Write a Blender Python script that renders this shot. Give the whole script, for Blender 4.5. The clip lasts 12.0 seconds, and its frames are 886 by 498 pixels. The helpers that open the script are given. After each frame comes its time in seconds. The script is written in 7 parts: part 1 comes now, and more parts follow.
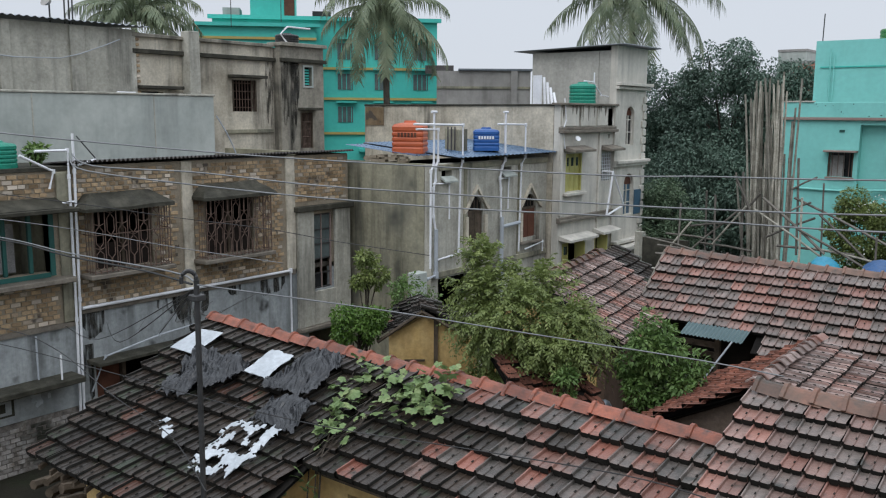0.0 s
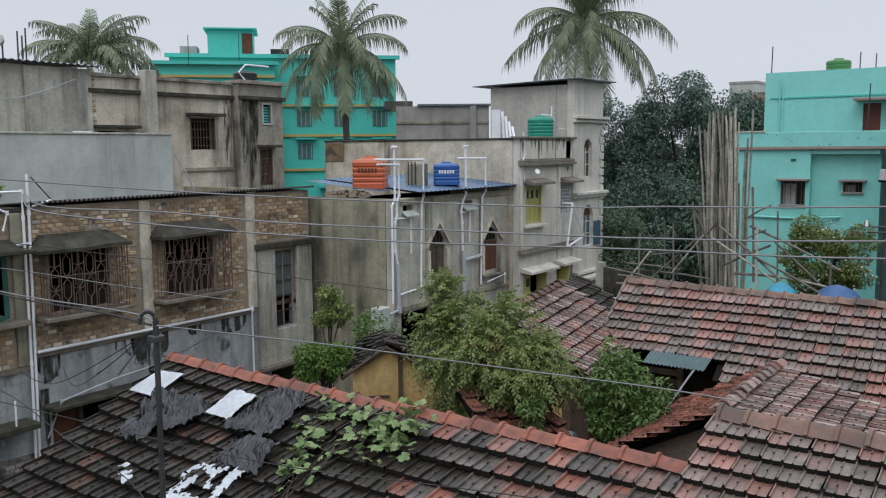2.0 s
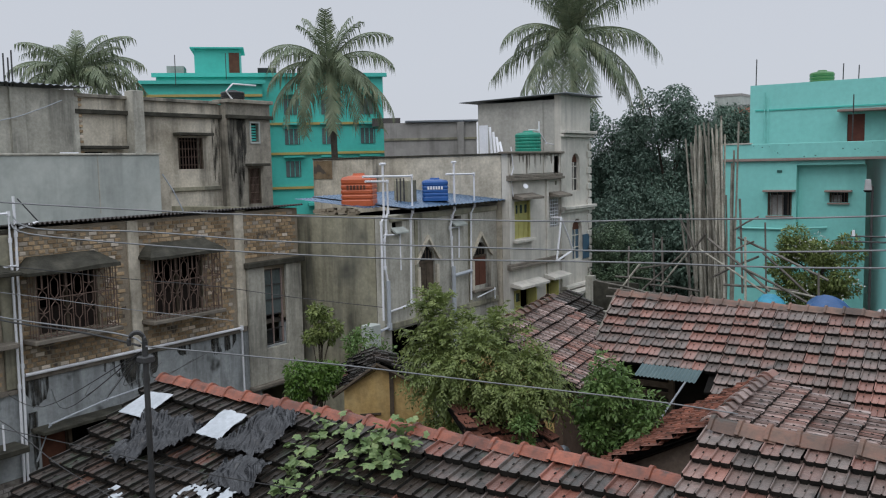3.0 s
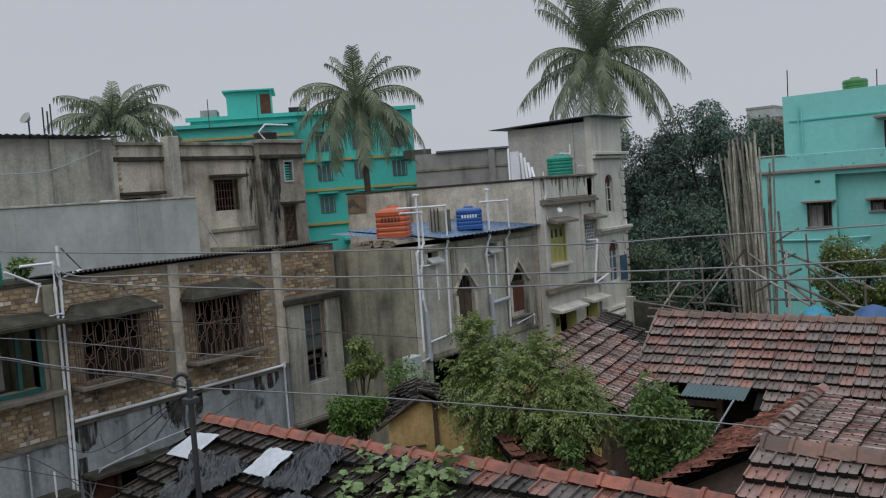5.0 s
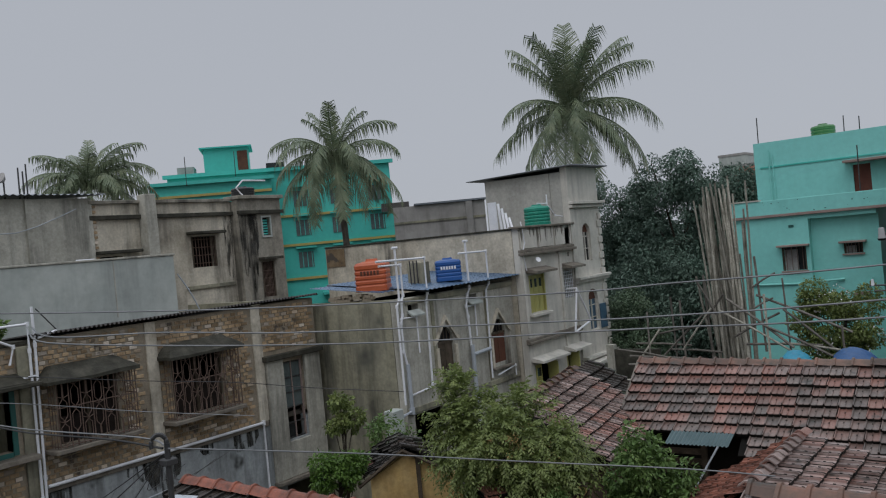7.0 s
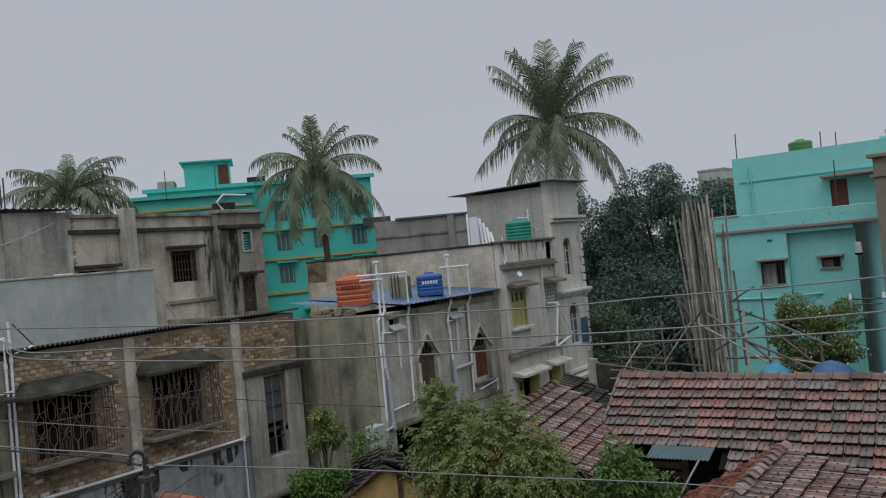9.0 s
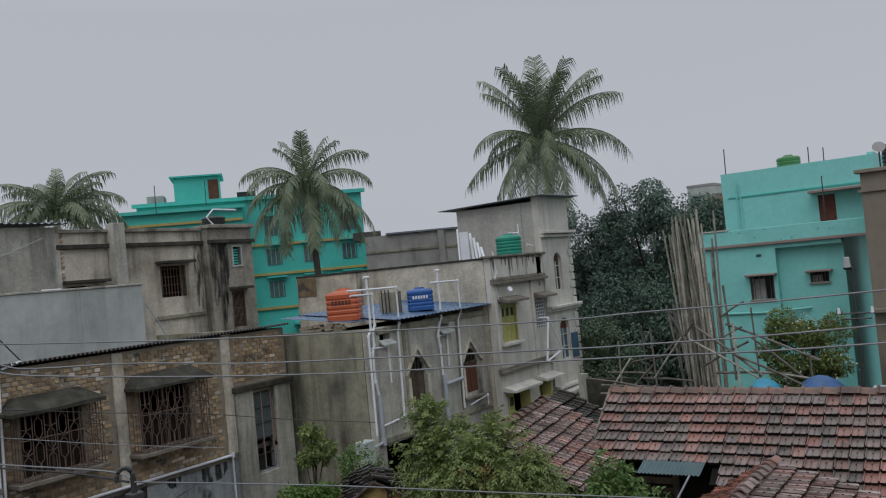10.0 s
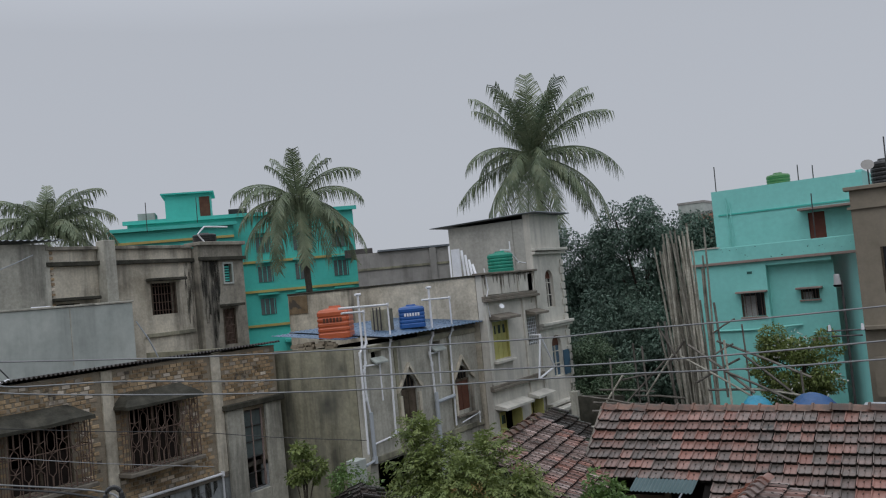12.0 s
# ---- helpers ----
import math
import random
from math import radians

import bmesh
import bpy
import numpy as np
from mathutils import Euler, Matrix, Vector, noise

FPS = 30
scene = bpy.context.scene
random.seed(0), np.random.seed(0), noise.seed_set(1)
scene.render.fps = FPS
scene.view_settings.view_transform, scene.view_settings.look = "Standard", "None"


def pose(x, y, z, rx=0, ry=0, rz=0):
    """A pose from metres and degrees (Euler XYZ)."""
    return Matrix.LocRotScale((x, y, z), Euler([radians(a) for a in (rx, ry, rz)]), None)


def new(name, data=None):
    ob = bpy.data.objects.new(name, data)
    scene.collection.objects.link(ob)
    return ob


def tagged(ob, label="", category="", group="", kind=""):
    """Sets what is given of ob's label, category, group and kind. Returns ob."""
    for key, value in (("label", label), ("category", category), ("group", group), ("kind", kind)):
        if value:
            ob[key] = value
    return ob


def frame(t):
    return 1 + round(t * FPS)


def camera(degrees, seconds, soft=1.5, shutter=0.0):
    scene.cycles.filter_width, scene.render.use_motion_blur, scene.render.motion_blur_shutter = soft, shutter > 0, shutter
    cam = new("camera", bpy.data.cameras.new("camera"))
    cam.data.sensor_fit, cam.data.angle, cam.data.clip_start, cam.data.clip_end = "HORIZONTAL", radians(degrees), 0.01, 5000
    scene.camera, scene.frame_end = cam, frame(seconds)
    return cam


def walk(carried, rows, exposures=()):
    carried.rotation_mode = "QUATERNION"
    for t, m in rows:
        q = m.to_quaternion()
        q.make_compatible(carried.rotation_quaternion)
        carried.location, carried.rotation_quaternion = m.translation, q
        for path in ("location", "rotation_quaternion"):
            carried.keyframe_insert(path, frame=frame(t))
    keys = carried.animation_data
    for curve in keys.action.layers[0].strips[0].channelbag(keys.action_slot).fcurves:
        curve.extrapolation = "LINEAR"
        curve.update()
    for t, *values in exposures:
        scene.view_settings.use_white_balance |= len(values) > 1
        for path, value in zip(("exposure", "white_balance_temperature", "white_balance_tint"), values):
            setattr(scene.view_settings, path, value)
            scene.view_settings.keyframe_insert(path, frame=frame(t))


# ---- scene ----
cam = camera(54.5, 12.0, soft=1.15)
EYE = 6.8
ROWS = [
    (0.0, 81.000, -0.356, 38.156),
    (0.5, 82.485, -0.144, 36.375),
    (1.0, 82.939, 0.230, 35.740),
    (1.5, 83.165, 0.504, 35.577),
    (2.0, 83.276, 0.479, 35.508),
    (2.5, 83.656, 0.916, 34.986),
    (3.0, 84.325, 1.254, 34.728),
    (5.0, 86.347, 4.277, 36.909),
    (5.5, 87.129, 4.884, 36.970),
    (6.0, 88.684, 5.267, 36.719),
    (6.5, 89.555, 5.445, 35.833),
    (7.0, 89.677, 5.460, 35.481),
    (9.0, 90.521, 5.478, 34.244),
    (9.5, 90.960, 5.497, 33.891),
    (10.0, 91.454, 5.489, 33.603),
    (10.5, 91.730, 5.494, 33.512),
    (11.0, 92.038, 5.489, 33.332),
    (11.5, 92.330, 5.486, 33.192),
    (12.0, 92.546, 5.507, 33.047),
]
EXPOSURES = [(0.0, 0.22, 6370.0, 11.0), (0.5, 0.15, 6400.0, 12.0), (2.0, 0.17, 6425.0, 12.5), (3.0, 0.02, 6425.0, 12.5), (5.0, -0.24, 6425.0, 12.5), (5.5, -0.22, 6425.0, 12.5),
             (6.0, -0.46, 6425.0, 12.5), (6.5, -0.45, 6425.0, 12.5), (7.2, -0.42, 6425.0, 12.5), (9.5, -0.38, 6425.0, 12.5), (12.0, -0.34, 6425.0, 12.5)]
walk(cam, [(t, pose(0, 0, EYE, rx, ry, rz)) for t, rx, ry, rz in ROWS], EXPOSURES)

# ---- light: an overcast monsoon sky, three times as bright overhead as at the horizon ----
world = bpy.data.worlds.new("overcast_sky")
scene.world = world
world.use_nodes = True
wn, wl = world.node_tree.nodes, world.node_tree.links
wn.clear()
sky = wn.new("ShaderNodeTexSky")
sky.sky_type, sky.sun_disc = "NISHITA", False
sky.sun_elevation, sky.sun_rotation = radians(55), radians(200)
dull = wn.new("ShaderNodeHueSaturation")
dull.inputs["Saturation"].default_value, dull.inputs["Value"].default_value = 0.25, 0.09
cloud = wn.new("ShaderNodeMix")
cloud.data_type = "RGBA"
cloud.inputs["Factor"].default_value = 0.86
cloud.inputs["B"].default_value = (0.588, 0.632, 0.688, 1)
back = wn.new("ShaderNodeBackground")
wout = wn.new("ShaderNodeOutputWorld")
wl.new(sky.outputs["Color"], dull.inputs["Color"])
wl.new(dull.outputs["Color"], cloud.inputs["A"])
aim = wn.new("ShaderNodeTexCoord")
height = wn.new("ShaderNodeSeparateXYZ")
lift = wn.new("ShaderNodeMapRange")
lift.inputs["From Min"].default_value, lift.inputs["From Max"].default_value = 0.3, 1.0
lift.inputs["To Min"].default_value, lift.inputs["To Max"].default_value = 1.0, 3.0
wl.new(aim.outputs["Generated"], height.inputs["Vector"])
wl.new(height.outputs["Z"], lift.inputs["Value"])
wl.new(lift.outputs["Result"], back.inputs["Strength"])
wl.new(cloud.outputs["Result"], back.inputs["Color"])
wl.new(back.outputs["Background"], wout.inputs["Surface"])
sun = new("sun", bpy.data.lights.new("sun", "SUN"))
sun.data.energy, sun.data.angle, sun.data.color = 0.6, radians(30), (1.0, 0.98, 0.95)
sun.rotation_euler = (radians(35), 0, radians(20))


# ---- materials ----
ALBEDO = 0.76


def mat(name, cols, scale=1.5, rough=0.8, bump=0.25, fine=18.0, streak=0.0, stain=(0.05, 0.05, 0.045), metal=0.0, rand=0.0, randcol=None, island=False, spots=None, through_light=0.0, own=False):
    """Noise between the colours, fine grain, optional run-down stains, piece-to-piece colour and spots."""
    m = bpy.data.materials.new(name)
    m.use_nodes = True
    if not own:
        cols = [tuple(ALBEDO * v for v in c) for c in cols]
        stain = tuple(ALBEDO * v for v in stain)
        spots = spots and (tuple(ALBEDO * v for v in spots[0]), *spots[1:])
        randcol = randcol and (tuple(ALBEDO * v for v in randcol[0]), *randcol[1:])
    n, l = m.node_tree.nodes, m.node_tree.links
    b = n["Principled BSDF"]
    b.inputs["Metallic"].default_value = metal
    b.inputs["Specular IOR Level"].default_value = 0.25 if through_light else 0.15 if rough > 0.55 else 0.4
    geo = n.new("ShaderNodeNewGeometry")

    def noise_tex(s, detail, stretch=None):
        t = n.new("ShaderNodeTexNoise")
        t.inputs["Scale"].default_value, t.inputs["Detail"].default_value = s, detail
        t.inputs["Roughness"].default_value = 0.62
        if stretch:
            mp = n.new("ShaderNodeMapping")
            mp.inputs["Scale"].default_value = stretch
            l.new(geo.outputs["Position"], mp.inputs["Vector"])
            l.new(mp.outputs["Vector"], t.inputs["Vector"])
        else:
            l.new(geo.outputs["Position"], t.inputs["Vector"])
        return t

    def ramp(src, stops):
        r = n.new("ShaderNodeValToRGB")
        e = r.color_ramp.elements
        while len(e) < len(stops):
            e.new(0.5)
        for el, (p, c) in zip(e, stops):
            el.position, el.color = p, (*c, 1) if len(c) == 3 else c
        l.new(src, r.inputs["Fac"])
        return r.outputs["Color"]

    def mix(fac, a, bb, mode="MIX"):
        x = n.new("ShaderNodeMix")
        x.data_type, x.blend_type = "RGBA", mode
        for sock, v in (("Factor", fac), ("A", a), ("B", bb)):
            if isinstance(v, (int, float)):
                x.inputs[sock].default_value = v
            elif isinstance(v, tuple):
                x.inputs[sock].default_value = (*v, 1)
            else:
                l.new(v, x.inputs[sock])
        return x.outputs["Result"]

    big = noise_tex(scale, 6)
    stops = [(0.3 + 0.4 * i / max(1, len(cols) - 1), c) for i, c in enumerate(cols)]
    col = ramp(big.outputs["Fac"], stops)
    grain = noise_tex(fine, 5)
    rub = 1.0 if bump >= 0.2 else 0.35
    col = mix(1.0, col, ramp(grain.outputs["Fac"], [(0.28, (1 - 0.2 * rub,) * 3), (0.74, (1 + 0.14 * rub,) * 3)]), "MULTIPLY")
    if rand or randcol:
        oi = n.new("ShaderNodeNewGeometry" if island else "ShaderNodeObjectInfo")
        die = oi.outputs["Random Per Island" if island else "Random"]
        if randcol:
            soft_by = randcol[2] if len(randcol) > 2 else 0.12
            if soft_by > 0.12:
                drift = noise_tex(0.55, 2)
                die2 = n.new("ShaderNodeMath")
                die2.operation = "MULTIPLY_ADD"
                die2.inputs[1].default_value, die2.inputs[2].default_value = 2.2, -1.1
                l.new(drift.outputs["Fac"], die2.inputs[0])
                die3 = n.new("ShaderNodeMath")
                l.new(die2.outputs["Value"], die3.inputs[0])
                l.new(die, die3.inputs[1])
                pick = die3.outputs["Value"]
            else:
                pick = die
            col = mix(ramp(pick, [(0.0, (0, 0, 0)), (randcol[1], (0, 0, 0)), (min(0.99, randcol[1] + soft_by), (1, 1, 1))]), col, mix(0.5, col, randcol[0]))
        if rand:
            w2 = n.new("ShaderNodeTexWhiteNoise")
            w2.noise_dimensions = "1D"
            l.new(die, w2.inputs["W"])
            col = mix(1.0, col, ramp(w2.outputs["Value"], [(0.0, (1 - rand,) * 3), (1.0, (1 + rand,) * 3)]), "MULTIPLY")
    if streak:
        blotch = noise_tex(2.6, 8)
        col = mix(1.0, col, ramp(blotch.outputs["Fac"], [(0.30, (1 - 0.27 * streak, 1 - 0.27 * streak, 1 - 0.28 * streak)), (0.52, (1.0, 1.0, 1.0)), (0.72, (1 + 0.1 * streak, 1 + 0.1 * streak, 1 + 0.09 * streak))]), "MULTIPLY")
        st = noise_tex(1.0, 8, (2.3, 2.3, 0.20))
        pat = noise_tex(0.45, 4)
        runs = mix(1.0, ramp(st.outputs["Fac"], [(0.47, (0, 0, 0)), (0.66, (1, 1, 1))]), ramp(pat.outputs["Fac"], [(0.38, (0.15, 0.15, 0.15)), (0.62, (1, 1, 1))]), "MULTIPLY")
        col = mix(mix(1.0, runs, (streak,) * 3, "MULTIPLY"), col, stain)
    if spots:
        sp = noise_tex(spots[1], 3)
        col = mix(ramp(sp.outputs["Fac"], [(spots[2], (0, 0, 0)), (spots[2] + (spots[3] if len(spots) > 3 else 0.06), (1, 1, 1))]), col, spots[0])
    l.new(col, b.inputs["Base Color"])
    l.new(ramp(grain.outputs["Fac"], [(0.2, (rough * 0.75,) * 3), (0.8, (min(1.0, rough * 1.15),) * 3)]), b.inputs["Roughness"])
    if bump:
        bp = n.new("ShaderNodeBump")
        bp.inputs["Strength"].default_value, bp.inputs["Distance"].default_value = bump, 0.02
        l.new(grain.outputs["Fac"], bp.inputs["Height"])
        l.new(bp.outputs["Normal"], b.inputs["Normal"])
    if through_light:
        tr = n.new("ShaderNodeBsdfTranslucent")
        l.new(col, tr.inputs["Color"])
        ms = n.new("ShaderNodeMixShader")
        ms.inputs["Fac"].default_value = through_light
        l.new(b.outputs["BSDF"], ms.inputs[1])
        l.new(tr.outputs["BSDF"], ms.inputs[2])
        l.new(ms.outputs["Shader"], n["Material Output"].inputs["Surface"])
    return m


PLASTER = mat("grey_cement_plaster", [(0.443, 0.428, 0.362), (0.618, 0.596, 0.51), (0.742, 0.719, 0.618)], 0.9, 0.75, 0.3, 14, streak=0.75, stain=(0.07, 0.07, 0.06))
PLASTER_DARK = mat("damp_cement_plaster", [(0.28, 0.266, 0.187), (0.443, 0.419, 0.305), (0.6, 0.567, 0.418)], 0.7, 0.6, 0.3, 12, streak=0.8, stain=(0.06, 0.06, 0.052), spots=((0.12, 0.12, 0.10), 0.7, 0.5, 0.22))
PLASTER_PALE = mat("pale_cement_panel", [(0.47, 0.51, 0.475), (0.57, 0.61, 0.565), (0.66, 0.695, 0.64)], 0.8, 0.7, 0.15, 7, streak=0.42, stain=(0.22, 0.23, 0.215))
PLASTER_BROWN = mat("weathered_brown_plaster", [(0.51, 0.454, 0.352), (0.756, 0.685, 0.551), (0.933, 0.857, 0.703)], 0.8, 0.75, 0.3, 14, streak=0.85, stain=(0.05, 0.047, 0.042))
PLASTER_BLUE = mat("mouldy_blue_grey_limewash", [(0.324, 0.348, 0.348), (0.454, 0.486, 0.49), (0.535, 0.567, 0.567)], 0.9, 0.7, 0.3, 12, streak=0.7, stain=(0.05, 0.05, 0.045), spots=((0.06, 0.06, 0.055), 1.1, 0.60, 0.10))
ALGAE = mat("black_algae_crust", [(0.03, 0.029, 0.024), (0.06, 0.058, 0.05), (0.15, 0.145, 0.13)], 2.2, 0.75, 0.5, 22)
ALGAE_N = ALGAE.node_tree
crust = ALGAE_N.nodes.new("ShaderNodeTexNoise")
crust.inputs["Scale"].default_value, crust.inputs["Detail"].default_value = 5.0, 8
thin = ALGAE_N.nodes.new("ShaderNodeValToRGB")
thin.color_ramp.elements[0].position, thin.color_ramp.elements[1].position = 0.40, 0.62
thin.color_ramp.elements[1].color = (0.85, 0.85, 0.85, 1)
where = ALGAE_N.nodes.new("ShaderNodeNewGeometry")
runs_down = ALGAE_N.nodes.new("ShaderNodeMapping")
runs_down.inputs["Scale"].default_value = (1.6, 1.6, 0.28)
ALGAE_N.links.new(where.outputs["Position"], runs_down.inputs["Vector"])
ALGAE_N.links.new(runs_down.outputs["Vector"], crust.inputs["Vector"])
ALGAE_N.links.new(crust.outputs["Fac"], thin.inputs["Fac"])
ALGAE_N.links.new(thin.outputs["Color"], ALGAE_N.nodes["Principled BSDF"].inputs["Alpha"])
ALGAE_THIN = ALGAE.copy()
ALGAE_THIN.name = "thin_algae_wash"
ALGAE_THIN.node_tree.nodes[thin.name].color_ramp.elements[1].color = (0.5, 0.5, 0.5, 1)
STAIR_PLASTER = mat("plain_grey_cement", [(0.47, 0.46, 0.42), (0.55, 0.54, 0.49), (0.61, 0.595, 0.54)], 0.7, 0.75, 0.2, 10, streak=0.25, stain=(0.2, 0.2, 0.18))
WHITE_WALL = mat("off_white_wall_paint", [(0.635, 0.609, 0.537), (0.787, 0.754, 0.669), (0.87, 0.827, 0.74)], 0.9, 0.65, 0.15, 12, streak=0.5, stain=(0.22, 0.215, 0.20))
PLASTER_STAINED = mat("algae_blackened_plaster", [(0.219, 0.203, 0.165), (0.456, 0.421, 0.346), (0.641, 0.599, 0.495)], 0.9, 0.75, 0.3, 14, streak=0.95, stain=(0.03, 0.03, 0.027), spots=((0.045, 0.043, 0.038), 0.9, 0.5, 0.25))
WHITEWASH_BRICK = mat("flaking_whitewashed_brick", [(0.22, 0.19, 0.16), (0.40, 0.37, 0.34), (0.58, 0.56, 0.53)], 4.0, 0.8, 0.4, 24, rand=0.3, island=True, spots=((0.05, 0.052, 0.04), 1.2, 0.52, 0.2))
# near-black puts the dimness of the caged window recess into the shutter colour
DARK_SHUTTER = mat("near_black_shutter", [(0.022, 0.016, 0.014), (0.04, 0.029, 0.024)], 3.0, 0.7, 0.2, 20)
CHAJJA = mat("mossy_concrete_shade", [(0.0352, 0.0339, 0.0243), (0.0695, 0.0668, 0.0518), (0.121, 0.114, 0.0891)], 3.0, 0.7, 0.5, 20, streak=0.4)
SILL = mat("wet_concrete_sill", [(0.144, 0.129, 0.104), (0.247, 0.218, 0.18), (0.309, 0.277, 0.225)], 3.0, 0.6, 0.3, 20)
MORTAR = mat("cement_mortar", [(0.286, 0.24, 0.173), (0.457, 0.391, 0.296)], 2.0, 0.85, 0.4, 25)
BRICK_REST = mat("worn_fired_brick_far", [(0.297, 0.208, 0.122), (0.478, 0.342, 0.205), (0.615, 0.46, 0.289)], 2.5, 0.8, 0.4, 30, rand=0.4, randcol=((0.95, 0.89, 0.80), 0.80), spots=((0.13, 0.11, 0.09), 1.7, 0.60), island=True)
BRICK = mat("worn_fired_brick", [(0.297, 0.208, 0.122), (0.478, 0.342, 0.205), (0.615, 0.46, 0.289)], 2.5, 0.8, 0.4, 30, rand=0.4, randcol=((0.95, 0.89, 0.80), 0.80), spots=((0.13, 0.11, 0.09), 1.7, 0.60))
YELLOW_MUD = mat("yellow_ochre_limewash", [(0.486, 0.325, 0.127), (0.675, 0.469, 0.198), (0.783, 0.575, 0.275)], 1.6, 0.85, 0.4, 14, streak=0.5, stain=(0.12, 0.08, 0.045))
TEAL = mat("sea_green_wall_paint", [(0.0726, 0.583, 0.495), (0.088, 0.643, 0.55), (0.101, 0.682, 0.583)], 0.35, 0.55, 0.05, 6, streak=0.1, stain=(0.05, 0.3, 0.26))
TEAL_PALE = mat("pale_turquoise_wall_paint", [(0.284, 0.789, 0.719), (0.307, 0.829, 0.76), (0.325, 0.853, 0.783)], 0.35, 0.55, 0.05, 6, streak=0.12, stain=(0.10, 0.36, 0.32))
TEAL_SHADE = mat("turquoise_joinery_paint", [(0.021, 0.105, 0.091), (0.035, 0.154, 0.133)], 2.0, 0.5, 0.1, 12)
BAND_YELLOW = mat("mustard_band_paint", [(0.50, 0.38, 0.12), (0.60, 0.47, 0.18)], 1.0, 0.6, 0.1, 8)
PINK_BAND = mat("faded_pink_band", [(0.36, 0.27, 0.24), (0.44, 0.34, 0.30)], 1.5, 0.7, 0.1, 12)
ORANGE_WALL = mat("salmon_wall_paint", [(0.6, 0.264, 0.18), (0.696, 0.336, 0.24)], 0.4, 0.7, 0.1, 6)
FAR_GREY = mat("far_grey_render", [(0.358, 0.342, 0.325), (0.537, 0.52, 0.488)], 0.4, 0.8, 0.1, 6, streak=0.5, stain=(0.1, 0.1, 0.09))
TILE = mat("weathered_clay_tile", [(0.061, 0.0554, 0.0481), (0.131, 0.113, 0.0994), (0.209, 0.155, 0.132)], 4.5, 0.32, 0.4, 30, rand=0.35, randcol=((0.46, 0.14, 0.085), 0.42, 0.42), spots=((0.04, 0.042, 0.035), 3.0, 0.55, 0.16))
TILE_DARK = mat("blackened_clay_tile", [(0.0213, 0.0181, 0.0147), (0.0385, 0.0302, 0.023), (0.066, 0.0457, 0.0339)], 0.9, 0.34, 0.4, 24, rand=0.35, randcol=((0.24, 0.09, 0.055), 0.94), spots=((0.04, 0.05, 0.03), 2.2, 0.58))
TILE_RED = mat("reddish_clay_tile", [(0.131, 0.111, 0.0959), (0.209, 0.171, 0.15), (0.297, 0.214, 0.185)], 4.5, 0.34, 0.4, 30, rand=0.24, randcol=((0.48, 0.18, 0.125), 0.36, 0.64), spots=((0.055, 0.055, 0.047), 3.0, 0.58, 0.15))
TILE_PALE = mat("bleached_clay_tile", [(0.183, 0.121, 0.101), (0.316, 0.234, 0.206), (0.416, 0.324, 0.288)], 3.5, 0.34, 0.3, 30, rand=0.35, randcol=((0.40, 0.15, 0.10), 0.5, 0.35), spots=((0.07, 0.065, 0.055), 3.4, 0.57, 0.14))
# shade of the tile overlaps put into the colour of feet and rib flanks
TILE_EDGE = mat("shade_black_tile_edge", [(0.012, 0.012, 0.010), (0.03, 0.027, 0.023)], 6.0, 0.7, 0.3, 30)
# deck timber coloured near-black to deepen the shade in gaps between tiles
WOOD_BLACK = mat("gap_shade_timber", [(0.012, 0.011, 0.01), (0.028, 0.024, 0.02)], 4.0, 0.85, 0.3, 30)
TILE_RUST = mat("mossy_rust_tile", [(0.119, 0.0629, 0.0473), (0.237, 0.103, 0.0726), (0.357, 0.143, 0.0935)], 4.0, 0.6, 0.5, 26, rand=0.4)
RIDGE_RED = mat("orange_red_ridge_tile", [(0.13, 0.055, 0.0357), (0.286, 0.09, 0.051), (0.416, 0.125, 0.068)], 4.0, 0.45, 0.35, 28, rand=0.4, spots=((0.07, 0.05, 0.042), 4.0, 0.58, 0.14))
RIDGE_DARK = mat("brown_ridge_tile", [(0.099, 0.066, 0.0469), (0.168, 0.0978, 0.068), (0.248, 0.115, 0.0756)], 3.0, 0.5, 0.35, 28, rand=0.35, spots=((0.08, 0.07, 0.058), 4.0, 0.57, 0.14))
WOOD = mat("old_dark_timber", [(0.0562, 0.0438, 0.0338), (0.112, 0.0875, 0.0625), (0.163, 0.125, 0.0938)], 4.0, 0.75, 0.3, 30)
RUST = mat("rusty_iron_bar", [(0.128, 0.0892, 0.0723), (0.212, 0.149, 0.119), (0.289, 0.212, 0.174)], 6.0, 0.6, 0.3, 40, metal=0.3)
IRON = mat("grey_iron_pipe", [(0.07, 0.07, 0.07), (0.12, 0.12, 0.12)], 4.0, 0.5, 0.2, 30, metal=0.5)
PVC = mat("white_plastic_pipe", [(0.70, 0.71, 0.73), (0.82, 0.83, 0.85)], 3.0, 0.4, 0.05, 20, own=True)
PVC_GREY = mat("grey_plastic_pipe", [(0.34, 0.37, 0.40), (0.45, 0.48, 0.51)], 3.0, 0.4, 0.05, 20, own=True)
ORANGE = mat("orange_tank_plastic", [(0.55, 0.115, 0.04), (0.66, 0.15, 0.055)], 1.5, 0.4, 0.05, 12)
BLUE = mat("blue_tank_plastic", [(0.02, 0.10, 0.34), (0.03, 0.14, 0.43)], 1.5, 0.4, 0.05, 12)
GREEN = mat("green_tank_plastic", [(0.012, 0.26, 0.17), (0.02, 0.34, 0.23)], 1.5, 0.4, 0.05, 12)
LIME = mat("lime_tank_plastic", [(0.065, 0.221, 0.065), (0.091, 0.273, 0.091)], 1.5, 0.4, 0.05, 12)
BLACK_PLASTIC = mat("black_tank_plastic", [(0.02, 0.02, 0.02), (0.035, 0.035, 0.035)], 1.5, 0.4, 0.05, 12)
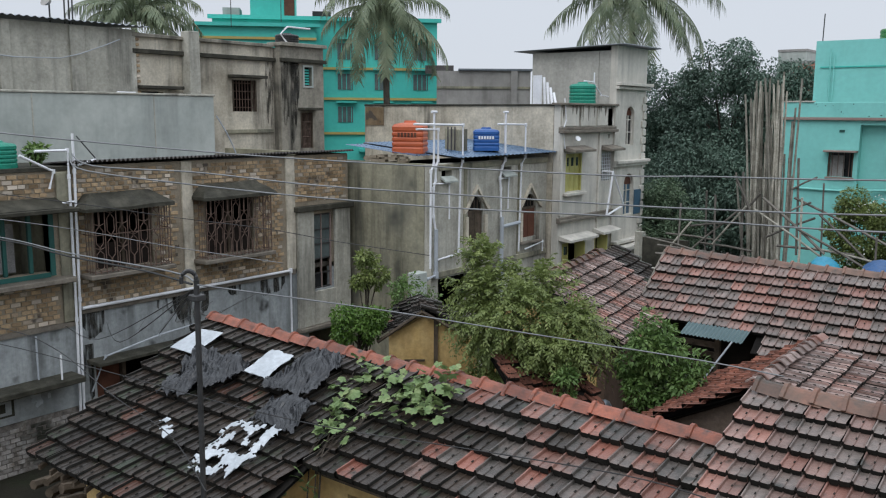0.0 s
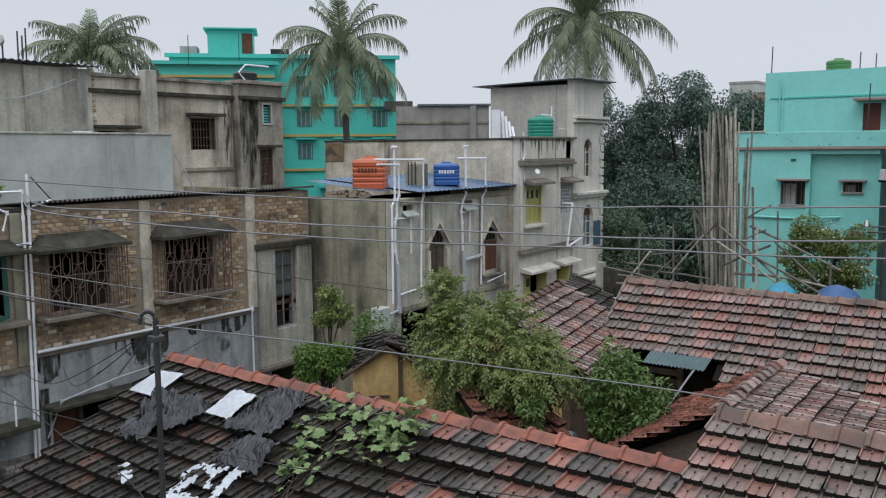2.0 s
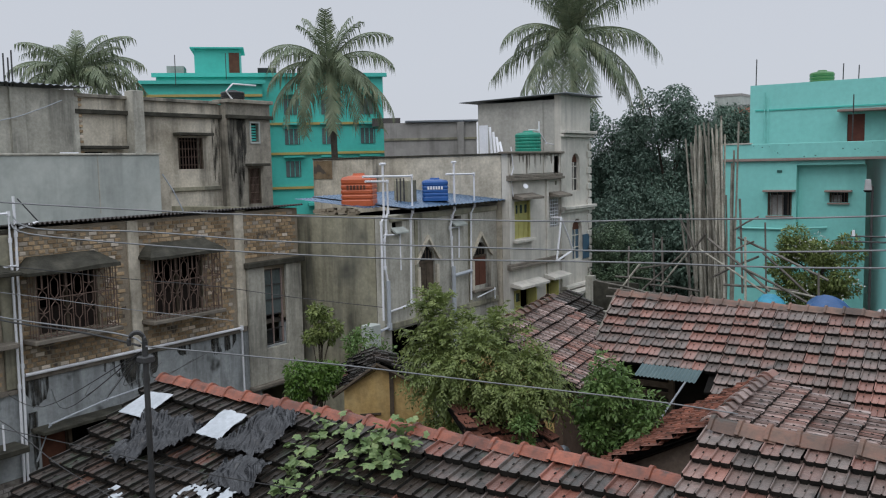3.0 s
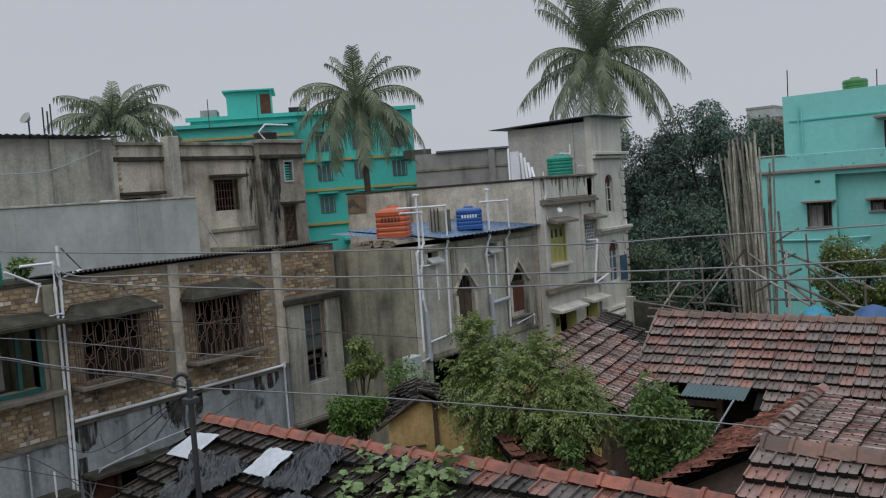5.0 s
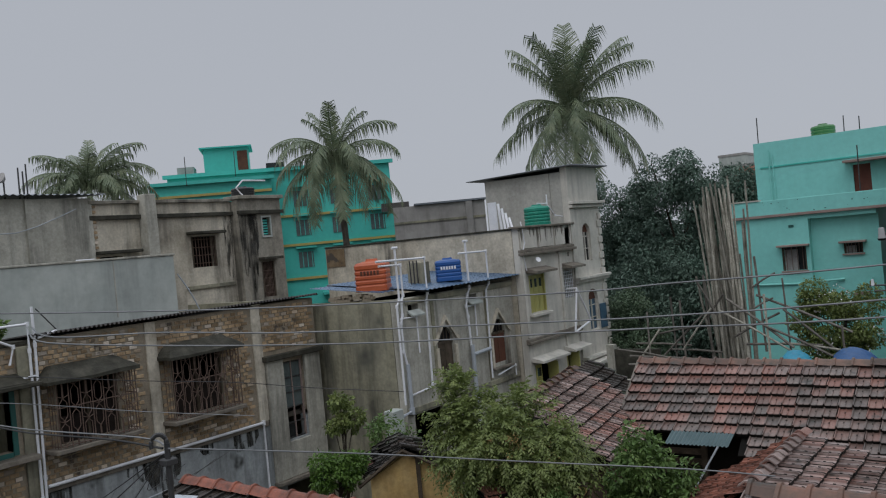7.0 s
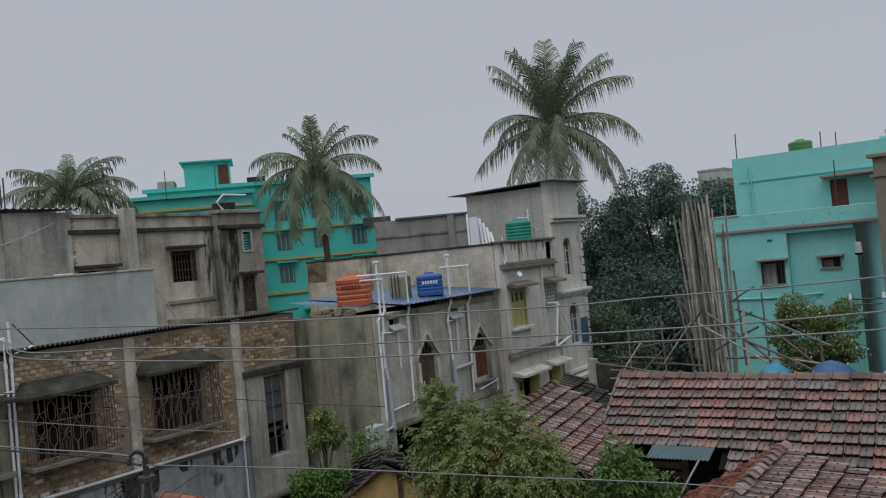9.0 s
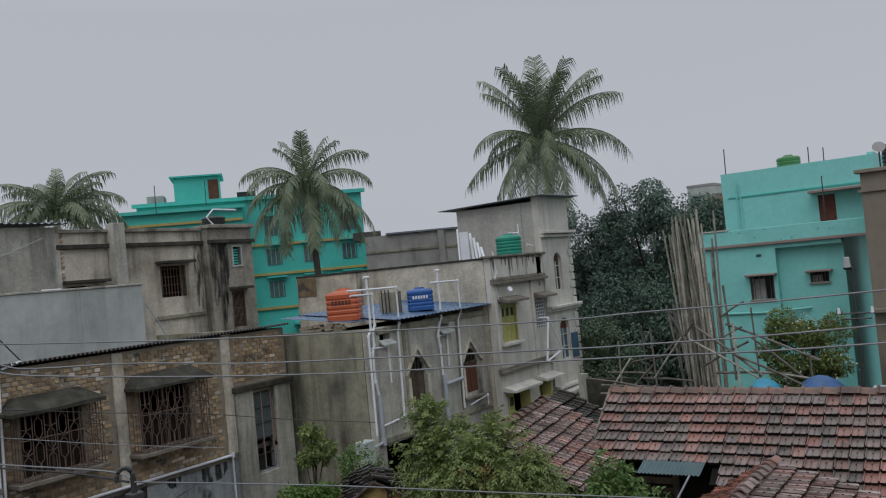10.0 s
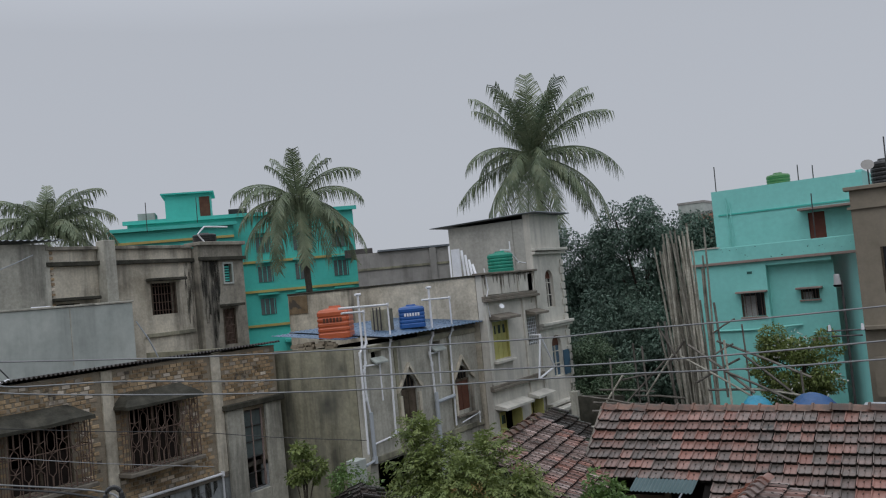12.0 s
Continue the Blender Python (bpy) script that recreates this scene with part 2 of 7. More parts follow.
BLUE_SHEET = mat("blue_coated_steel_sheet", [(0.08, 0.15, 0.25), (0.12, 0.20, 0.31)], 1.2, 0.3, 0.05, 12, metal=0.2)
DARK_SHEET = mat("rusted_corrugated_sheet", [(0.06, 0.057, 0.055), (0.11, 0.10, 0.095), (0.16, 0.15, 0.14)], 1.5, 0.5, 0.2, 20, metal=0.3)
GREY_SHEET = mat("galvanised_sheet", [(0.22, 0.25, 0.28), (0.31, 0.34, 0.37)], 1.5, 0.4, 0.1, 20, metal=0.4)
AQUA_SHEET = mat("dull_aqua_sheet", [(0.085, 0.14, 0.145), (0.13, 0.195, 0.20)], 2.0, 0.5, 0.1, 20)
GLASS = mat("dusky_window_glass", [(0.012, 0.014, 0.016), (0.03, 0.034, 0.038)], 2.0, 0.12, 0.0, 10)
PANE = mat("pale_greenish_glass", [(0.10, 0.13, 0.13), (0.16, 0.195, 0.195)], 2.5, 0.15, 0.0, 10)
# near-black colour stands in for the darkness of unlit rooms behind openings
DARK_IN = mat("painted_unlit_inside", [(0.012, 0.012, 0.012), (0.022, 0.021, 0.02)], 2.0, 0.9, 0.0, 10)
YELLOW_PAINT = mat("yellow_shutter_paint", [(0.48, 0.45, 0.14), (0.60, 0.56, 0.20)], 3.0, 0.5, 0.1, 20)
BROWN_PAINT = mat("brown_door_paint", [(0.12, 0.05, 0.035), (0.19, 0.085, 0.055)], 3.0, 0.6, 0.2, 20)
BLUE_PAINT = mat("blue_shutter_paint", [(0.06, 0.13, 0.20), (0.09, 0.18, 0.26)], 3.0, 0.5, 0.1, 20)
CURTAIN = mat("pale_curtain_cloth", [(0.32, 0.31, 0.30), (0.50, 0.48, 0.46)], 5.0, 0.9, 0.2, 40)
WIRE = mat("grey_sheathed_cable", [(0.20, 0.21, 0.215), (0.30, 0.31, 0.315)], 3.0, 0.5, 0.0, 20)
WIRE_DARK = mat("black_sheathed_cable", [(0.02, 0.02, 0.02), (0.04, 0.04, 0.04)], 3.0, 0.5, 0.0, 20)
BAMBOO = mat("weathered_bamboo", [(0.22, 0.21, 0.17), (0.42, 0.40, 0.33), (0.60, 0.575, 0.49)], 3.0, 0.7, 0.2, 24, rand=0.5)
BARK = mat("tree_bark", [(0.06, 0.05, 0.04), (0.12, 0.10, 0.08)], 5.0, 0.9, 0.6, 25)
PALM_BARK = mat("palm_trunk_bark", [(0.10, 0.09, 0.075), (0.17, 0.155, 0.13)], 4.0, 0.9, 0.5, 25)
LEAF = mat("fresh_green_leaf", [(0.114, 0.159, 0.0432), (0.212, 0.272, 0.0832), (0.356, 0.408, 0.144)], 5.0, 0.45, 0.0, 14, through_light=0.25)
LEAF_BRIGHT = mat("bright_green_leaf", [(0.0774, 0.166, 0.0328), (0.132, 0.242, 0.0472), (0.194, 0.302, 0.0792)], 6.0, 0.4, 0.0, 14, through_light=0.25)
# distant dark green leaf, rain haze mixed in as a paler, greyer colour
LEAF_DARK = mat("haze_paled_green_leaf", [(0.098, 0.151, 0.116), (0.156, 0.234, 0.177), (0.234, 0.333, 0.254)], 1.2, 0.5, 0.0, 8, through_light=0.15)
LEAF_DUSK = mat("dull_green_leaf", [(0.09, 0.14, 0.085), (0.15, 0.22, 0.13), (0.225, 0.305, 0.185)], 2.0, 0.5, 0.0, 10, through_light=0.15)
GREY_POLE = mat("rain_grey_pole", [(0.11, 0.10, 0.085), (0.19, 0.175, 0.15), (0.27, 0.25, 0.215)], 4.0, 0.7, 0.2, 24, rand=0.3)
LEAF_MID = mat("mid_green_leaf", [(0.0808, 0.151, 0.04), (0.14, 0.237, 0.068), (0.226, 0.323, 0.1)], 2.5, 0.45, 0.0, 10, through_light=0.2)
VINE = mat("pumpkin_vine_leaf", [(0.138, 0.224, 0.0848), (0.226, 0.325, 0.13), (0.376, 0.448, 0.197)], 7.0, 0.45, 0.1, 20, through_light=0.2)
PALM_LEAF = mat("coconut_frond_leaflet", [(0.127, 0.17, 0.101), (0.203, 0.252, 0.149), (0.32, 0.35, 0.211)], 2.0, 0.42, 0.0, 10, through_light=0.15)
PETAL = mat("white_petal", [(0.6, 0.6, 0.55), (0.75, 0.75, 0.7)], 6.0, 0.6, 0.0, 20)
WHITE_SHEET = mat("white_plastic_sheet", [(0.481, 0.522, 0.553), (0.648, 0.69, 0.721)], 3.0, 0.35, 0.2, 16)
BLACK_SHEET = mat("black_polythene_sheet", [(0.0153, 0.0162, 0.018), (0.0288, 0.0306, 0.0342), (0.054, 0.0576, 0.0612)], 5.0, 0.28, 0.3, 18)
TARP = mat("blue_tarpaulin", [(0.012, 0.075, 0.21), (0.02, 0.105, 0.28)], 2.5, 0.4, 0.2, 16)
CYAN_TARP = mat("cyan_plastic_sheet", [(0.02, 0.26, 0.40), (0.04, 0.34, 0.48)], 2.5, 0.4, 0.2, 16)
EARTH = mat("wet_earth_and_weeds", [(0.016, 0.016, 0.012), (0.03, 0.028, 0.02), (0.025, 0.036, 0.016)], 0.5, 0.8, 0.6, 12)
LAMP_WHITE = mat("white_lamp_housing", [(0.45, 0.45, 0.45), (0.55, 0.55, 0.55)], 3.0, 0.4, 0.0, 20)


# ---- shaping helpers ----
def thing(name, at=(0, 0, 0), turn=0.0, label="", category="", group="", kind=""):
    ob = new(name)
    ob.empty_display_size = 0.2
    ob.matrix_basis = pose(*at, 0, 0, turn)
    return tagged(ob, label, category, group, kind)


def base_of(ob):
    while ob.parent:
        ob = ob.parent
    return ob


def link_mesh(name, me, material, parent=None, label="", local=False):
    """Links a mesh as one object; its coordinates are the world's unless local."""
    me.materials.append(material)
    ob = new(name, me)
    if parent:
        ob.parent = parent
        if not local:
            me.transform(base_of(parent).matrix_basis.inverted())
    return tagged(ob, label)


def part(name, bm, material, parent=None, label="", local=False, smooth=False):
    me = bpy.data.meshes.new(name)
    bmesh.ops.recalc_face_normals(bm, faces=bm.faces)
    bm.to_mesh(me)
    bm.free()
    if smooth:
        me.shade_smooth()
    return link_mesh(name, me, material, parent, label, local)


def box(bm, x0, x1, y0, y1, z0, z1, bevel=0.0, m=None):
    vs = [bm.verts.new((x, y, z)) for x in (x0, x1) for y in (y0, y1) for z in (z0, z1)]
    if m:
        for v in vs:
            v.co = m @ v.co
    fs = [bm.faces.new([vs[i] for i in q]) for q in ((0, 1, 3, 2), (4, 6, 7, 5), (0, 4, 5, 1), (2, 3, 7, 6), (0, 2, 6, 4), (1, 5, 7, 3))]
    if bevel:
        bmesh.ops.bevel(bm, geom=list({e for f in fs for e in f.edges}), offset=bevel, segments=1, affect="EDGES")
    return bm


def boxm(*a, **k):
    return box(bmesh.new(), *a, **k)


def prism(bm, pts, along):
    """A closed outline of 3D points pushed along a vector."""
    a = [bm.verts.new(p) for p in pts]
    b = [bm.verts.new(Vector(p) + Vector(along)) for p in pts]
    bm.faces.new(a)
    bm.faces.new(b[::-1])
    for i in range(len(a)):
        j = (i + 1) % len(a)
        bm.faces.new((a[i], b[i], b[j], a[j]))
    return bm


def tube(bm, pts, r, sides=6, r_end=None):
    """A round bar along points."""
    pts = [Vector(p) for p in pts]
    r_end = r if r_end is None else r_end
    rings = []
    for i, p in enumerate(pts):
        d = (pts[min(i + 1, len(pts) - 1)] - pts[max(i - 1, 0)]).normalized()
        u = d.cross(Vector((0, 0, 1)) if abs(d.z) < 0.9 else Vector((1, 0, 0))).normalized()
        v = d.cross(u)
        rr = r + (r_end - r) * i / max(1, len(pts) - 1)
        rings.append([bm.verts.new(p + (u * math.cos(a) + v * math.sin(a)) * rr) for a in (2 * math.pi * k / sides for k in range(sides))])
    for a, b in zip(rings, rings[1:]):
        for k in range(sides):
            bm.faces.new((a[k], a[(k + 1) % sides], b[(k + 1) % sides], b[k]))
    bm.faces.new(rings[0][::-1])
    bm.faces.new(rings[-1])
    return bm


def wall(name, axis, at, thick, u0, u1, z0, z1, holes, material, parent, label=""):
    """A wall with openings through it. axis 'x': it stands at x = at, facing +x, and u is y; axis 'y': at y = at, facing -y, and u is x."""
    holes = [(max(u0, h[0]), min(u1, h[1]), max(z0, h[2]), min(z1, h[3])) for h in holes if h[2] < z1 and h[3] > z0]
    us = sorted({u0, u1, *(h[0] for h in holes), *(h[1] for h in holes)})
    zs = sorted({z0, z1, *(h[2] for h in holes), *(h[3] for h in holes)})
    bm = bmesh.new()
    cache = {}

    def v(i, k, back):
        if (i, k, back) not in cache:
            d = -thick if back else 0.0
            cache[i, k, back] = bm.verts.new((at + d, us[i], zs[k]) if axis == "x" else (us[i], at - d, zs[k]))
        return cache[i, k, back]

    def solid(i, k):
        if not (0 <= i < len(us) - 1 and 0 <= k < len(zs) - 1):
            return False
        cu, cz = (us[i] + us[i + 1]) / 2, (zs[k] + zs[k + 1]) / 2
        return not any(h[0] < cu < h[1] and h[2] < cz < h[3] for h in holes)

    for i in range(len(us) - 1):
        for k in range(len(zs) - 1):
            if not solid(i, k):
                continue
            for bk in (False, True):
                bm.faces.new((v(i, k, bk), v(i + 1, k, bk), v(i + 1, k + 1, bk), v(i, k + 1, bk)))
            for di, dk, e in ((-1, 0, ((i, k), (i, k + 1))), (1, 0, ((i + 1, k), (i + 1, k + 1))), (0, -1, ((i, k), (i + 1, k))), (0, 1, ((i, k + 1), (i + 1, k + 1)))):
                if not solid(i + di, k + dk):
                    a, b = e
                    bm.faces.new((v(*a, False), v(*b, False), v(*b, True), v(*a, True)))
    return part(name, bm, material, parent, label)


def corrugated(bm, o, e, d, n_e, length, wave=0.08, amp=0.018, thick=0.004):
    """A corrugated sheet from o: waves across the unit vector e over n_e metres, running length along the unit vector d."""
    o, e, d = Vector(o), Vector(e), Vector(d)
    nn = e.cross(d).normalized()
    k = max(8, int(n_e / wave * 6))
    rows = []
    for s in (0.0, 1.0):
        for t in (0.0, thick):
            rows.append([bm.verts.new(o + e * (n_e * i / k) + d * (length * s) + nn * (amp * math.sin(2 * math.pi * n_e * i / k / wave) + t)) for i in range(k + 1)])
    for a, b in ((0, 2), (1, 3), (0, 1), (2, 3)):
        for i in range(k):
            bm.faces.new((rows[a][i], rows[a][i + 1], rows[b][i + 1], rows[b][i]))
    return bm


# ---- clay tiles ----
TW, TL = 0.245, 0.40


def tile_mesh(seed, dark=(2,)):
    """One interlocking clay tile: low side rib, two flat pans, a small hook near the foot."""
    rnd = random.Random(seed)
    bm = bmesh.new()
    xs = [0.0, 0.007, 0.022, 0.030, 0.112, 0.118, 0.128, 0.136, 0.215, TW - 0.008]
    zs = [0.004, 0.037, 0.036, 0.003, 0.002, 0.016, 0.016, 0.002, 0.003, 0.010]
    ys = [0.0, -TL * 0.55, -TL * 0.93, -TL]
    grid = [[bm.verts.new((x, y, z + (0.006 if j == 2 else 0.0) + rnd.uniform(-0.002, 0.002))) for x, z in zip(xs, zs)] for j, y in enumerate(ys)]
    for a, b in zip(grid, grid[1:]):
        for i in range(len(xs) - 1):
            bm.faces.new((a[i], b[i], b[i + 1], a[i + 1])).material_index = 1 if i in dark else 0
    # foot face carries the painted shadow line below each row
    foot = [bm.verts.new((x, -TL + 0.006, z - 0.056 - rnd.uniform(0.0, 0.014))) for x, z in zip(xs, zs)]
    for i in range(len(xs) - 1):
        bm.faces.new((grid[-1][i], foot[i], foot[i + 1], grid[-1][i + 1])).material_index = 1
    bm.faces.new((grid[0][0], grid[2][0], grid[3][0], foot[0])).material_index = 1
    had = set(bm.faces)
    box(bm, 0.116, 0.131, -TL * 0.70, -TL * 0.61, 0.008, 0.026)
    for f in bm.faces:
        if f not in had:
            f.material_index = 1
    me = bpy.data.meshes.new("tile")
    bmesh.ops.recalc_face_normals(bm, faces=bm.faces)
    bm.to_mesh(me)
    bm.free()
    return me


def ridge_mesh(seed, length=0.40, r=0.125):
    """An angular saddle tile with a raised collar at one end."""
    rnd = random.Random(seed)
    bm = bmesh.new()
    prof = [(-1.25, -0.62), (-0.95, -0.40), (-0.50, -0.02), (-0.22, 0.13), (0.22, 0.13), (0.50, -0.02), (0.95, -0.40), (1.25, -0.62)]
    rings = []
    for x, k, up in ((0.0, 1.10, 0.028), (0.04, 1.10, 0.030), (0.05, 1.0, 0.008), (length * 0.6, 1.0, 0.0), (length, 0.97, -0.006)):
        rings.append([bm.verts.new((x, y * r * k, z * r * k + up + rnd.uniform(-0.002, 0.002))) for y, z in prof])
    for a, b in zip(rings, rings[1:]):
        for i in range(len(a) - 1):
            bm.faces.new((a[i], a[i + 1], b[i + 1], b[i]))
    inner = [bm.verts.new((0.0, v.co.y, v.co.z - 0.022)) for v in rings[0]]
    for i in range(len(inner) - 1):
        bm.faces.new((rings[0][i], inner[i], inner[i + 1], rings[0][i + 1]))
    me = bpy.data.meshes.new("ridge_tile")
    bmesh.ops.recalc_face_normals(bm, faces=bm.faces)
    bm.to_mesh(me)
    bm.free()
    return me


def mesh_set(maker, material, n=4, **k):
    out = []
    for s in range(n):
        me = maker(s, **k)
        me.materials.append(material)
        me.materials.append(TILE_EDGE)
        out.append(me)
    return out


def tiled_slope(parent, o, e, down, angle, width, rows, material, seed, exposure=0.31, keep=None, rough=1.0, other=None, size=1.0):
    """A slope of separate tiles under parent. o: the ridge's end; e: unit vector along the ridge; down: level unit vector down the slope."""
    rnd = random.Random(seed)
    o, e, down = Vector(o), Vector(e), Vector(down)
    ca, sa = math.cos(angle), math.sin(angle)
    fall = down * ca - Vector((0, 0, sa))
    n = e.cross(-fall).normalized()
    inv = base_of(parent).matrix_basis.inverted()
    tw = TW * size
    cols = int(round(width / tw))

    def sag(u, v):
        return rough * (0.035 * noise.noise((u * 0.45 + seed * 7.1, v * 0.6, 0.3)) - 0.03 * math.sin(math.pi * min(1, max(0, u / width))))

    deck = bmesh.new()
    nu, nv, length = max(2, int(width / 0.5)), 5, rows * exposure + 0.02
    g = [[deck.verts.new(o + e * (width * i / nu) + fall * (length * j / nv) + n * (sag(width * i / nu, length * j / nv) - 0.035)) for i in range(nu + 1)] for j in range(nv + 1)]
    g2 = [[deck.verts.new(v.co - n * 0.035) for v in r] for r in g]
    for q, flip in ((g, False), (g2, True)):
        for j in range(nv):
            for i in range(nu):
                if keep and not keep(width * (i + 0.5) / nu, length * (j + 0.9) / nv):
                    continue
                deck.faces.new((q[j][i], q[j + 1][i], q[j + 1][i + 1], q[j][i + 1]))
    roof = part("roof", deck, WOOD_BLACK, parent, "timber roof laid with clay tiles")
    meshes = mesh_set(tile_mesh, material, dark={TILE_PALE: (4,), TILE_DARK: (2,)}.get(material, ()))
    meshes2 = mesh_set(tile_mesh, other[0]) if other else meshes
    for r in range(rows):
        for c in range(cols):
            u, v = c * tw + rnd.uniform(-0.006, 0.006), r * exposure + 0.035 + rnd.uniform(-0.012, 0.012) * rough
            if keep and not keep(u + tw / 2, v + exposure / 2):
                continue
            ob = new("tile", rnd.choice(meshes2 if other and other[1](u, v) > rnd.gauss(0, 0.7) else meshes))
            tilt = Matrix.Rotation(-rnd.uniform(0.21, 0.265), 4, "X") @ Matrix.Rotation(rnd.gauss(0, 0.012 * rough), 4, "Z") @ Matrix.Rotation(rnd.gauss(0, 0.012 * rough), 4, "Y")
            m = Matrix((e, -fall, n)).transposed().to_4x4()
            m.translation = o + e * u + fall * (v - 0.04) + n * (sag(u, v) + rnd.uniform(-0.004, 0.006) * rough)
            ob.parent = roof
            ob.matrix_basis = inv @ m @ tilt @ Matrix.Scale(size, 4)
    return roof


def ridge_line(parent, a, b, material, seed, spacing=0.375, sag=0.03, r=0.125):
    rnd = random.Random(seed)
    a, b = Vector(a), Vector(b)
    inv = base_of(parent).matrix_basis.inverted()
    meshes = mesh_set(ridge_mesh, material, r=r)
    k = int((b - a).length / spacing)
    d = (b - a).normalized()
    side = Vector((0, 0, 1)).cross(d).normalized()
    rot = Matrix((d, side, d.cross(side))).transposed().to_4x4()
    for i in range(k + 1):
        f = i / max(1, k)
        ob = new("ridge_tile", rnd.choice(meshes))
        m = rot.copy()
        m.translation = a + d * ((b - a).length * f * k / (k + 0.9)) + Vector((0, 0, 0.095 - sag * math.sin(math.pi * f) + rnd.uniform(-0.008, 0.008)))
        ob.parent = parent
        ob.matrix_basis = inv @ m @ Matrix.Rotation(rnd.gauss(0, 0.025), 4, "Z") @ Matrix.Rotation(rnd.gauss(0.03, 0.02), 4, "Y")


# ---- ground ----
bm = bmesh.new()
bmesh.ops.create_grid(bm, x_segments=60, y_segments=60, size=600)
for v in bm.verts:
    v.co.z = -0.3
tagged(part("ground", bm, EARTH), "wet dark earth with weeds between the houses", "ground", kind="structure")

X, Y = (1, 0, 0), (0, 1, 0)
MX, MY = (-1, 0, 0), (0, -1, 0)


def plain_slope(name, parent, o, e, down, angle, width, length, material, label=""):
    o, e, down = Vector(o), Vector(e), Vector(down)
    fall = down * math.cos(angle) - Vector((0, 0, math.sin(angle)))
    n = e.cross(-fall).normalized()
    bm = prism(bmesh.new(), [o, o + e * width, o + e * width + fall * length, o + fall * length], n * -0.05)
    return part(name, bm, material, parent, label)


# ---- long hut in front: two runs of one tiled roof ----
hut = thing("tiled_hut", (-8.0, 7.0, -0.3), label="yellow hut under a blackened clay tile roof patched with plastic", category="house")
A1 = math.atan(0.43)
roof_a = tiled_slope(hut, (-10.85, 8.02, 3.6), X, MY, A1, 3.98, 10, TILE_DARK, 3, exposure=0.3125, rough=1.3)
roof_b = tiled_slope(hut, (-6.87, 8.02, 3.6), X, MY, A1, 4.41, 6, TILE, 4, exposure=0.303, other=(TILE_DARK, lambda u, v: 1.05 - u + 0.35 * v))
ridge_line(roof_a, (-10.85, 8.05, 3.6), (-2.80, 8.05, 3.6), RIDGE_RED, 5, spacing=0.372, r=0.105)
plain_slope("back_slope", hut, (-2.84, 8.04, 3.56), MX, Y, A1, 8.0, 2.3, TILE_DARK)
wall("front_wall", "y", 5.62, 0.2, -10.45, -7.1, -0.3, 2.42, [(-10.0, -9.45, -0.3, 2.2), (-8.6, -7.9, 0.8, 1.9)], YELLOW_MUD, hut)
part("side_wall", prism(bmesh.new(), [(-7.05, 5.62, -0.3), (-7.05, 8.0, -0.3), (-7.05, 8.0, 3.42), (-7.05, 5.62, 2.42)], (-0.2, 0, 0)), YELLOW_MUD, hut)
part("end_wall", prism(bmesh.new(), [(-10.45, 5.83, -0.3), (-10.45, 9.9, -0.3), (-10.45, 9.9, 2.55), (-10.45, 8.0, 3.42), (-10.45, 5.83, 2.5)], (0.2, 0, 0)), YELLOW_MUD, hut)
wall("low_wall", "y", 6.62, 0.2, -7.03, -2.95, -0.3, 2.82, [(-6.55, -5.8, -0.3, 2.5)], YELLOW_MUD, hut)
wall("back_wall", "y", 9.8, 0.2, -10.24, -2.95, -0.3, 2.6, [], YELLOW_MUD, hut)
part("door_leaf", boxm(-10.0, -9.45, 5.72, 5.76, -0.3, 2.2), BROWN_PAINT, hut, "dark shut plank door")
part("eave_board", boxm(-6.85, -2.85, 6.40, 6.43, 2.74, 2.84, m=None), WOOD, hut)
for i in range(14):
    x = -10.7 + i * 0.28
    part("rafter", prism(bmesh.new(), [(x, 8.0, 3.47), (x, 5.12, 2.23), (x, 5.12, 2.17), (x, 8.0, 3.41)], (0.05, 0, 0)), WOOD, hut)

# ---- neighbouring hut with the reddish roof ----
hut = thing("tiled_hut", (0.3, 7.5, -0.3), label="low hut under grey and red clay tiles with brown ridge", category="house")
roof = tiled_slope(hut, (-2.76, 8.69, 4.0), X, MY, A1 + 0.012, 6.25, 13, TILE_RED, 8, exposure=0.238, size=0.82)
ridge_line(roof, (-2.72, 8.72, 4.0), (3.45, 8.72, 4.0), RIDGE_DARK, 9, spacing=0.29, r=0.125)
plain_slope("back_slope", hut, (3.45, 8.70, 3.96), MX, Y, A1, 6.2, 1.35, TILE_RED)
wall("front_wall", "y", 6.05, 0.2, -2.6, 3.3, -0.3, 2.75, [], YELLOW_MUD, hut)
part("end_wall", prism(bmesh.new(), [(-2.6, 6.26, -0.3), (-2.6, 9.75, -0.3), (-2.6, 9.75, 3.35), (-2.6, 8.69, 3.84), (-2.6, 6.26, 2.75)], (0.2, 0, 0)), YELLOW_MUD, hut)

# ---- hut whose gable stands behind it ----
hut = thing("gabled_hut", (-3.1, 11.4, -0.3), label="small hut with pale worn tiles and a rusty mossy back slope", category="house")
A2, A2R = math.atan(0.54), math.atan(0.29)
roof = tiled_slope(hut, (-3.15, 12.78, 3.6), MY, MX, A2, 2.75, 7, TILE_RUST, 11, exposure=0.225, rough=1.6, size=0.75)
roof = tiled_slope(hut, (-3.15, 10.05, 3.62), Y, X, A2R, 2.75, 10, TILE_PALE, 12, exposure=0.265, size=0.9)
ridge_line(roof, (-3.15, 10.0, 3.6), (-3.15, 12.75, 3.6), TILE_PALE, 13, spacing=0.24, sag=0.0, r=0.075)
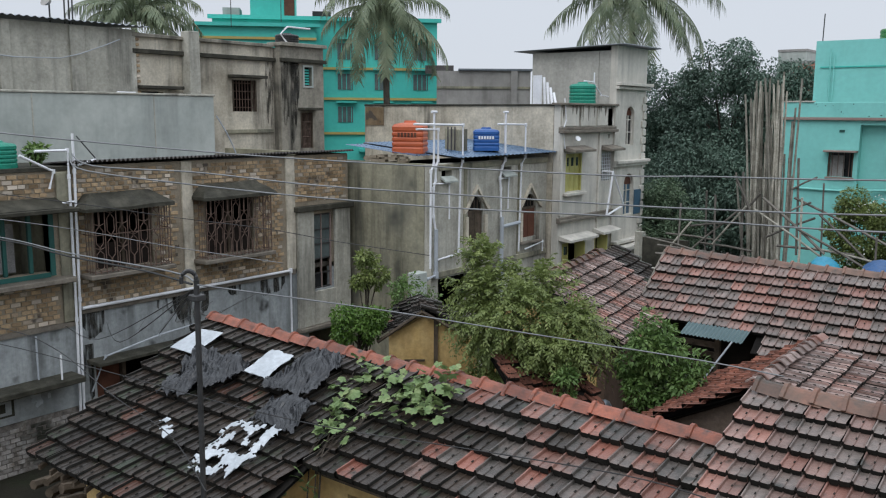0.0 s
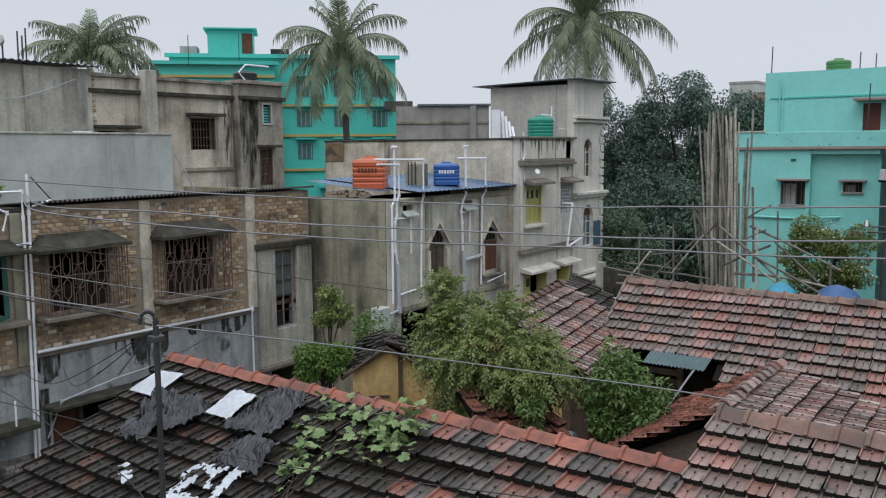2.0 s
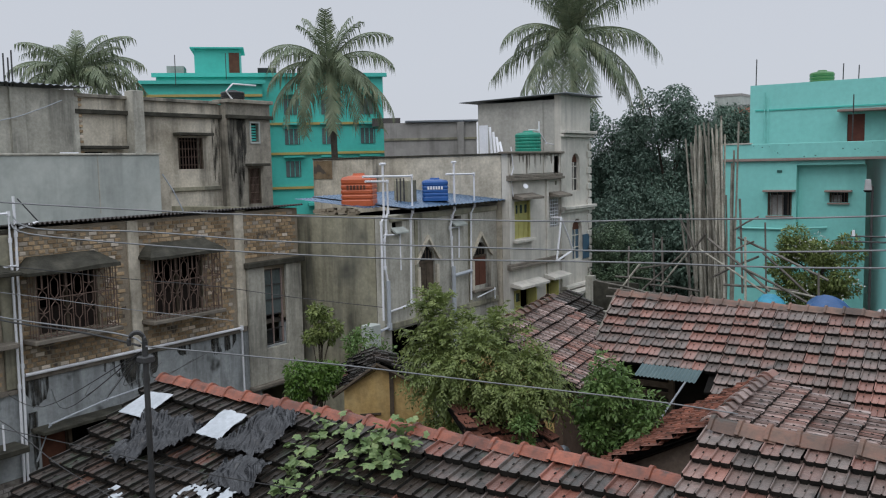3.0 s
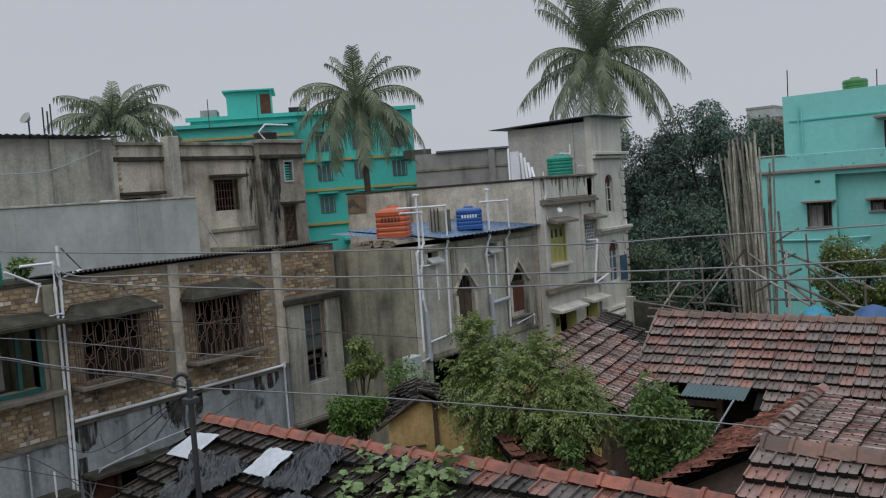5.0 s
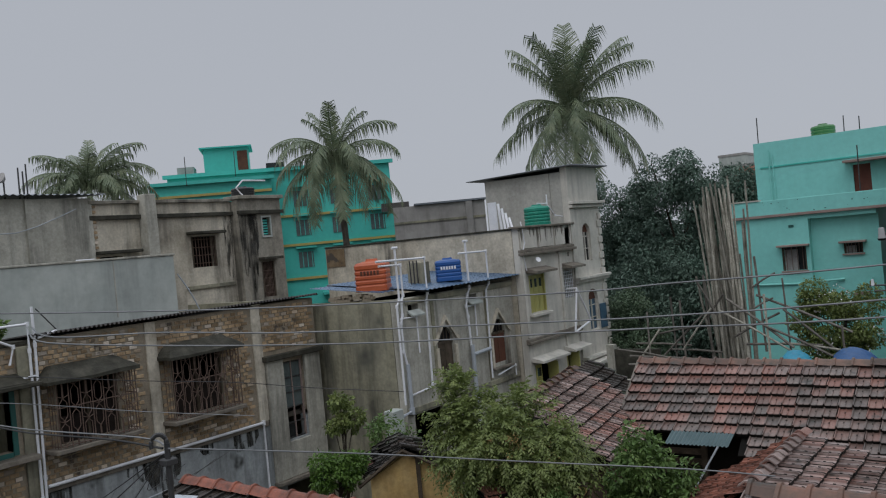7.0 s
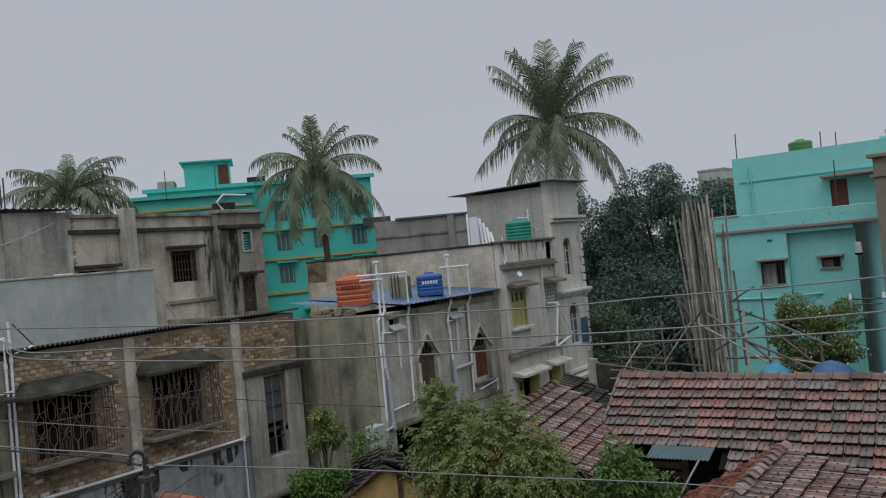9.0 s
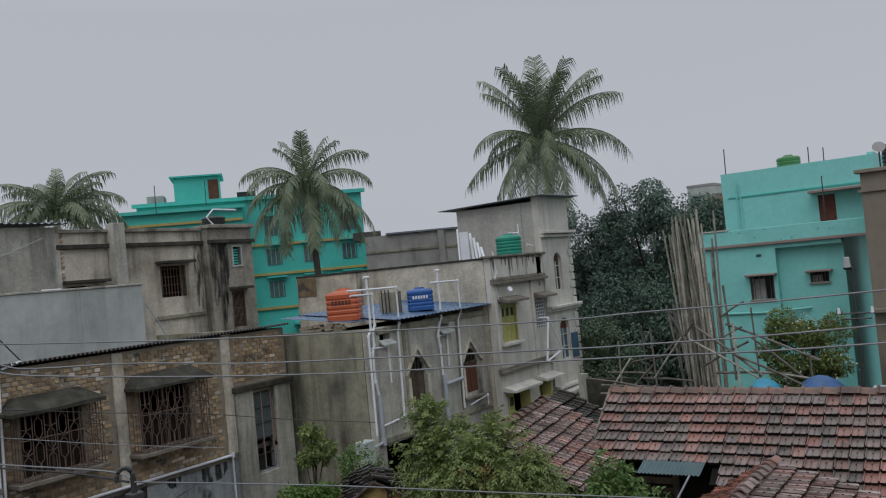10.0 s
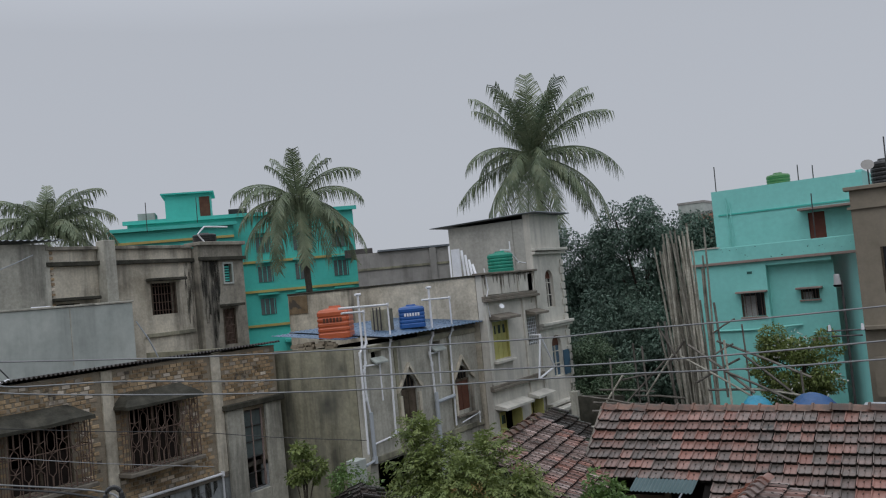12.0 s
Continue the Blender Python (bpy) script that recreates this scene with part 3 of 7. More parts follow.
part("gable_wall", prism(bmesh.new(), [(-4.35, 10.2, -0.3), (-0.9, 10.2, -0.3), (-0.9, 10.2, 2.80), (-3.15, 10.2, 3.46), (-4.35, 10.2, 2.82)], (0, 0.2, 0)), mat("brown_mud_wall", [(0.13, 0.098, 0.076), (0.22, 0.17, 0.135)], 2.0, 0.9, 0.5, 16), hut)
part("side_wall", boxm(-4.35, -4.15, 10.42, 12.6, -0.3, 2.82), YELLOW_MUD, hut)
part("back_wall", boxm(-4.13, -0.9, 12.5, 12.7, -0.3, 2.7), YELLOW_MUD, hut)

# ---- long hut further back ----
hut = thing("tiled_hut", (-3.8, 17.0, -0.3), label="long hut under red clay tiles with a dark open verandah", category="house")
A3 = math.radians(37.5)
roof = tiled_slope(hut, (-7.65, 17.70, 3.8), X, MY, A3, 8.6, 9, TILE_RED, 15, exposure=0.252, keep=lambda u, v: v < 1.74 or u > 2.6)
ridge_line(roof, (-7.65, 17.74, 3.8), (0.9, 17.74, 3.8), RIDGE_DARK, 16, spacing=0.34, sag=0.04)
plain_slope("back_slope", hut, (0.95, 17.72, 3.77), MX, Y, A3, 8.6, 1.8, TILE_RED)
wall("back_wall", "y", 17.2, 0.2, -7.4, 0.8, -0.3, 3.2, [], mat("dark_plank_wall", [(0.03, 0.027, 0.024), (0.06, 0.052, 0.045)], 3.0, 0.8, 0.3, 20), hut)
part("end_wall", prism(bmesh.new(), [(-7.4, 17.42, -0.3), (-7.4, 18.9, -0.3), (-7.4, 18.9, 2.65), (-7.4, 17.7, 3.6), (-7.4, 17.42, 3.4)], (0.15, 0, 0)), YELLOW_MUD, hut)
part("verge_board", prism(bmesh.new(), [(-7.72, 17.75, 3.86), (-7.72, 16.35, 2.77), (-7.72, 16.35, 2.71), (-7.72, 17.75, 3.80)], (0.05, 0, 0)), SILL, hut)
for x in (-7.2, -5.9, -5.0, -3.4, -1.8):
    part("verandah_post", boxm(x - 0.05, x + 0.05, 16.30, 16.40, -0.3, 2.55), WOOD, hut)
part("pale_pillar", boxm(-4.98, -4.68, 16.0, 16.25, -0.3, 2.42, 0.01), PLASTER_PALE, hut, "pale plastered brick pillar")
for k in range(6):
    part("slat", boxm(-7.3, -5.95, 16.42, 16.44, 1.2 + 0.2 * k, 1.32 + 0.2 * k), WOOD, hut)
awn = thing("tin_awning", (-5.8, 15.7, 2.7), label="dull aqua corrugated sheet hung below the tiled eave", category="awning")
part("sheet", corrugated(bmesh.new(), (-6.40, 15.62, 2.60), X, Vector((0.02, 0.55, 0.22)).normalized(), 1.22, 0.42, 0.075, 0.014), AQUA_SHEET, awn)
part("prop", tube(bmesh.new(), [(-5.35, 15.55, 2.62), (-5.75, 15.3, 1.9), (-6.1, 15.1, 1.2)], 0.018), PVC_GREY, awn)

# ---- hut behind the tree ----
hut = thing("tiled_hut", (-8.0, 15.6, -0.3), label="hut with a bleached pinkish clay tile roof behind the tree", category="house")
E10 = Vector((-math.sin(radians(10)), math.cos(radians(10)), 0))
D10 = Vector((math.cos(radians(10)), math.sin(radians(10)), 0))
P1 = Vector((-9.06, 17.32, 3.7))
roof = tiled_slope(hut, P1 - E10 * 3.9, E10, D10, radians(31), 3.9, 8, TILE_PALE, 21, exposure=0.262, size=0.9)
ridge_line(roof, P1 - E10 * 3.9, P1, RIDGE_DARK, 22, spacing=0.36, r=0.09)
plain_slope("back_slope", hut, P1 - Vector((0, 0, 0.04)), -E10, -D10, radians(28), 3.9, 1.5, TILE_DARK)
part("side_wall", prism(bmesh.new(), [P1 - E10 * 3.7 + D10 * 1.35 + Vector((0, 0, z)) for z in (-4.0, -0.92)] + [P1 - E10 * 0.3 + D10 * 1.35 + Vector((0, 0, z)) for z in (-0.92, -4.0)], D10 * -0.15), mat("mud_brick_wall", [(0.10, 0.07, 0.05), (0.18, 0.12, 0.09)], 2.5, 0.9, 0.5, 16), hut)
part("gable_wall", prism(bmesh.new(), [P1 - E10 * 3.7 + D10 * a + Vector((0, 0, z)) for a, z in ((-1.1, -4.0), (1.19, -4.0), (1.19, -0.84), (0, -0.12), (-1.1, -0.75))], E10 * 0.15), YELLOW_MUD, hut)
lean = thing("lean_to_roof", (-8.9, 18.6, 3.0), label="blackened tile lean-to roof against the hut", category="roof")
tiled_slope(lean, (-9.30, 17.55, 3.62), E10, D10, radians(31), 1.7, 4, TILE_DARK, 23, exposure=0.30)
part("wall", boxm(-9.5, -9.35, 17.8, 19.2, -0.3, 3.3), PLASTER_DARK, lean)

# ---- yellow gabled hut ----
hut = thing("yellow_hut", (-9.02, 10.94, -0.3), 40.0, "small ochre limewashed hut with a crumbling dark tile roof", "house")
HM = pose(-9.02, 10.94, 0, 0, 0, 40)
HXV, HYV = (HM.to_3x3() @ Vector((1, 0, 0))), (HM.to_3x3() @ Vector((0, 1, 0)))


def hp(x, y, z):
    return HM @ Vector((x, y, z))


part("gable_wall", prism(bmesh.new(), [hp(*q) for q in ((-0.56, 0, -0.3), (0.95, 0, -0.3), (0.95, 0, 2.95), (0.55, 0, 3.14), (0, 0, 3.46), (-0.56, 0, 3.10))], HYV * 0.2), YELLOW_MUD, hut, "ochre gable wall with flaking limewash")
part("side_wall", prism(bmesh.new(), [hp(*q) for q in ((-0.56, 0.21, -0.3), (-0.36, 0.21, -0.3), (-0.36, 0.21, 3.02), (-0.56, 0.21, 3.02))], HYV * 1.6), YELLOW_MUD, hut)
part("corner_post", prism(bmesh.new(), [hp(*q) for q in ((0.20, -0.05, -0.3), (0.27, -0.05, -0.3), (0.27, -0.05, 3.36), (0.20, -0.05, 3.40))], HYV * 0.047), WOOD, hut, "dark timber corner post")
for z, a in ((2.62, 0.0), (2.35, 0.06)):
    part("ledge", prism(bmesh.new(), [hp(-0.3 + a, -0.03, z), hp(0.05 + a, -0.03, z), hp(0.05 + a, -0.03, z + 0.035), hp(-0.3 + a, -0.03, z + 0.03)], HYV * 0.028), WOOD, hut)
tiled_slope(hut, hp(0, 1.2, 3.56), -HYV, -HXV, math.atan(0.62), 1.25, 4, TILE_DARK, 25, exposure=0.17, rough=3.5, size=0.7)
roof = tiled_slope(hut, hp(0, -0.05, 3.56), HYV, HXV, math.atan(0.55), 1.25, 5, TILE_DARK, 26, exposure=0.17, rough=3.5, size=0.7)
for a, c in ((hp(-0.75, -0.1, 2.98), hp(0, -0.1, 3.5)), (hp(0, -0.1, 3.5), hp(0.75, -0.1, 3.08))):
    part("rafter", tube(bmesh.new(), [a, c], 0.03), WOOD, hut)

# ---- brick house with caged windows ----
bh = thing("brick_house", (-18.0, 12.9, -0.3), label="bare brick house with caged windows above a mouldy ground floor", category="house")
FX = -16.5
W1, W2, CW = (9.38, 10.75, 3.52, 4.80), (12.15, 13.55, 3.46, 4.80), (15.48, 16.22, 2.14, 4.15)
brick_wall = wall("brick_wall", "x", FX - 0.012, 0.22, 8.95, 16.83, 2.80, 5.70, [W1, W2, CW], MORTAR, bh, "bare brick upper storey wall")
wall("ground_floor_wall", "x", FX, 0.24, 8.95, 16.83, -0.3, 2.66, [(9.25, 11.3, -0.3, 1.55), (15.3, 16.4, -0.3, 1.0), CW], PLASTER_BLUE, bh, "mouldy blue-grey plastered wall")
part("floor_band", boxm(FX - 0.22, FX + 0.05, 8.95, 14.85, 2.665, 2.795, 0.01), SILL, bh, "concrete floor band")
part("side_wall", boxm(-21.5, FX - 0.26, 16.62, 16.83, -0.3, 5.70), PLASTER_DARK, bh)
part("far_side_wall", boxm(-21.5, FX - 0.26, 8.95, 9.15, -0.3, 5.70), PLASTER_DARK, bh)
part("partition", boxm(-18.9, -18.7, 9.17, 16.6, -0.3, 5.66), DARK_IN, bh, "inner wall coloured near-black as an unlit room")
part("floor_slab", boxm(-18.68, FX - 0.24, 9.17, 16.6, 2.67, 2.79), SILL, bh)
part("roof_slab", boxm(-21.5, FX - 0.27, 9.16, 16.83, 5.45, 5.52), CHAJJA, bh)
part("roof_sheet", corrugated(bmesh.new(), (FX + 0.16, 8.85, 5.79), Y, Vector((-1, 0, -0.075)).normalized(), 8.05, 2.0, 0.105, 0.028), DARK_SHEET, bh, "rusted corrugated roof sheet")
for y0, y1, z1 in ((11.52, 11.80, 5.69), (14.58, 14.88, 5.69)):
    part("column", boxm(FX - 0.02, FX + 0.035, y0, y1, 2.80, z1, 0.008), PLASTER_BROWN, bh, "cement column in the brickwork")
part("door_shade", boxm(FX + 0.003, FX + 0.50, 9.05, 12.6, 1.60, 1.68, 0.012), CHAJJA, bh, "concrete shade over the doorway")
rnd_alg = random.Random(19)


def algae(y0, y1, ztop, drop, parent=bh, x=FX, material=ALGAE):
    """A ragged black growth with runs hanging from a level edge."""
    n = max(6, int((y1 - y0) / 0.035))
    low = []
    for i in range(n + 1):
        f = i / n
        env = math.sin(math.pi * min(1.0, max(0.0, f * 0.92 + 0.04))) ** 0.45
        low.append((x + 0.003, y0 + (y1 - y0) * f, ztop - drop * env * (0.7 + 0.35 * noise.noise((f * 4, y0, 1)) + 0.12 * noise.noise((f * 11, y0, 4))) - 0.02))
    ring = [(x + 0.003, y0, ztop), *low, (x + 0.003, y1, ztop)]
    part("algae_patch", prism(bmesh.new(), ring, (0.003, 0, 0)), material, parent, "ragged black algae growth")


for y0, y1, zt, dr in ((8.97, 9.5, 2.655, 0.75), (8.97, 9.22, 2.0, 1.9), (10.75, 11.35, 2.655, 0.45), (11.1, 12.15, 2.655, 1.05), (12.7, 13.1, 2.655, 0.3), (13.7, 14.5, 2.655, 0.6)):
    algae(y0, y1, zt, dr)
part("door_leaf", boxm(FX - 0.16, FX - 0.12, 9.25, 9.85, -0.3, 1.55), BROWN_PAINT, bh)
part("door_frame", boxm(FX - 0.10, FX + 0.01, 9.85, 9.93, -0.3, 1.55), WOOD, bh)


def shade(parent, y0, y1, zt, zf, out, material, inset=0.28):
    """A concrete window shade with hipped ends."""
    b = bmesh.new()
    lo = [(FX + 0.003, y0 + 0.02, zf), (FX + out, y0, zf), (FX + out, y1, zf), (FX + 0.003, y1 - 0.02, zf)]
    mid = [(p[0], p[1], p[2] + 0.07) for p in lo]
    top = [(FX + 0.003, y0 + inset, zt), (FX + 0.12, y0 + inset + 0.05, zt), (FX + 0.12, y1 - inset - 0.05, zt), (FX + 0.003, y1 - inset, zt)]
    rings = [[b.verts.new(p) for p in r] for r in (lo, mid, top)]
    b.faces.new(rings[0])
    b.faces.new(rings[2][::-1])
    for p, q in zip(rings, rings[1:]):
        for i in range(4):
            b.faces.new((p[i], p[(i + 1) % 4], q[(i + 1) % 4], q[i]))
    bmesh.ops.subdivide_edges(b, edges=b.edges[:], cuts=3, use_grid_fill=True)
    for v in b.verts:
        v.co += Vector((0.02 * noise.noise(v.co * 6.0), 0, 0.035 * noise.noise(v.co * 4.0) + 0.015 * noise.noise(v.co * 13.0))) if v.co.x > FX + 0.02 else Vector()
    return part("window_shade", b, material, parent, "mossy concrete window shade")


def caged_window(y0, y1, hole, z0, z1, out, seed):
    """A projecting cage of bent rusty bars on a concrete sill."""
    rnd = random.Random(seed)
    xf = FX + out
    win = tagged(thing("window_cage", (FX, (y0 + y1) / 2, z0)), "rusty ornamental iron cage over a dark window", "window grille", "window cages")
    part("sill", boxm(FX + 0.003, xf + 0.07, y0 - 0.12, y1 + 0.08, z0 - 0.10, z0 - 0.01, 0.012), SILL, win, "worn concrete sill")
    for z in (z0 + 0.04, (z0 + z1) / 2 + 0.12, z1 - 0.02):
        part("rail", tube(bmesh.new(), [(FX + 0.01, y0, z), (xf, y0, z), (xf, y1, z), (FX + 0.01, y1, z)], 0.011, 5), RUST, win)
    n = 2 * round((y1 - y0) / 0.24)
    for i in range(n + 1):
        y = y0 + (y1 - y0) * i / n
        if i % 2 == 0:
            part("bar", tube(bmesh.new(), [(xf, y, z0), (xf, y, z1)], 0.0125, 5), RUST, win)
            continue
        beads = (0.20, 0.56) if i % 4 == 1 else (0.38, 0.74)
        for sg in (-1, 1):
            pts = []
            for k in range(41):
                f = k / 40
                bulge = max(min(1.0, max(0.0, (0.15 - abs(f - c)) / 0.05)) for c in beads)
                pts.append((xf + 0.006 * sg, y + sg * (0.006 + 0.068 * bulge), z0 + (z1 - z0) * f))
            part("scroll", tube(bmesh.new(), pts, 0.0105, 4), RUST, win)
        for c in beads:
            z = z0 + (z1 - z0) * (c + 0.17)
            part("tie", tube(bmesh.new(), [(xf, y - (y1 - y0) / n, z + 0.05), (xf + 0.01, y, z), (xf, y + (y1 - y0) / n, z + 0.05)], 0.009, 4), RUST, win)
    for i in range(1, 4):
        for y in (y0, y1):
            part("bar", tube(bmesh.new(), [(FX + out * i / 4, y, z0), (FX + out * i / 4, y, z1)], 0.010, 4), RUST, win)
    hy0, hy1, hz0, hz1 = hole
    ym = (hy0 + hy1) / 2
    for a, b in ((hy0, hy0 + 0.06), (hy1 - 0.06, hy1), (ym - 0.03, ym + 0.03)):
        part("frame_post", boxm(FX - 0.14, FX - 0.06, a, b, hz0, hz1), WOOD, win)
    for a, b in ((hy0 + 0.06, ym - 0.03), (ym + 0.03, hy1 - 0.06)):
        part("shutter", boxm(FX - 0.12, FX - 0.10, a, b, hz0, hz0 + (hz1 - hz0) * rnd.uniform(0.4, 0.55)), DARK_SHUTTER, win, "dark brown half shutter")
    return win


caged_window(9.14, 10.92, W1, 3.51, 4.86, 0.40, 1)
caged_window(11.88, 13.76, W2, 3.46, 4.86, 0.40, 2)
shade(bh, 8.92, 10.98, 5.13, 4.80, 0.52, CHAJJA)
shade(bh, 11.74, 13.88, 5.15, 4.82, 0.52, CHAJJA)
part("window_bay", boxm(FX + 0.003, FX + 0.10, 14.90, 15.46, 1.20, 4.25, 0.01), PLASTER, bh, "cement window surround")
part("window_bay", boxm(FX + 0.003, FX + 0.10, 16.24, 16.80, 1.20, 4.25, 0.01), PLASTER, bh, "cement window surround")
part("bay_apron", boxm(FX + 0.003, FX + 0.09, 15.463, 16.237, 1.20, 2.10, 0.01), PLASTER, bh, "cement apron below the window")
part("bay_ledge", boxm(FX + 0.003, FX + 0.22, 14.86, 16.84, 1.10, 1.195, 0.012), SILL, bh)
part("lintel", boxm(FX + 0.003, FX + 0.20, 14.82, 16.88, 4.262, 4.40, 0.015), CHAJJA, bh, "rough concrete lintel")
casement = thing("tall_window", (FX - 0.1, 15.85, 2.14), label="tall narrow window with pale panes, some missing", category="window")
for a, b in ((15.485, 15.53), (16.17, 16.215), (15.835, 15.865)):
    part("stile", boxm(FX - 0.10, FX - 0.05, a, b, 2.145, 4.145), PINK_BAND, casement)
for k in range(6):
    z = 2.145 + k * 0.39
    part("glazing_bar", boxm(FX - 0.098, FX - 0.054, 15.532, 16.168, z, z + 0.03), IRON, casement)
for k in range(5):
    for a, b in ((15.532, 15.833), (15.867, 16.168)):
        if (k, a < 15.6) in ((1, True), (0, False), (1, False)):
            continue
        part("pane", boxm(FX - 0.082, FX - 0.076, a, b, 2.178 + k * 0.39, 2.145 + (k + 1) * 0.39), PANE if k > 1 else GLASS, casement)

# ---- house adjoining it, with the sea-green window ----
lh = thing("green_window_house", (-18.0, 6.5, -0.3), label="old house with a sea-green window, brick bands and mossy ledges", category="house")
GW = (6.2, 8.42, 3.62, 4.80)
wall("brick_wall", "x", FX - 0.012, 0.22, 4.0, 8.93, 2.55, 5.62, [GW], MORTAR, lh)
wall("lower_wall", "x", FX, 0.24, 4.0, 8.93, 0.75, 2.45, [], PLASTER_BLUE, lh)
part("plinth", boxm(FX - 0.24, FX + 0.03, 4.0, 8.93, -0.3, 0.745), mat("exposed_plinth_brick", [(0.12, 0.11, 0.10), (0.24, 0.215, 0.19), (0.38, 0.36, 0.33)], 5.0, 0.85, 0.5, 20, streak=0.6), lh, "plinth with flaking whitewash on brick")
part("floor_band", boxm(FX - 0.22, FX + 0.04, 4.0, 8.93, 2.452, 2.548), SILL, lh)
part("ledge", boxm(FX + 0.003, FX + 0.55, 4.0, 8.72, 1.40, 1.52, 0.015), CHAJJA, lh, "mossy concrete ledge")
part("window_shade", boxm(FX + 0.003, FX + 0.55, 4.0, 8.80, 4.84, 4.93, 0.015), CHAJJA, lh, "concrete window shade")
part("shade_fillet", prism(bmesh.new(), [(FX + 0.003, 4.0, 4.94), (FX + 0.003, 4.0, 5.10), (FX + 0.5, 4.0, 4.94)], (0, 4.6, 0)), CHAJJA, lh)
part("sill", boxm(FX + 0.003, FX + 0.35, 4.0, 8.78, 3.42, 3.52, 0.012), SILL, lh)
part("window_jamb", boxm(FX - 0.22, FX + 0.02, 8.42, 8.52, 3.55, 4.82), TEAL_SHADE, lh, "sea-green window jamb")
part("window_jamb", boxm(FX - 0.20, FX + 0.01, 6.2, 8.418, 3.525, 3.618), TEAL_SHADE, lh)
for y in (7.0, 7.55, 8.05):
    part("window_post", boxm(FX - 0.15, FX - 0.08, y, y + 0.07, 3.63, 4.80), TEAL_SHADE, lh)
part("curtain", boxm(FX - 0.5, FX - 0.47, 7.5, 7.95, 3.63, 4.6), CURTAIN, lh)
part("room_back", boxm(-18.9, -18.7, 4.0, 8.9, -0.3, 5.6), PLASTER_DARK, lh)
part("roof_slab", boxm(-21.5, FX + 0.02, 4.0, 8.93, 5.625, 5.70), CHAJJA, lh)
part("corner_pillar", boxm(FX + 0.002, FX + 0.05, 8.62, 8.93, 2.56, 5.60, 0.01), PLASTER_DARK, lh)

# ---- cement house with pointed windows ----
ph = thing("cement_house", (-15.3, 19.8, -0.3), label="grey cement house with pointed arch windows and blank stained side", category="house")
PX = -13.72
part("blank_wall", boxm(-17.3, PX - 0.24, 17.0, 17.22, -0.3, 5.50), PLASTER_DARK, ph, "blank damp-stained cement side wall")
AR1, AR2 = (18.56, 19.30, 3.20, 4.56), (21.25, 22.03, 3.15, 4.44)
V1, V2 = (17.42, 17.86, 5.08, 5.32), (20.15, 20.66, 5.08, 5.30)
wall("front_wall", "x", PX, 0.22, 17.0, 22.6, -0.3, 5.50, [AR1, AR2, V1, V2, (17.3, 18.7, 0.6, 2.5), (19.0, 19.9, 1.0, 2.0)], PLASTER, ph, "stained cement front wall")
part("floor_band", boxm(PX + 0.003, PX + 0.06, 17.0, 22.6, 2.55, 2.70, 0.01), PLASTER_DARK, ph)
part("roof_beam", boxm(PX + 0.003, PX + 0.05, 17.3, 22.6, 5.34, 5.49, 0.01), PLASTER_DARK, ph)
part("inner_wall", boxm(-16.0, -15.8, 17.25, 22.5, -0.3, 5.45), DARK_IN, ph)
for y0 in (17.72, 20.35):
    part("wall_seam", boxm(PX + 0.002, PX + 0.03, y0 + 0.65, y0 + 0.78, 2.72, 5.33), PLASTER_DARK, ph)


def pointed_window(hole, leaf, seed):
    y0, y1, z0, z1 = hole
    ym, w = (y0 + y1) / 2, (y1 - y0) / 2
    spring = z1 - 0.45
    w_ob = thing("arched_window", (PX, ym, z0), label="dark wooden shuttered window in a pointed cement arch", category="window", group="arched windows")
    arc = [(ym - w * math.cos(t), spring + (z1 - spring) * math.sin(t)) for t in (math.pi * i / 16 for i in range(17))]
    for side in (arc[:9], arc[8:]):
        edge = y0 if side is not None and side[0] == arc[0] else y1
        b = prism(bmesh.new(), [(PX - 0.004, y, z) for y, z in side] + [(PX - 0.004, edge, z1)], (-0.20, 0, 0))
        part("spandrel", b, PLASTER, w_ob)
    hood = [(ym - w - 0.20, spring + 0.12), (ym - w - 0.05, spring + 0.22), (ym + 0.02, z1 + 0.32), (ym + w + 0.08, spring + 0.22), (ym + w + 0.24, spring + 0.12)]
    for (a, za), (c, zc) in zip(hood, hood[1:]):
        part("hood_mould", prism(bmesh.new(), [(PX + 0.003, a, za), (PX + 0.003, c, zc), (PX + 0.003, c, zc - 0.11), (PX + 0.003, a, za - 0.11)], (0.07, 0, 0)), PLASTER_BROWN, w_ob)
    for y in (y0 - 0.12, y1 + 0.01):
        part("pilaster", boxm(PX + 0.003, PX + 0.06, y, y + 0.11, z0 - 0.1, spring - 0.08), PLASTER_BROWN, w_ob)
    part("sill", boxm(PX + 0.003, PX + 0.14, y0 - 0.16, y1 + 0.16, z0 - 0.18, z0 - 0.11, 0.01), SILL, w_ob)
    # dark backing added to pass for the unlit space behind the fan bars
    part("fan_back", boxm(PX - 0.10, PX - 0.09, y0, y1, spring + 0.062, z1), DARK_IN, w_ob)
    for a, b in ((y0 + 0.03, ym - 0.01), (ym + 0.01, y1 - 0.03)):
        part("shutter", boxm(PX - 0.07, PX - 0.04, a, b, z0, spring), leaf, w_ob, "weathered wooden shutter")
    part("transom", boxm(PX - 0.08, PX - 0.02, y0, y1, spring + 0.003, spring + 0.06), WOOD, w_ob)
    for k in range(5):
        y = y0 + (k + 0.5) * (y1 - y0) / 5
        part("fan_bar", boxm(PX - 0.06, PX - 0.05, y - 0.012, y + 0.012, spring + 0.06, z1 - 0.02), WOOD, w_ob)


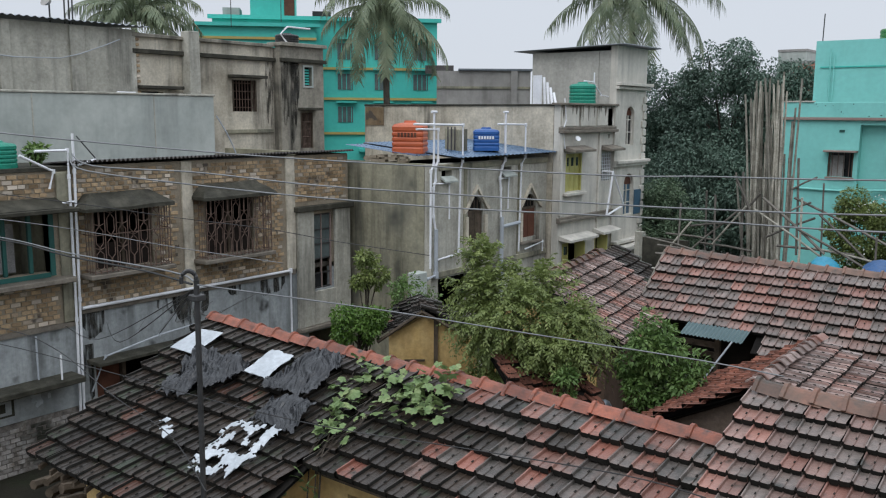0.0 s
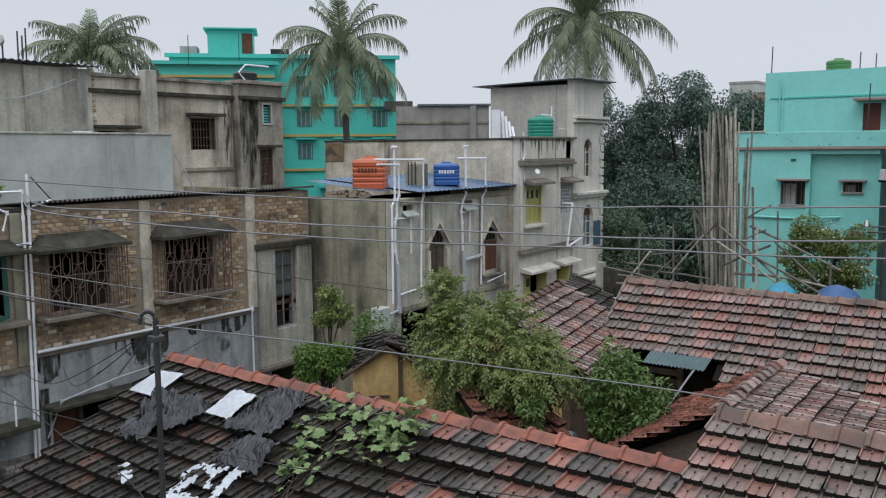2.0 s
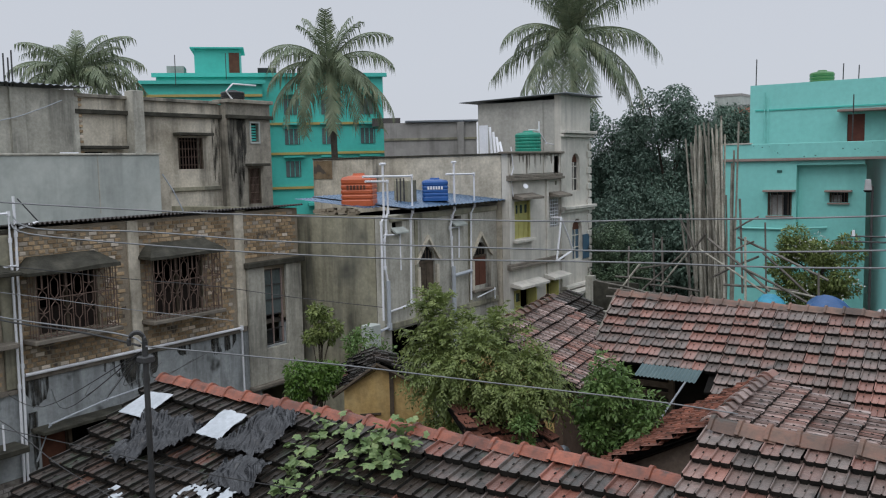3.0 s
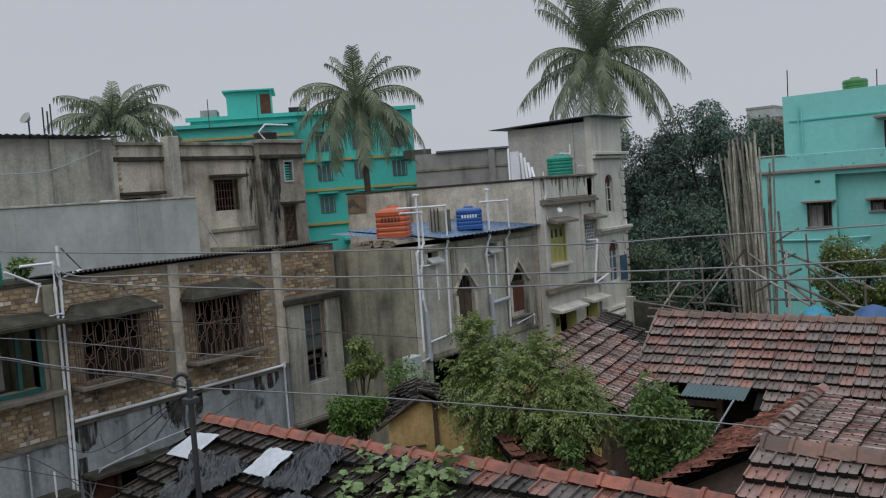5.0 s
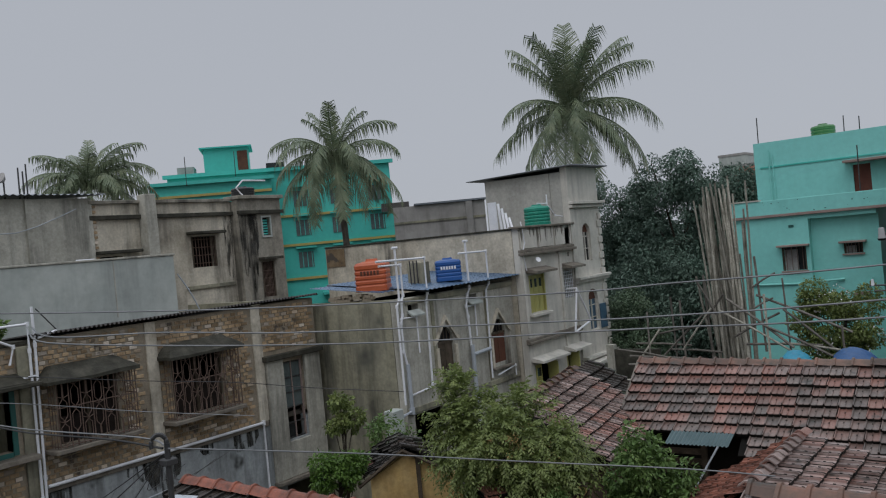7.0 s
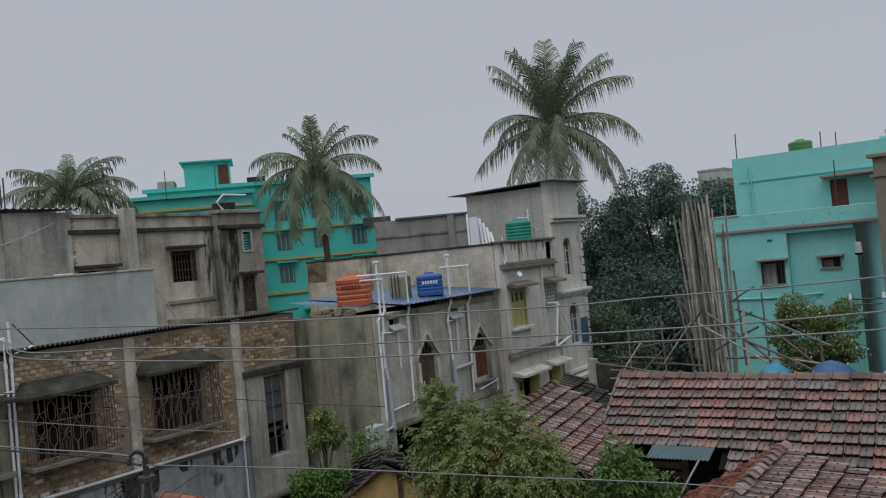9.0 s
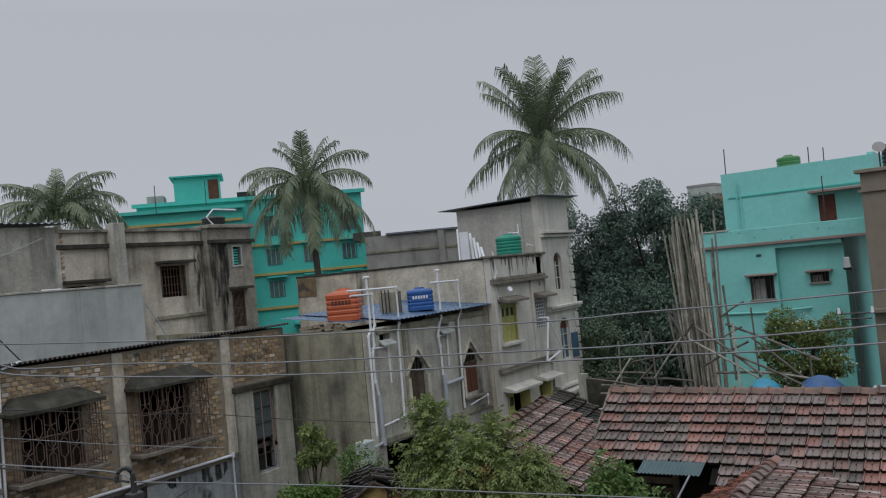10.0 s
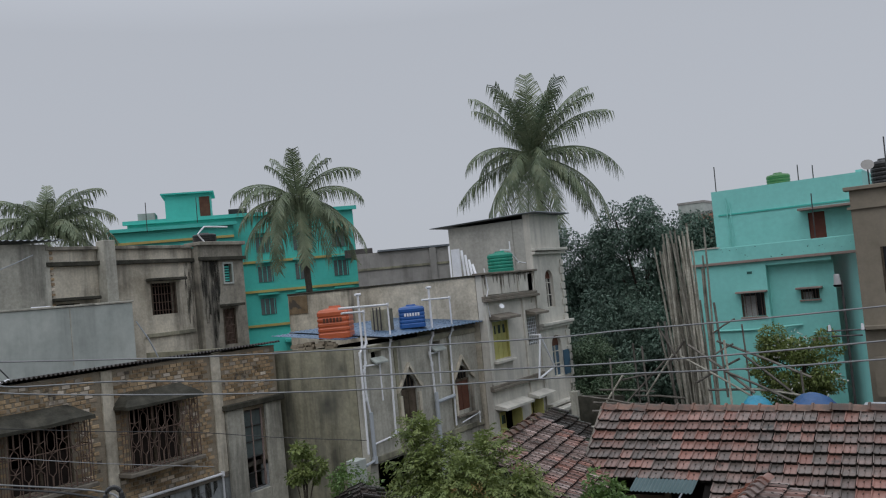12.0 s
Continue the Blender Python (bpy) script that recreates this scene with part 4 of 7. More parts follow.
pointed_window(AR1, WOOD, 1)
pointed_window(AR2, BROWN_PAINT, 2)
for (y0, y1, z0, z1) in (V1, V2):
    part("vent_slab", prism(bmesh.new(), [(PX + 0.003, y0 - 0.05, z0 + 0.1), (PX + 0.18, y0 - 0.05, z0 - 0.02), (PX + 0.18, y0 - 0.05, z0 - 0.06), (PX + 0.003, y0 - 0.05, z0 + 0.04)], (0, y1 - y0 + 0.1, 0)), PLASTER_PALE, ph, "small sloping vent shade")
bs = thing("blue_sheet_roof", (-15.0, 20.2, 5.6), label="blue coated steel sheet roof over the cement house", category="roof")
part("sheet", corrugated(bmesh.new(), (PX + 0.34, 17.75, 5.66), Y, Vector((-3.4, 0, 0.30)).normalized(), 5.2, 3.4, 0.2, 0.014), BLUE_SHEET, bs)
part("sheet", corrugated(bmesh.new(), (PX - 0.55, 17.02, 5.70), Y, Vector((-3.4, 0, 0.30)).normalized(), 0.75, 2.5, 0.2, 0.014), BLUE_SHEET, bs)
for y in (18.0, 20.0, 22.2):
    part("purlin", tube(bmesh.new(), [(PX + 0.3, y, 5.62), (-17.0, y, 5.92)], 0.03), IRON, bs)
bl = thing("broken_parapet", (-14.8, 17.1, 5.5), label="crumbling stub of brick parapet on the wall top", category="rubble")
rnd = random.Random(5)
for i in range(26):
    a = rnd.random()
    part("brick", boxm(-0.11, 0.11, -0.055, 0.055, -0.035, 0.035, m=pose(-14.55 - 1.5 * a, 17.11 + rnd.uniform(-0.06, 0.06), 5.54 + rnd.choice((0, 0.07, 0.14)) * (1 - abs(a - 0.45)), 0, 0, rnd.uniform(-14, 14))), MORTAR, bl)

# ---- white house with the yellow windows and its tower ----
wh = thing("white_house", (-16.0, 24.5, -0.3), label="off-white house with yellow shutters, stained parapet and arched tower", category="house")
WX = -13.3
part("side_wall", boxm(-21.3, WX - 0.24, 22.62, 22.84, -0.3, 7.02), PLASTER_BROWN, wh, "long stained cement side wall")
part("side_coping", boxm(-21.3, WX - 0.24, 22.58, 22.88, 7.022, 7.08, 0.01), CHAJJA, wh)
part("brick_patch", boxm(-21.25, -20.4, 22.595, 22.618, 6.35, 6.98), BRICK, wh, "patch of bare brick")
YW, GWN = (23.0, 23.98, 4.42, 5.58), (25.3, 25.98, 4.62, 5.55)
LW1, LW2 = (22.9, 24.3, 1.2, 2.82), (25.0, 25.9, 1.2, 2.85)
wall("front_wall", "x", WX, 0.22, 22.62, 26.05, -0.3, 7.05, [YW, GWN, LW1, LW2, (25.7, 25.82, 6.0, 6.15)], WHITE_WALL, wh, "off-white front wall")
part("parapet_coping", boxm(WX - 0.26, WX + 0.12, 22.5, 26.2, 7.052, 7.12, 0.012), SILL, wh)
for y in (22.62, 23.72, 24.82, 25.5):
    part("parapet_panel", boxm(WX + 0.003, WX + 0.045, y + 0.05, min(y + 1.05, 26.0), 6.42, 6.98, 0.01), WHITE_WALL, wh)
for z, o in ((6.22, 0.20), (6.31, 0.12), (3.50, 0.16), (3.58, 0.10)):
    part("cornice", boxm(WX + 0.003, WX + o, 22.5, 26.05, z, z + 0.085, 0.01), SILL, wh, "moulded cornice")
part("roof_slab", boxm(-21.0, WX - 0.24, 22.86, 28.3, 6.1, 6.2), SILL, wh)
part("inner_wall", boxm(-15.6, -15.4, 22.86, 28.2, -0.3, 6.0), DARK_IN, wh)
part("corner_pilaster", boxm(WX + 0.003, WX + 0.07, 25.02, 25.14, 2.9, 6.2, 0.01), WHITE_WALL, wh)
part("corner_pilaster", boxm(WX + 0.003, WX + 0.06, 22.62, 22.75, 3.7, 6.2, 0.01), WHITE_WALL, wh)
for (y0, y1, z) in ((22.85, 24.15, 5.68), (25.15, 26.15, 5.66), (22.7, 24.5, 2.95), (24.85, 26.1, 2.98)):
    part("window_shade", prism(bmesh.new(), [(WX + 0.003, y0, z + 0.14), (WX + 0.42, y0, z + 0.03), (WX + 0.42, y0, z - 0.04), (WX + 0.003, y0, z)], (0, y1 - y0, 0)), SILL if z > 4 else WHITE_WALL, wh, "sloping concrete window shade")
part("sill", boxm(WX + 0.003, WX + 0.16, 22.88, 24.1, 4.30, 4.39, 0.01), WHITE_WALL, wh)

rnd_run = random.Random(14)
for k in range(11):
    y = 22.7 + 3.2 * (k + rnd_run.random()) / 11.0
    w, ln = rnd_run.uniform(0.03, 0.09), rnd_run.uniform(0.18, 0.55)
    part("damp_run", prism(bmesh.new(), [(WX + 0.047, y - w, 7.045), (WX + 0.047, y - w * 0.7, 7.045 - ln * 0.6), (WX + 0.047, y, 7.045 - ln), (WX + 0.047, y + w * 0.6, 7.045 - ln * 0.5), (WX + 0.047, y + w, 7.045)], (0.004, 0, 0)), SILL, wh, "brown damp run below the coping")


def shutters(y0, y1, z0, z1, open_gap, material):
    w_ob = thing("shuttered_window", (WX, (y0 + y1) / 2, z0), label="window with bright yellow wooden shutters", category="window", group="yellow windows")
    n = 3
    for k in range(n):
        a, b = y0 + (y1 - y0) * k / n, y0 + (y1 - y0) * (k + 1) / n
        if k == open_gap:
            part("shutter", boxm(WX - 0.02, WX + 0.30, b - 0.04, b, z0, z1), material, w_ob)
            continue
        leaf = part("shutter", boxm(WX - 0.10, WX - 0.06, a + 0.01, b - 0.01, z0, z1, 0.006), material, w_ob)
        part("panel_light", boxm(WX - 0.058, WX - 0.05, a + 0.08, b - 0.08, z1 - 0.38, z1 - 0.12), GLASS, leaf)
        part("panel", boxm(WX - 0.058, WX - 0.048, a + 0.07, b - 0.07, z0 + 0.1, z1 - 0.5, 0.004), material, leaf)
    part("frame", boxm(WX - 0.12, WX + 0.01, y0 - 0.05, y0, z0, z1), material, w_ob)
    part("frame", boxm(WX - 0.12, WX + 0.01, y1, y1 + 0.05, z0, z1), material, w_ob)


shutters(23.05, 23.93, 4.42, 5.58, 3, YELLOW_PAINT)
shutters(23.0, 24.25, 1.2, 2.82, 1, YELLOW_PAINT)
shutters(25.05, 25.85, 1.2, 2.85, 0, YELLOW_PAINT)
gw = thing("grilled_window", (WX, 25.65, 4.62), label="window with a pale ornamental iron grille", category="window")
for k in range(6):
    part("bar", boxm(WX - 0.05, WX - 0.03, 25.32 + k * 0.125, 25.345 + k * 0.125, 4.62, 5.55), PVC, gw)
for k in range(8):
    part("cross_bar", boxm(WX - 0.052, WX - 0.028, 25.3, 25.98, 4.68 + k * 0.115, 4.70 + k * 0.115), PVC, gw)
TY0, TY1 = 26.05, 28.3
TA, TB = (26.85, 27.45, 5.75, 7.05), (26.85, 27.6, 3.35, 4.78)
wall("tower_wall", "x", WX + 0.06, 0.24, TY0, TY1, -0.3, 9.0, [TA, TB], WHITE_WALL, wh, "off-white tower wall")
part("tower_back", boxm(-16.5, WX - 0.2, 28.08, 28.3, -0.3, 8.85), WHITE_WALL, wh)
part("stair_room_wall", boxm(-16.5, WX - 0.185, TY0, TY0 + 0.2, 6.2, 8.85), STAIR_PLASTER, wh, "cement stair room wall")
part("stair_room_pier", boxm(WX - 0.9, WX - 0.6, TY0 - 0.03, TY0 - 0.002, 6.2, 8.85), STAIR_PLASTER, wh)
part("stair_room_end", boxm(-16.5, -16.3, TY0 + 0.203, 28.07, 6.2, 8.85), STAIR_PLASTER, wh)
for z, o in ((7.72, 0.22), (7.60, 0.12), (5.15, 0.20), (5.05, 0.12), (2.45, 0.25)):
    part("tower_cornice", boxm(WX + 0.063, WX + 0.06 + o, TY0 - 0.05, TY1 + 0.15, z, z + 0.1, 0.012), WHITE_WALL, wh)
for k in range(17):
    part("quoin", boxm(WX + 0.063, WX + 0.11, TY1 - (0.3 if k % 2 else 0.2), TY1 + 0.02, 2.7 + k * 0.28, 2.92 + k * 0.28, 0.01), WHITE_WALL, wh)
for y0, y1, z0, z1 in (TA, TB):
    ym, w = (y0 + y1) / 2, (y1 - y0) / 2
    aw = thing("arched_window", (WX, ym, z0), label="round-arched window with brown fanlight and grey panes", category="window", group="tower windows")
    arc = [(ym - w * math.cos(t), z1 - w + w * math.sin(t)) for t in (math.pi * i / 14 for i in range(15))]
    for side, edge in ((arc[:8], y0), (arc[7:], y1)):
        part("spandrel", prism(bmesh.new(), [(WX + 0.056, y, z) for y, z in side] + [(WX + 0.056, edge, z1)], (-0.2, 0, 0)), WHITE_WALL, aw)
    part("fanlight", boxm(WX - 0.10, WX - 0.06, y0, y1, z1 - w, z1), BROWN_PAINT, aw)
    part("pane", boxm(WX - 0.10, WX - 0.07, y0, y1, z0, z1 - w - 0.003), GLASS if z0 > 5 else BLUE_PAINT, aw)
    for k in range(3):
        y = y0 + k * (y1 - y0 - 0.04) / 2
        part("mullion", boxm(WX - 0.065, WX - 0.02, y, y + 0.04, z0, z1 - w), WHITE_WALL, aw)
    for k in range(3):
        part("transom", boxm(WX - 0.063, WX - 0.03, y0, y1, z0 + k * 0.42, z0 + 0.03 + k * 0.42), WHITE_WALL, aw)
part("open_shutter", boxm(WX + 0.07, WX + 0.11, 27.62, 28.1, 3.35, 4.2, 0.006), BLUE_PAINT, wh, "open blue-grey shutter")
tr = thing("stair_room_roof", (-15.5, 27.0, 8.9), label="thin galvanised sheet roof tilted over the stair room", category="roof")
part("sheet", corrugated(bmesh.new(), (-17.1, 25.75, 8.93), Y, Vector((4.2, 0, 0.10)).normalized(), 2.8, 4.25, 0.12, 0.02), GREY_SHEET, tr)
# balcony corner below the tower
part("balcony_slab", boxm(WX + 0.07, WX + 0.62, 25.9, 28.2, 2.28, 2.40, 0.012), WHITE_WALL, wh)

# ---- brown plastered house behind the brick one ----
hb = thing("plastered_house", (-24.0, 18.0, -0.3), label="weathered brown cement house with barred windows and stained parapet", category="house")
HX = -22.0
HW, HD, HS = (17.36, 18.32, 6.80, 7.78), (19.87, 20.42, 5.6, 6.78), (20.05, 20.40, 7.66, 8.27)
wall("front_wall", "x", HX, 0.25, 13.9, 19.05, 3.0, 8.85, [HW, (14.1, 14.9, 6.6, 7.35)], PLASTER_BROWN, hb)
wall("end_bay_wall", "x", HX + 0.35, 0.25, 19.05, 20.95, 3.0, 8.9, [HD, HS], PLASTER_STAINED, hb)
part("bay_return", boxm(HX - 0.1, HX + 0.1, 19.053, 19.25, 3.0, 8.85), PLASTER_STAINED, hb)
part("side_wall", boxm(-27.0, HX + 0.098, 20.73, 20.95, 3.0, 8.85), PLASTER_BROWN, hb)
part("parapet_band", boxm(HX + 0.003, HX + 0.14, 13.9, 19.047, 8.40, 8.52, 0.01), CHAJJA, hb)
part("parapet_band", boxm(HX + 0.353, HX + 0.48, 19.0, 21.0, 8.40, 8.52, 0.01), CHAJJA, hb)
part("coping", boxm(HX - 0.26, HX + 0.12, 13.9, 19.0, 8.852, 8.95, 0.01), PLASTER_STAINED, hb)
part("coping", boxm(HX - 0.26, HX + 0.50, 19.002, 21.0, 8.902, 9.02, 0.01), PLASTER_STAINED, hb)
part("column", boxm(HX + 0.003, HX + 0.40, 15.55, 15.92, 3.0, 9.1, 0.015), PLASTER, hb, "pale unfinished concrete column")
part("roof_slab", boxm(-27.0, HX - 0.26, 13.9, 20.72, 8.3, 8.45), PLASTER_DARK, hb)
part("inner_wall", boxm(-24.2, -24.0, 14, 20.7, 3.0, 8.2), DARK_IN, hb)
part("string_course", boxm(HX + 0.003, HX + 0.08, 17.05, 18.95, 6.12, 6.24, 0.01), PLASTER_DARK, hb)
for y0, y1, z in ((17.2, 18.55, 7.84), (19.75, 20.6, 6.85), (14.0, 15.4, 7.42)):
    part("window_shade", boxm((HX if y0 < 19 else HX + 0.35) + 0.003, (HX if y0 < 19 else HX + 0.35) + 0.32, y0, y1, z, z + 0.09, 0.012), CHAJJA, hb)
for (y0, y1, z0, z1), xx in ((HW, HX), (HD, HX + 0.35)):
    bw = thing("barred_window", (xx, (y0 + y1) / 2, z0), label="dark window behind rusty iron bars", category="window", group="barred windows")
    for a, b in ((y0, y0 + 0.06), (y1 - 0.06, y1)):
        part("frame", boxm(xx - 0.1, xx + 0.01, a, b, z0, z1), WOOD, bw)
    for k in range(8):
        y = y0 + 0.08 + k * (y1 - y0 - 0.16) / 7
        part("bar", boxm(xx - 0.05, xx - 0.03, y - 0.01, y + 0.01, z0, z1), RUST, bw)
    for k in range(4):
        part("cross_bar", boxm(xx - 0.052, xx - 0.028, y0 + 0.06, y1 - 0.06, z0 + 0.12 + k * 0.25, z0 + 0.14 + k * 0.25), RUST, bw)
part("small_pane", boxm(HX + 0.20, HX + 0.22, 20.05, 20.40, 7.66, 8.27), GLASS, hb, "dark small window pane")
for k in range(6):
    part("louvre", boxm(HX + 0.24, HX + 0.28, 20.09, 20.36, 7.70 + 0.09 * k, 7.75 + 0.09 * k), TEAL, hb, "sea-green louvre slat")
for y0, y1, z0, z1 in ((20.0, 20.05, 7.6, 8.33), (20.40, 20.45, 7.6, 8.33), (20.05, 20.40, 7.6, 7.66), (20.05, 20.40, 8.27, 8.33)):
    part("small_frame", boxm(HX + 0.353, HX + 0.39, y0, y1, z0, z1), PLASTER_PALE, hb, "pale cement window frame")
for x, y0, y1, zt, dr in ((HX, 18.7, 19.04, 8.39, 2.8), (HX + 0.35, 19.06, 19.86, 8.39, 3.2), (HX + 0.354, 19.5, 19.84, 8.39, 2.5)):
    algae(y0, y1, zt, dr, hb, x, ALGAE_THIN)

# ---- grey walls on the roof of the brick house ----
pw = thing("parapet_wall", (-18.3, 9.5, 5.7), label="pale smooth cement terrace wall", category="wall")
part("panel", boxm(-18.5, -18.3, 3.5, 13.85, 5.53, 7.17, 0.01), PLASTER_PALE, pw)
part("coping", boxm(-18.53, -18.27, 3.5, 13.88, 7.172, 7.22, 0.008), PLASTER, pw)
for y in (9.15, 12.1):
    part("panel_joint", boxm(-18.298, -18.292, y, y + 0.03, 5.8, 7.16), PLASTER, pw)
uw = thing("upper_room", (-22.5, 9.5, 5.7), label="bare cement roof room under a thin sheet roof", category="building")
part("wall", boxm(-22.1, -21.9, 4.0, 14.0, 5.7, 9.02), PLASTER, uw)
part("column", boxm(-21.898, -21.82, 12.05, 12.45, 5.7, 9.0, 0.01), PLASTER, uw, "cement column")
part("column", boxm(-21.898, -21.82, 10.2, 10.5, 5.7, 9.0, 0.01), PLASTER, uw, "cement column")
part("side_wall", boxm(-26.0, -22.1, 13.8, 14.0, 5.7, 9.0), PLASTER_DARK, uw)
for k in range(14):
    part("toothed_brick", boxm(-22.08, -21.9, 14.003, 14.003 + 0.11, 7.0 + k * 0.145, 7.075 + k * 0.145, 0.006), BRICK, uw)
part("roof_sheet", corrugated(bmesh.new(), (-21.6, 3.8, 9.10), Y, Vector((-1, 0, 0.04)).normalized(), 10.5, 4.2, 0.2, 0.02), GREY_SHEET, uw)
part("small_box", boxm(-21.897, -21.86, 12.22, 12.36, 7.2, 7.78, 0.01), PVC_GREY, uw, "white painted board")

# ---- sea-green building in the distance ----
tb = thing("sea_green_building", (-34.3, 33.0, -0.3), 46.2, "tall sea-green apartment building with mustard bands and a roof cabin", "apartment building")


def tbox(name, a, b, c, d, e, f, material, parent=tb, label="", bevel=0.0):
    return part(name, box(bmesh.new(), a, b, c, d, e, f, bevel), material, parent, label, local=True)


tbox("wall", -5.6, 6.3, 0.0, 9.0, 0.0, 12.1, TEAL)
tbox("left_wing", -6.4, -0.2, -0.9, -0.003, 0.0, 11.6, TEAL)
tbox("roof_cabin", -3.7, -1.3, 1.0, 3.6, 12.1, 13.5, TEAL, label="sea-green roof cabin")
tbox("cabin_door", -1.9, -1.35, 0.96, 0.997, 12.1, 13.3, BROWN_PAINT)
tbox("cabin_slab", -3.9, -1.1, 0.8, 3.8, 13.502, 13.58, TEAL)
tbox("cornice", -5.8, 6.5, -0.25, -0.002, 11.9, 12.1, TEAL)
tbox("cornice", -6.6, 0.0, -1.15, -0.902, 11.45, 11.63, TEAL)
for z in (9.35, 7.75, 5.9):
    tbox("band", -0.15, 6.32, -0.12, -0.003, z, z + 0.13, BAND_YELLOW, label="mustard band")
for z in (10.8,):
    tbox("band", -6.42, -0.2, -1.02, -0.903, z, z + 0.13, BAND_YELLOW, label="mustard band")
for z in (6.55, 8.3, 9.9):
    for x in (0.9, 2.9, 5.0):
        w = tbox("window", x, x + 0.8, -0.03, -0.003, z, z + 0.85, PANE)
        tbox("window_shade", x - 0.1, x + 1.0, -0.35, -0.003, z + 1.05, z + 1.14, TEAL, w)
        for k in range(3):
            tbox("bar", x + 0.2 + k * 0.25, x + 0.24 + k * 0.25, -0.06, -0.032, z, z + 1.0, TEAL, w)
tbox("balcony", 2.0, 3.9, -0.9, -0.004, 5.0, 5.15, TEAL)
tbox("water_tank", -0.4, 0.6, 1.0, 2.0, 12.1, 12.5, BLACK_PLASTIC, label="dark water tank")
tbox("roof_box", -5.2, -4.3, 1.5, 3.0, 12.1, 12.65, FAR_GREY)

# ---- turquoise house on the right ----
th = thing("turquoise_house", (-7.0, 34.0, -0.3), label="two-storey turquoise house with a terrace parapet and pink slab band", category="house")
TYF = 33.0
LWN, SWN = (-8.30, -7.45, 4.62, 5.48), (-6.25, -5.62, 5.10, 5.46)
wall("upper_wall", "y", TYF + 1.2, 0.22, -9.3, -3.9, 6.7, 9.50, [(-5.86, -5.28, 7.2, 8.25)], TEAL_PALE, th)
part("upper_side_wall", boxm(-9.3, -9.08, TYF + 1.423, 41, 6.7, 9.50), TEAL_PALE, th)
part("upper_end_wall", boxm(-4.12, -3.9, TYF + 1.423, 41, 6.7, 9.6), TEAL_PALE, th)
part("roof_slab", boxm(-9.07, -4.13, TYF + 1.43, 41, 9.2, 9.3), TEAL_PALE, th)
part("roof_moulding", boxm(-9.1, -3.95, TYF + 1.16, TYF + 1.197, 8.52, 8.57), TEAL, th)
part("door", boxm(-5.86, -5.28, TYF + 1.26, TYF + 1.30, 7.2, 8.25), mat("rust_red_door_paint", [(0.16, 0.06, 0.045), (0.23, 0.09, 0.065)], 3.0, 0.6, 0.1, 14), th, "rust-red door")
part("door_shade", boxm(-6.1, -3.7, TYF + 0.6, TYF + 1.197, 8.33, 8.42, 0.01), PINK_BAND, th, "pinkish concrete door shade")
wall("lower_wall", "y", TYF, 0.22, -9.95, -7.3, 0.0, 6.62, [LWN], TEAL_PALE, th)
wall("recess_wall", "y", TYF + 0.35, 0.22, -7.3, -5.05, 0.0, 6.62, [SWN], TEAL_PALE, th)
part("recess_return", boxm(-7.52, -7.3, TYF + 0.222, TYF + 0.6, 0.0, 6.62), TEAL_PALE, th)
part("recess_lintel", boxm(-7.298, -5.05, TYF + 0.01, TYF + 0.347, 6.46, 6.62), TEAL_PALE, th)
part("end_wall", boxm(-5.25, -5.05, TYF + 0.575, 41, 0.0, 6.62), TEAL_PALE, th)
part("pink_band", boxm(-10.1, -4.1, TYF - 0.12, TYF + 1.0, 6.623, 6.72, 0.01), PINK_BAND, th, "faded pink slab edge")
part("terrace_parapet", boxm(-9.95, -4.2, TYF - 0.05, TYF + 0.1, 6.722, 7.26, 0.01), TEAL_PALE, th)
part("terrace_coping", boxm(-10.0, -8.9, TYF - 0.09, TYF + 0.14, 7.262, 7.31), WHITE_WALL, th)
part("terrace_side", boxm(-9.95, -9.8, TYF + 0.102, 40, 6.722, 7.26), TEAL_PALE, th)
part("side_wall", boxm(-9.95, -9.73, TYF + 0.222, 41, 0.0, 6.62), TEAL_PALE, th)
for (x0, x1, z0, z1), yy in ((LWN, TYF), (SWN, TYF + 0.35)):
    tw = thing("window", (0.5 * (x0 + x1), yy, z0), label="curtained window under a small concrete shade", category="window", group="turquoise house windows")
    part("shade", boxm(x0 - 0.12, x1 + 0.14, yy - 0.30, yy - 0.003, z1 + 0.02, z1 + 0.09, 0.01), PINK_BAND, tw)
    part("sill", boxm(x0 - 0.05, x1 + 0.05, yy - 0.08, yy - 0.003, z0 - 0.06, z0 - 0.004), PINK_BAND, tw)
    for a in (x0, x1 - 0.06):
        part("frame", boxm(a, a + 0.06, yy + 0.05, yy + 0.12, z0, z1), WOOD, tw)
    part("curtain", boxm(x0 + 0.06, x0 + (x1 - x0) * 0.62, yy + 0.14, yy + 0.16, z0, z1 - 0.1), CURTAIN, tw, "pale curtain")
    part("glass", boxm(x0 + 0.06, x1 - 0.06, yy + 0.17, yy + 0.18, z0, z1), GLASS, tw)
    for k in range(4):
        xx = x0 + 0.14 + k * (x1 - x0 - 0.28) / 3
        part("bar", boxm(xx - 0.01, xx + 0.01, yy + 0.06, yy + 0.08, z0, z1), RUST, tw)
part("vent", boxm(-7.98, -7.80, TYF - 0.02, TYF - 0.003, 6.2, 6.29), TEAL_SHADE, th)
for pts in ([(-9.5, TYF - 0.05, 4.15), (-7.9, TYF - 0.05, 4.13), (-6.3, TYF + 0.3, 4.2)], [(-5.95, TYF + 0.28, 3.9), (-5.41, TYF + 0.28, 3.88)], [(-5.41, TYF + 0.28, 4.2), (-5.40, TYF + 0.28, 3.1), (-5.72, TYF + 0.28, 3.1)]):
    part("water_pipe", tube(bmesh.new(), pts, 0.04, 7), TEAL_PALE, th)
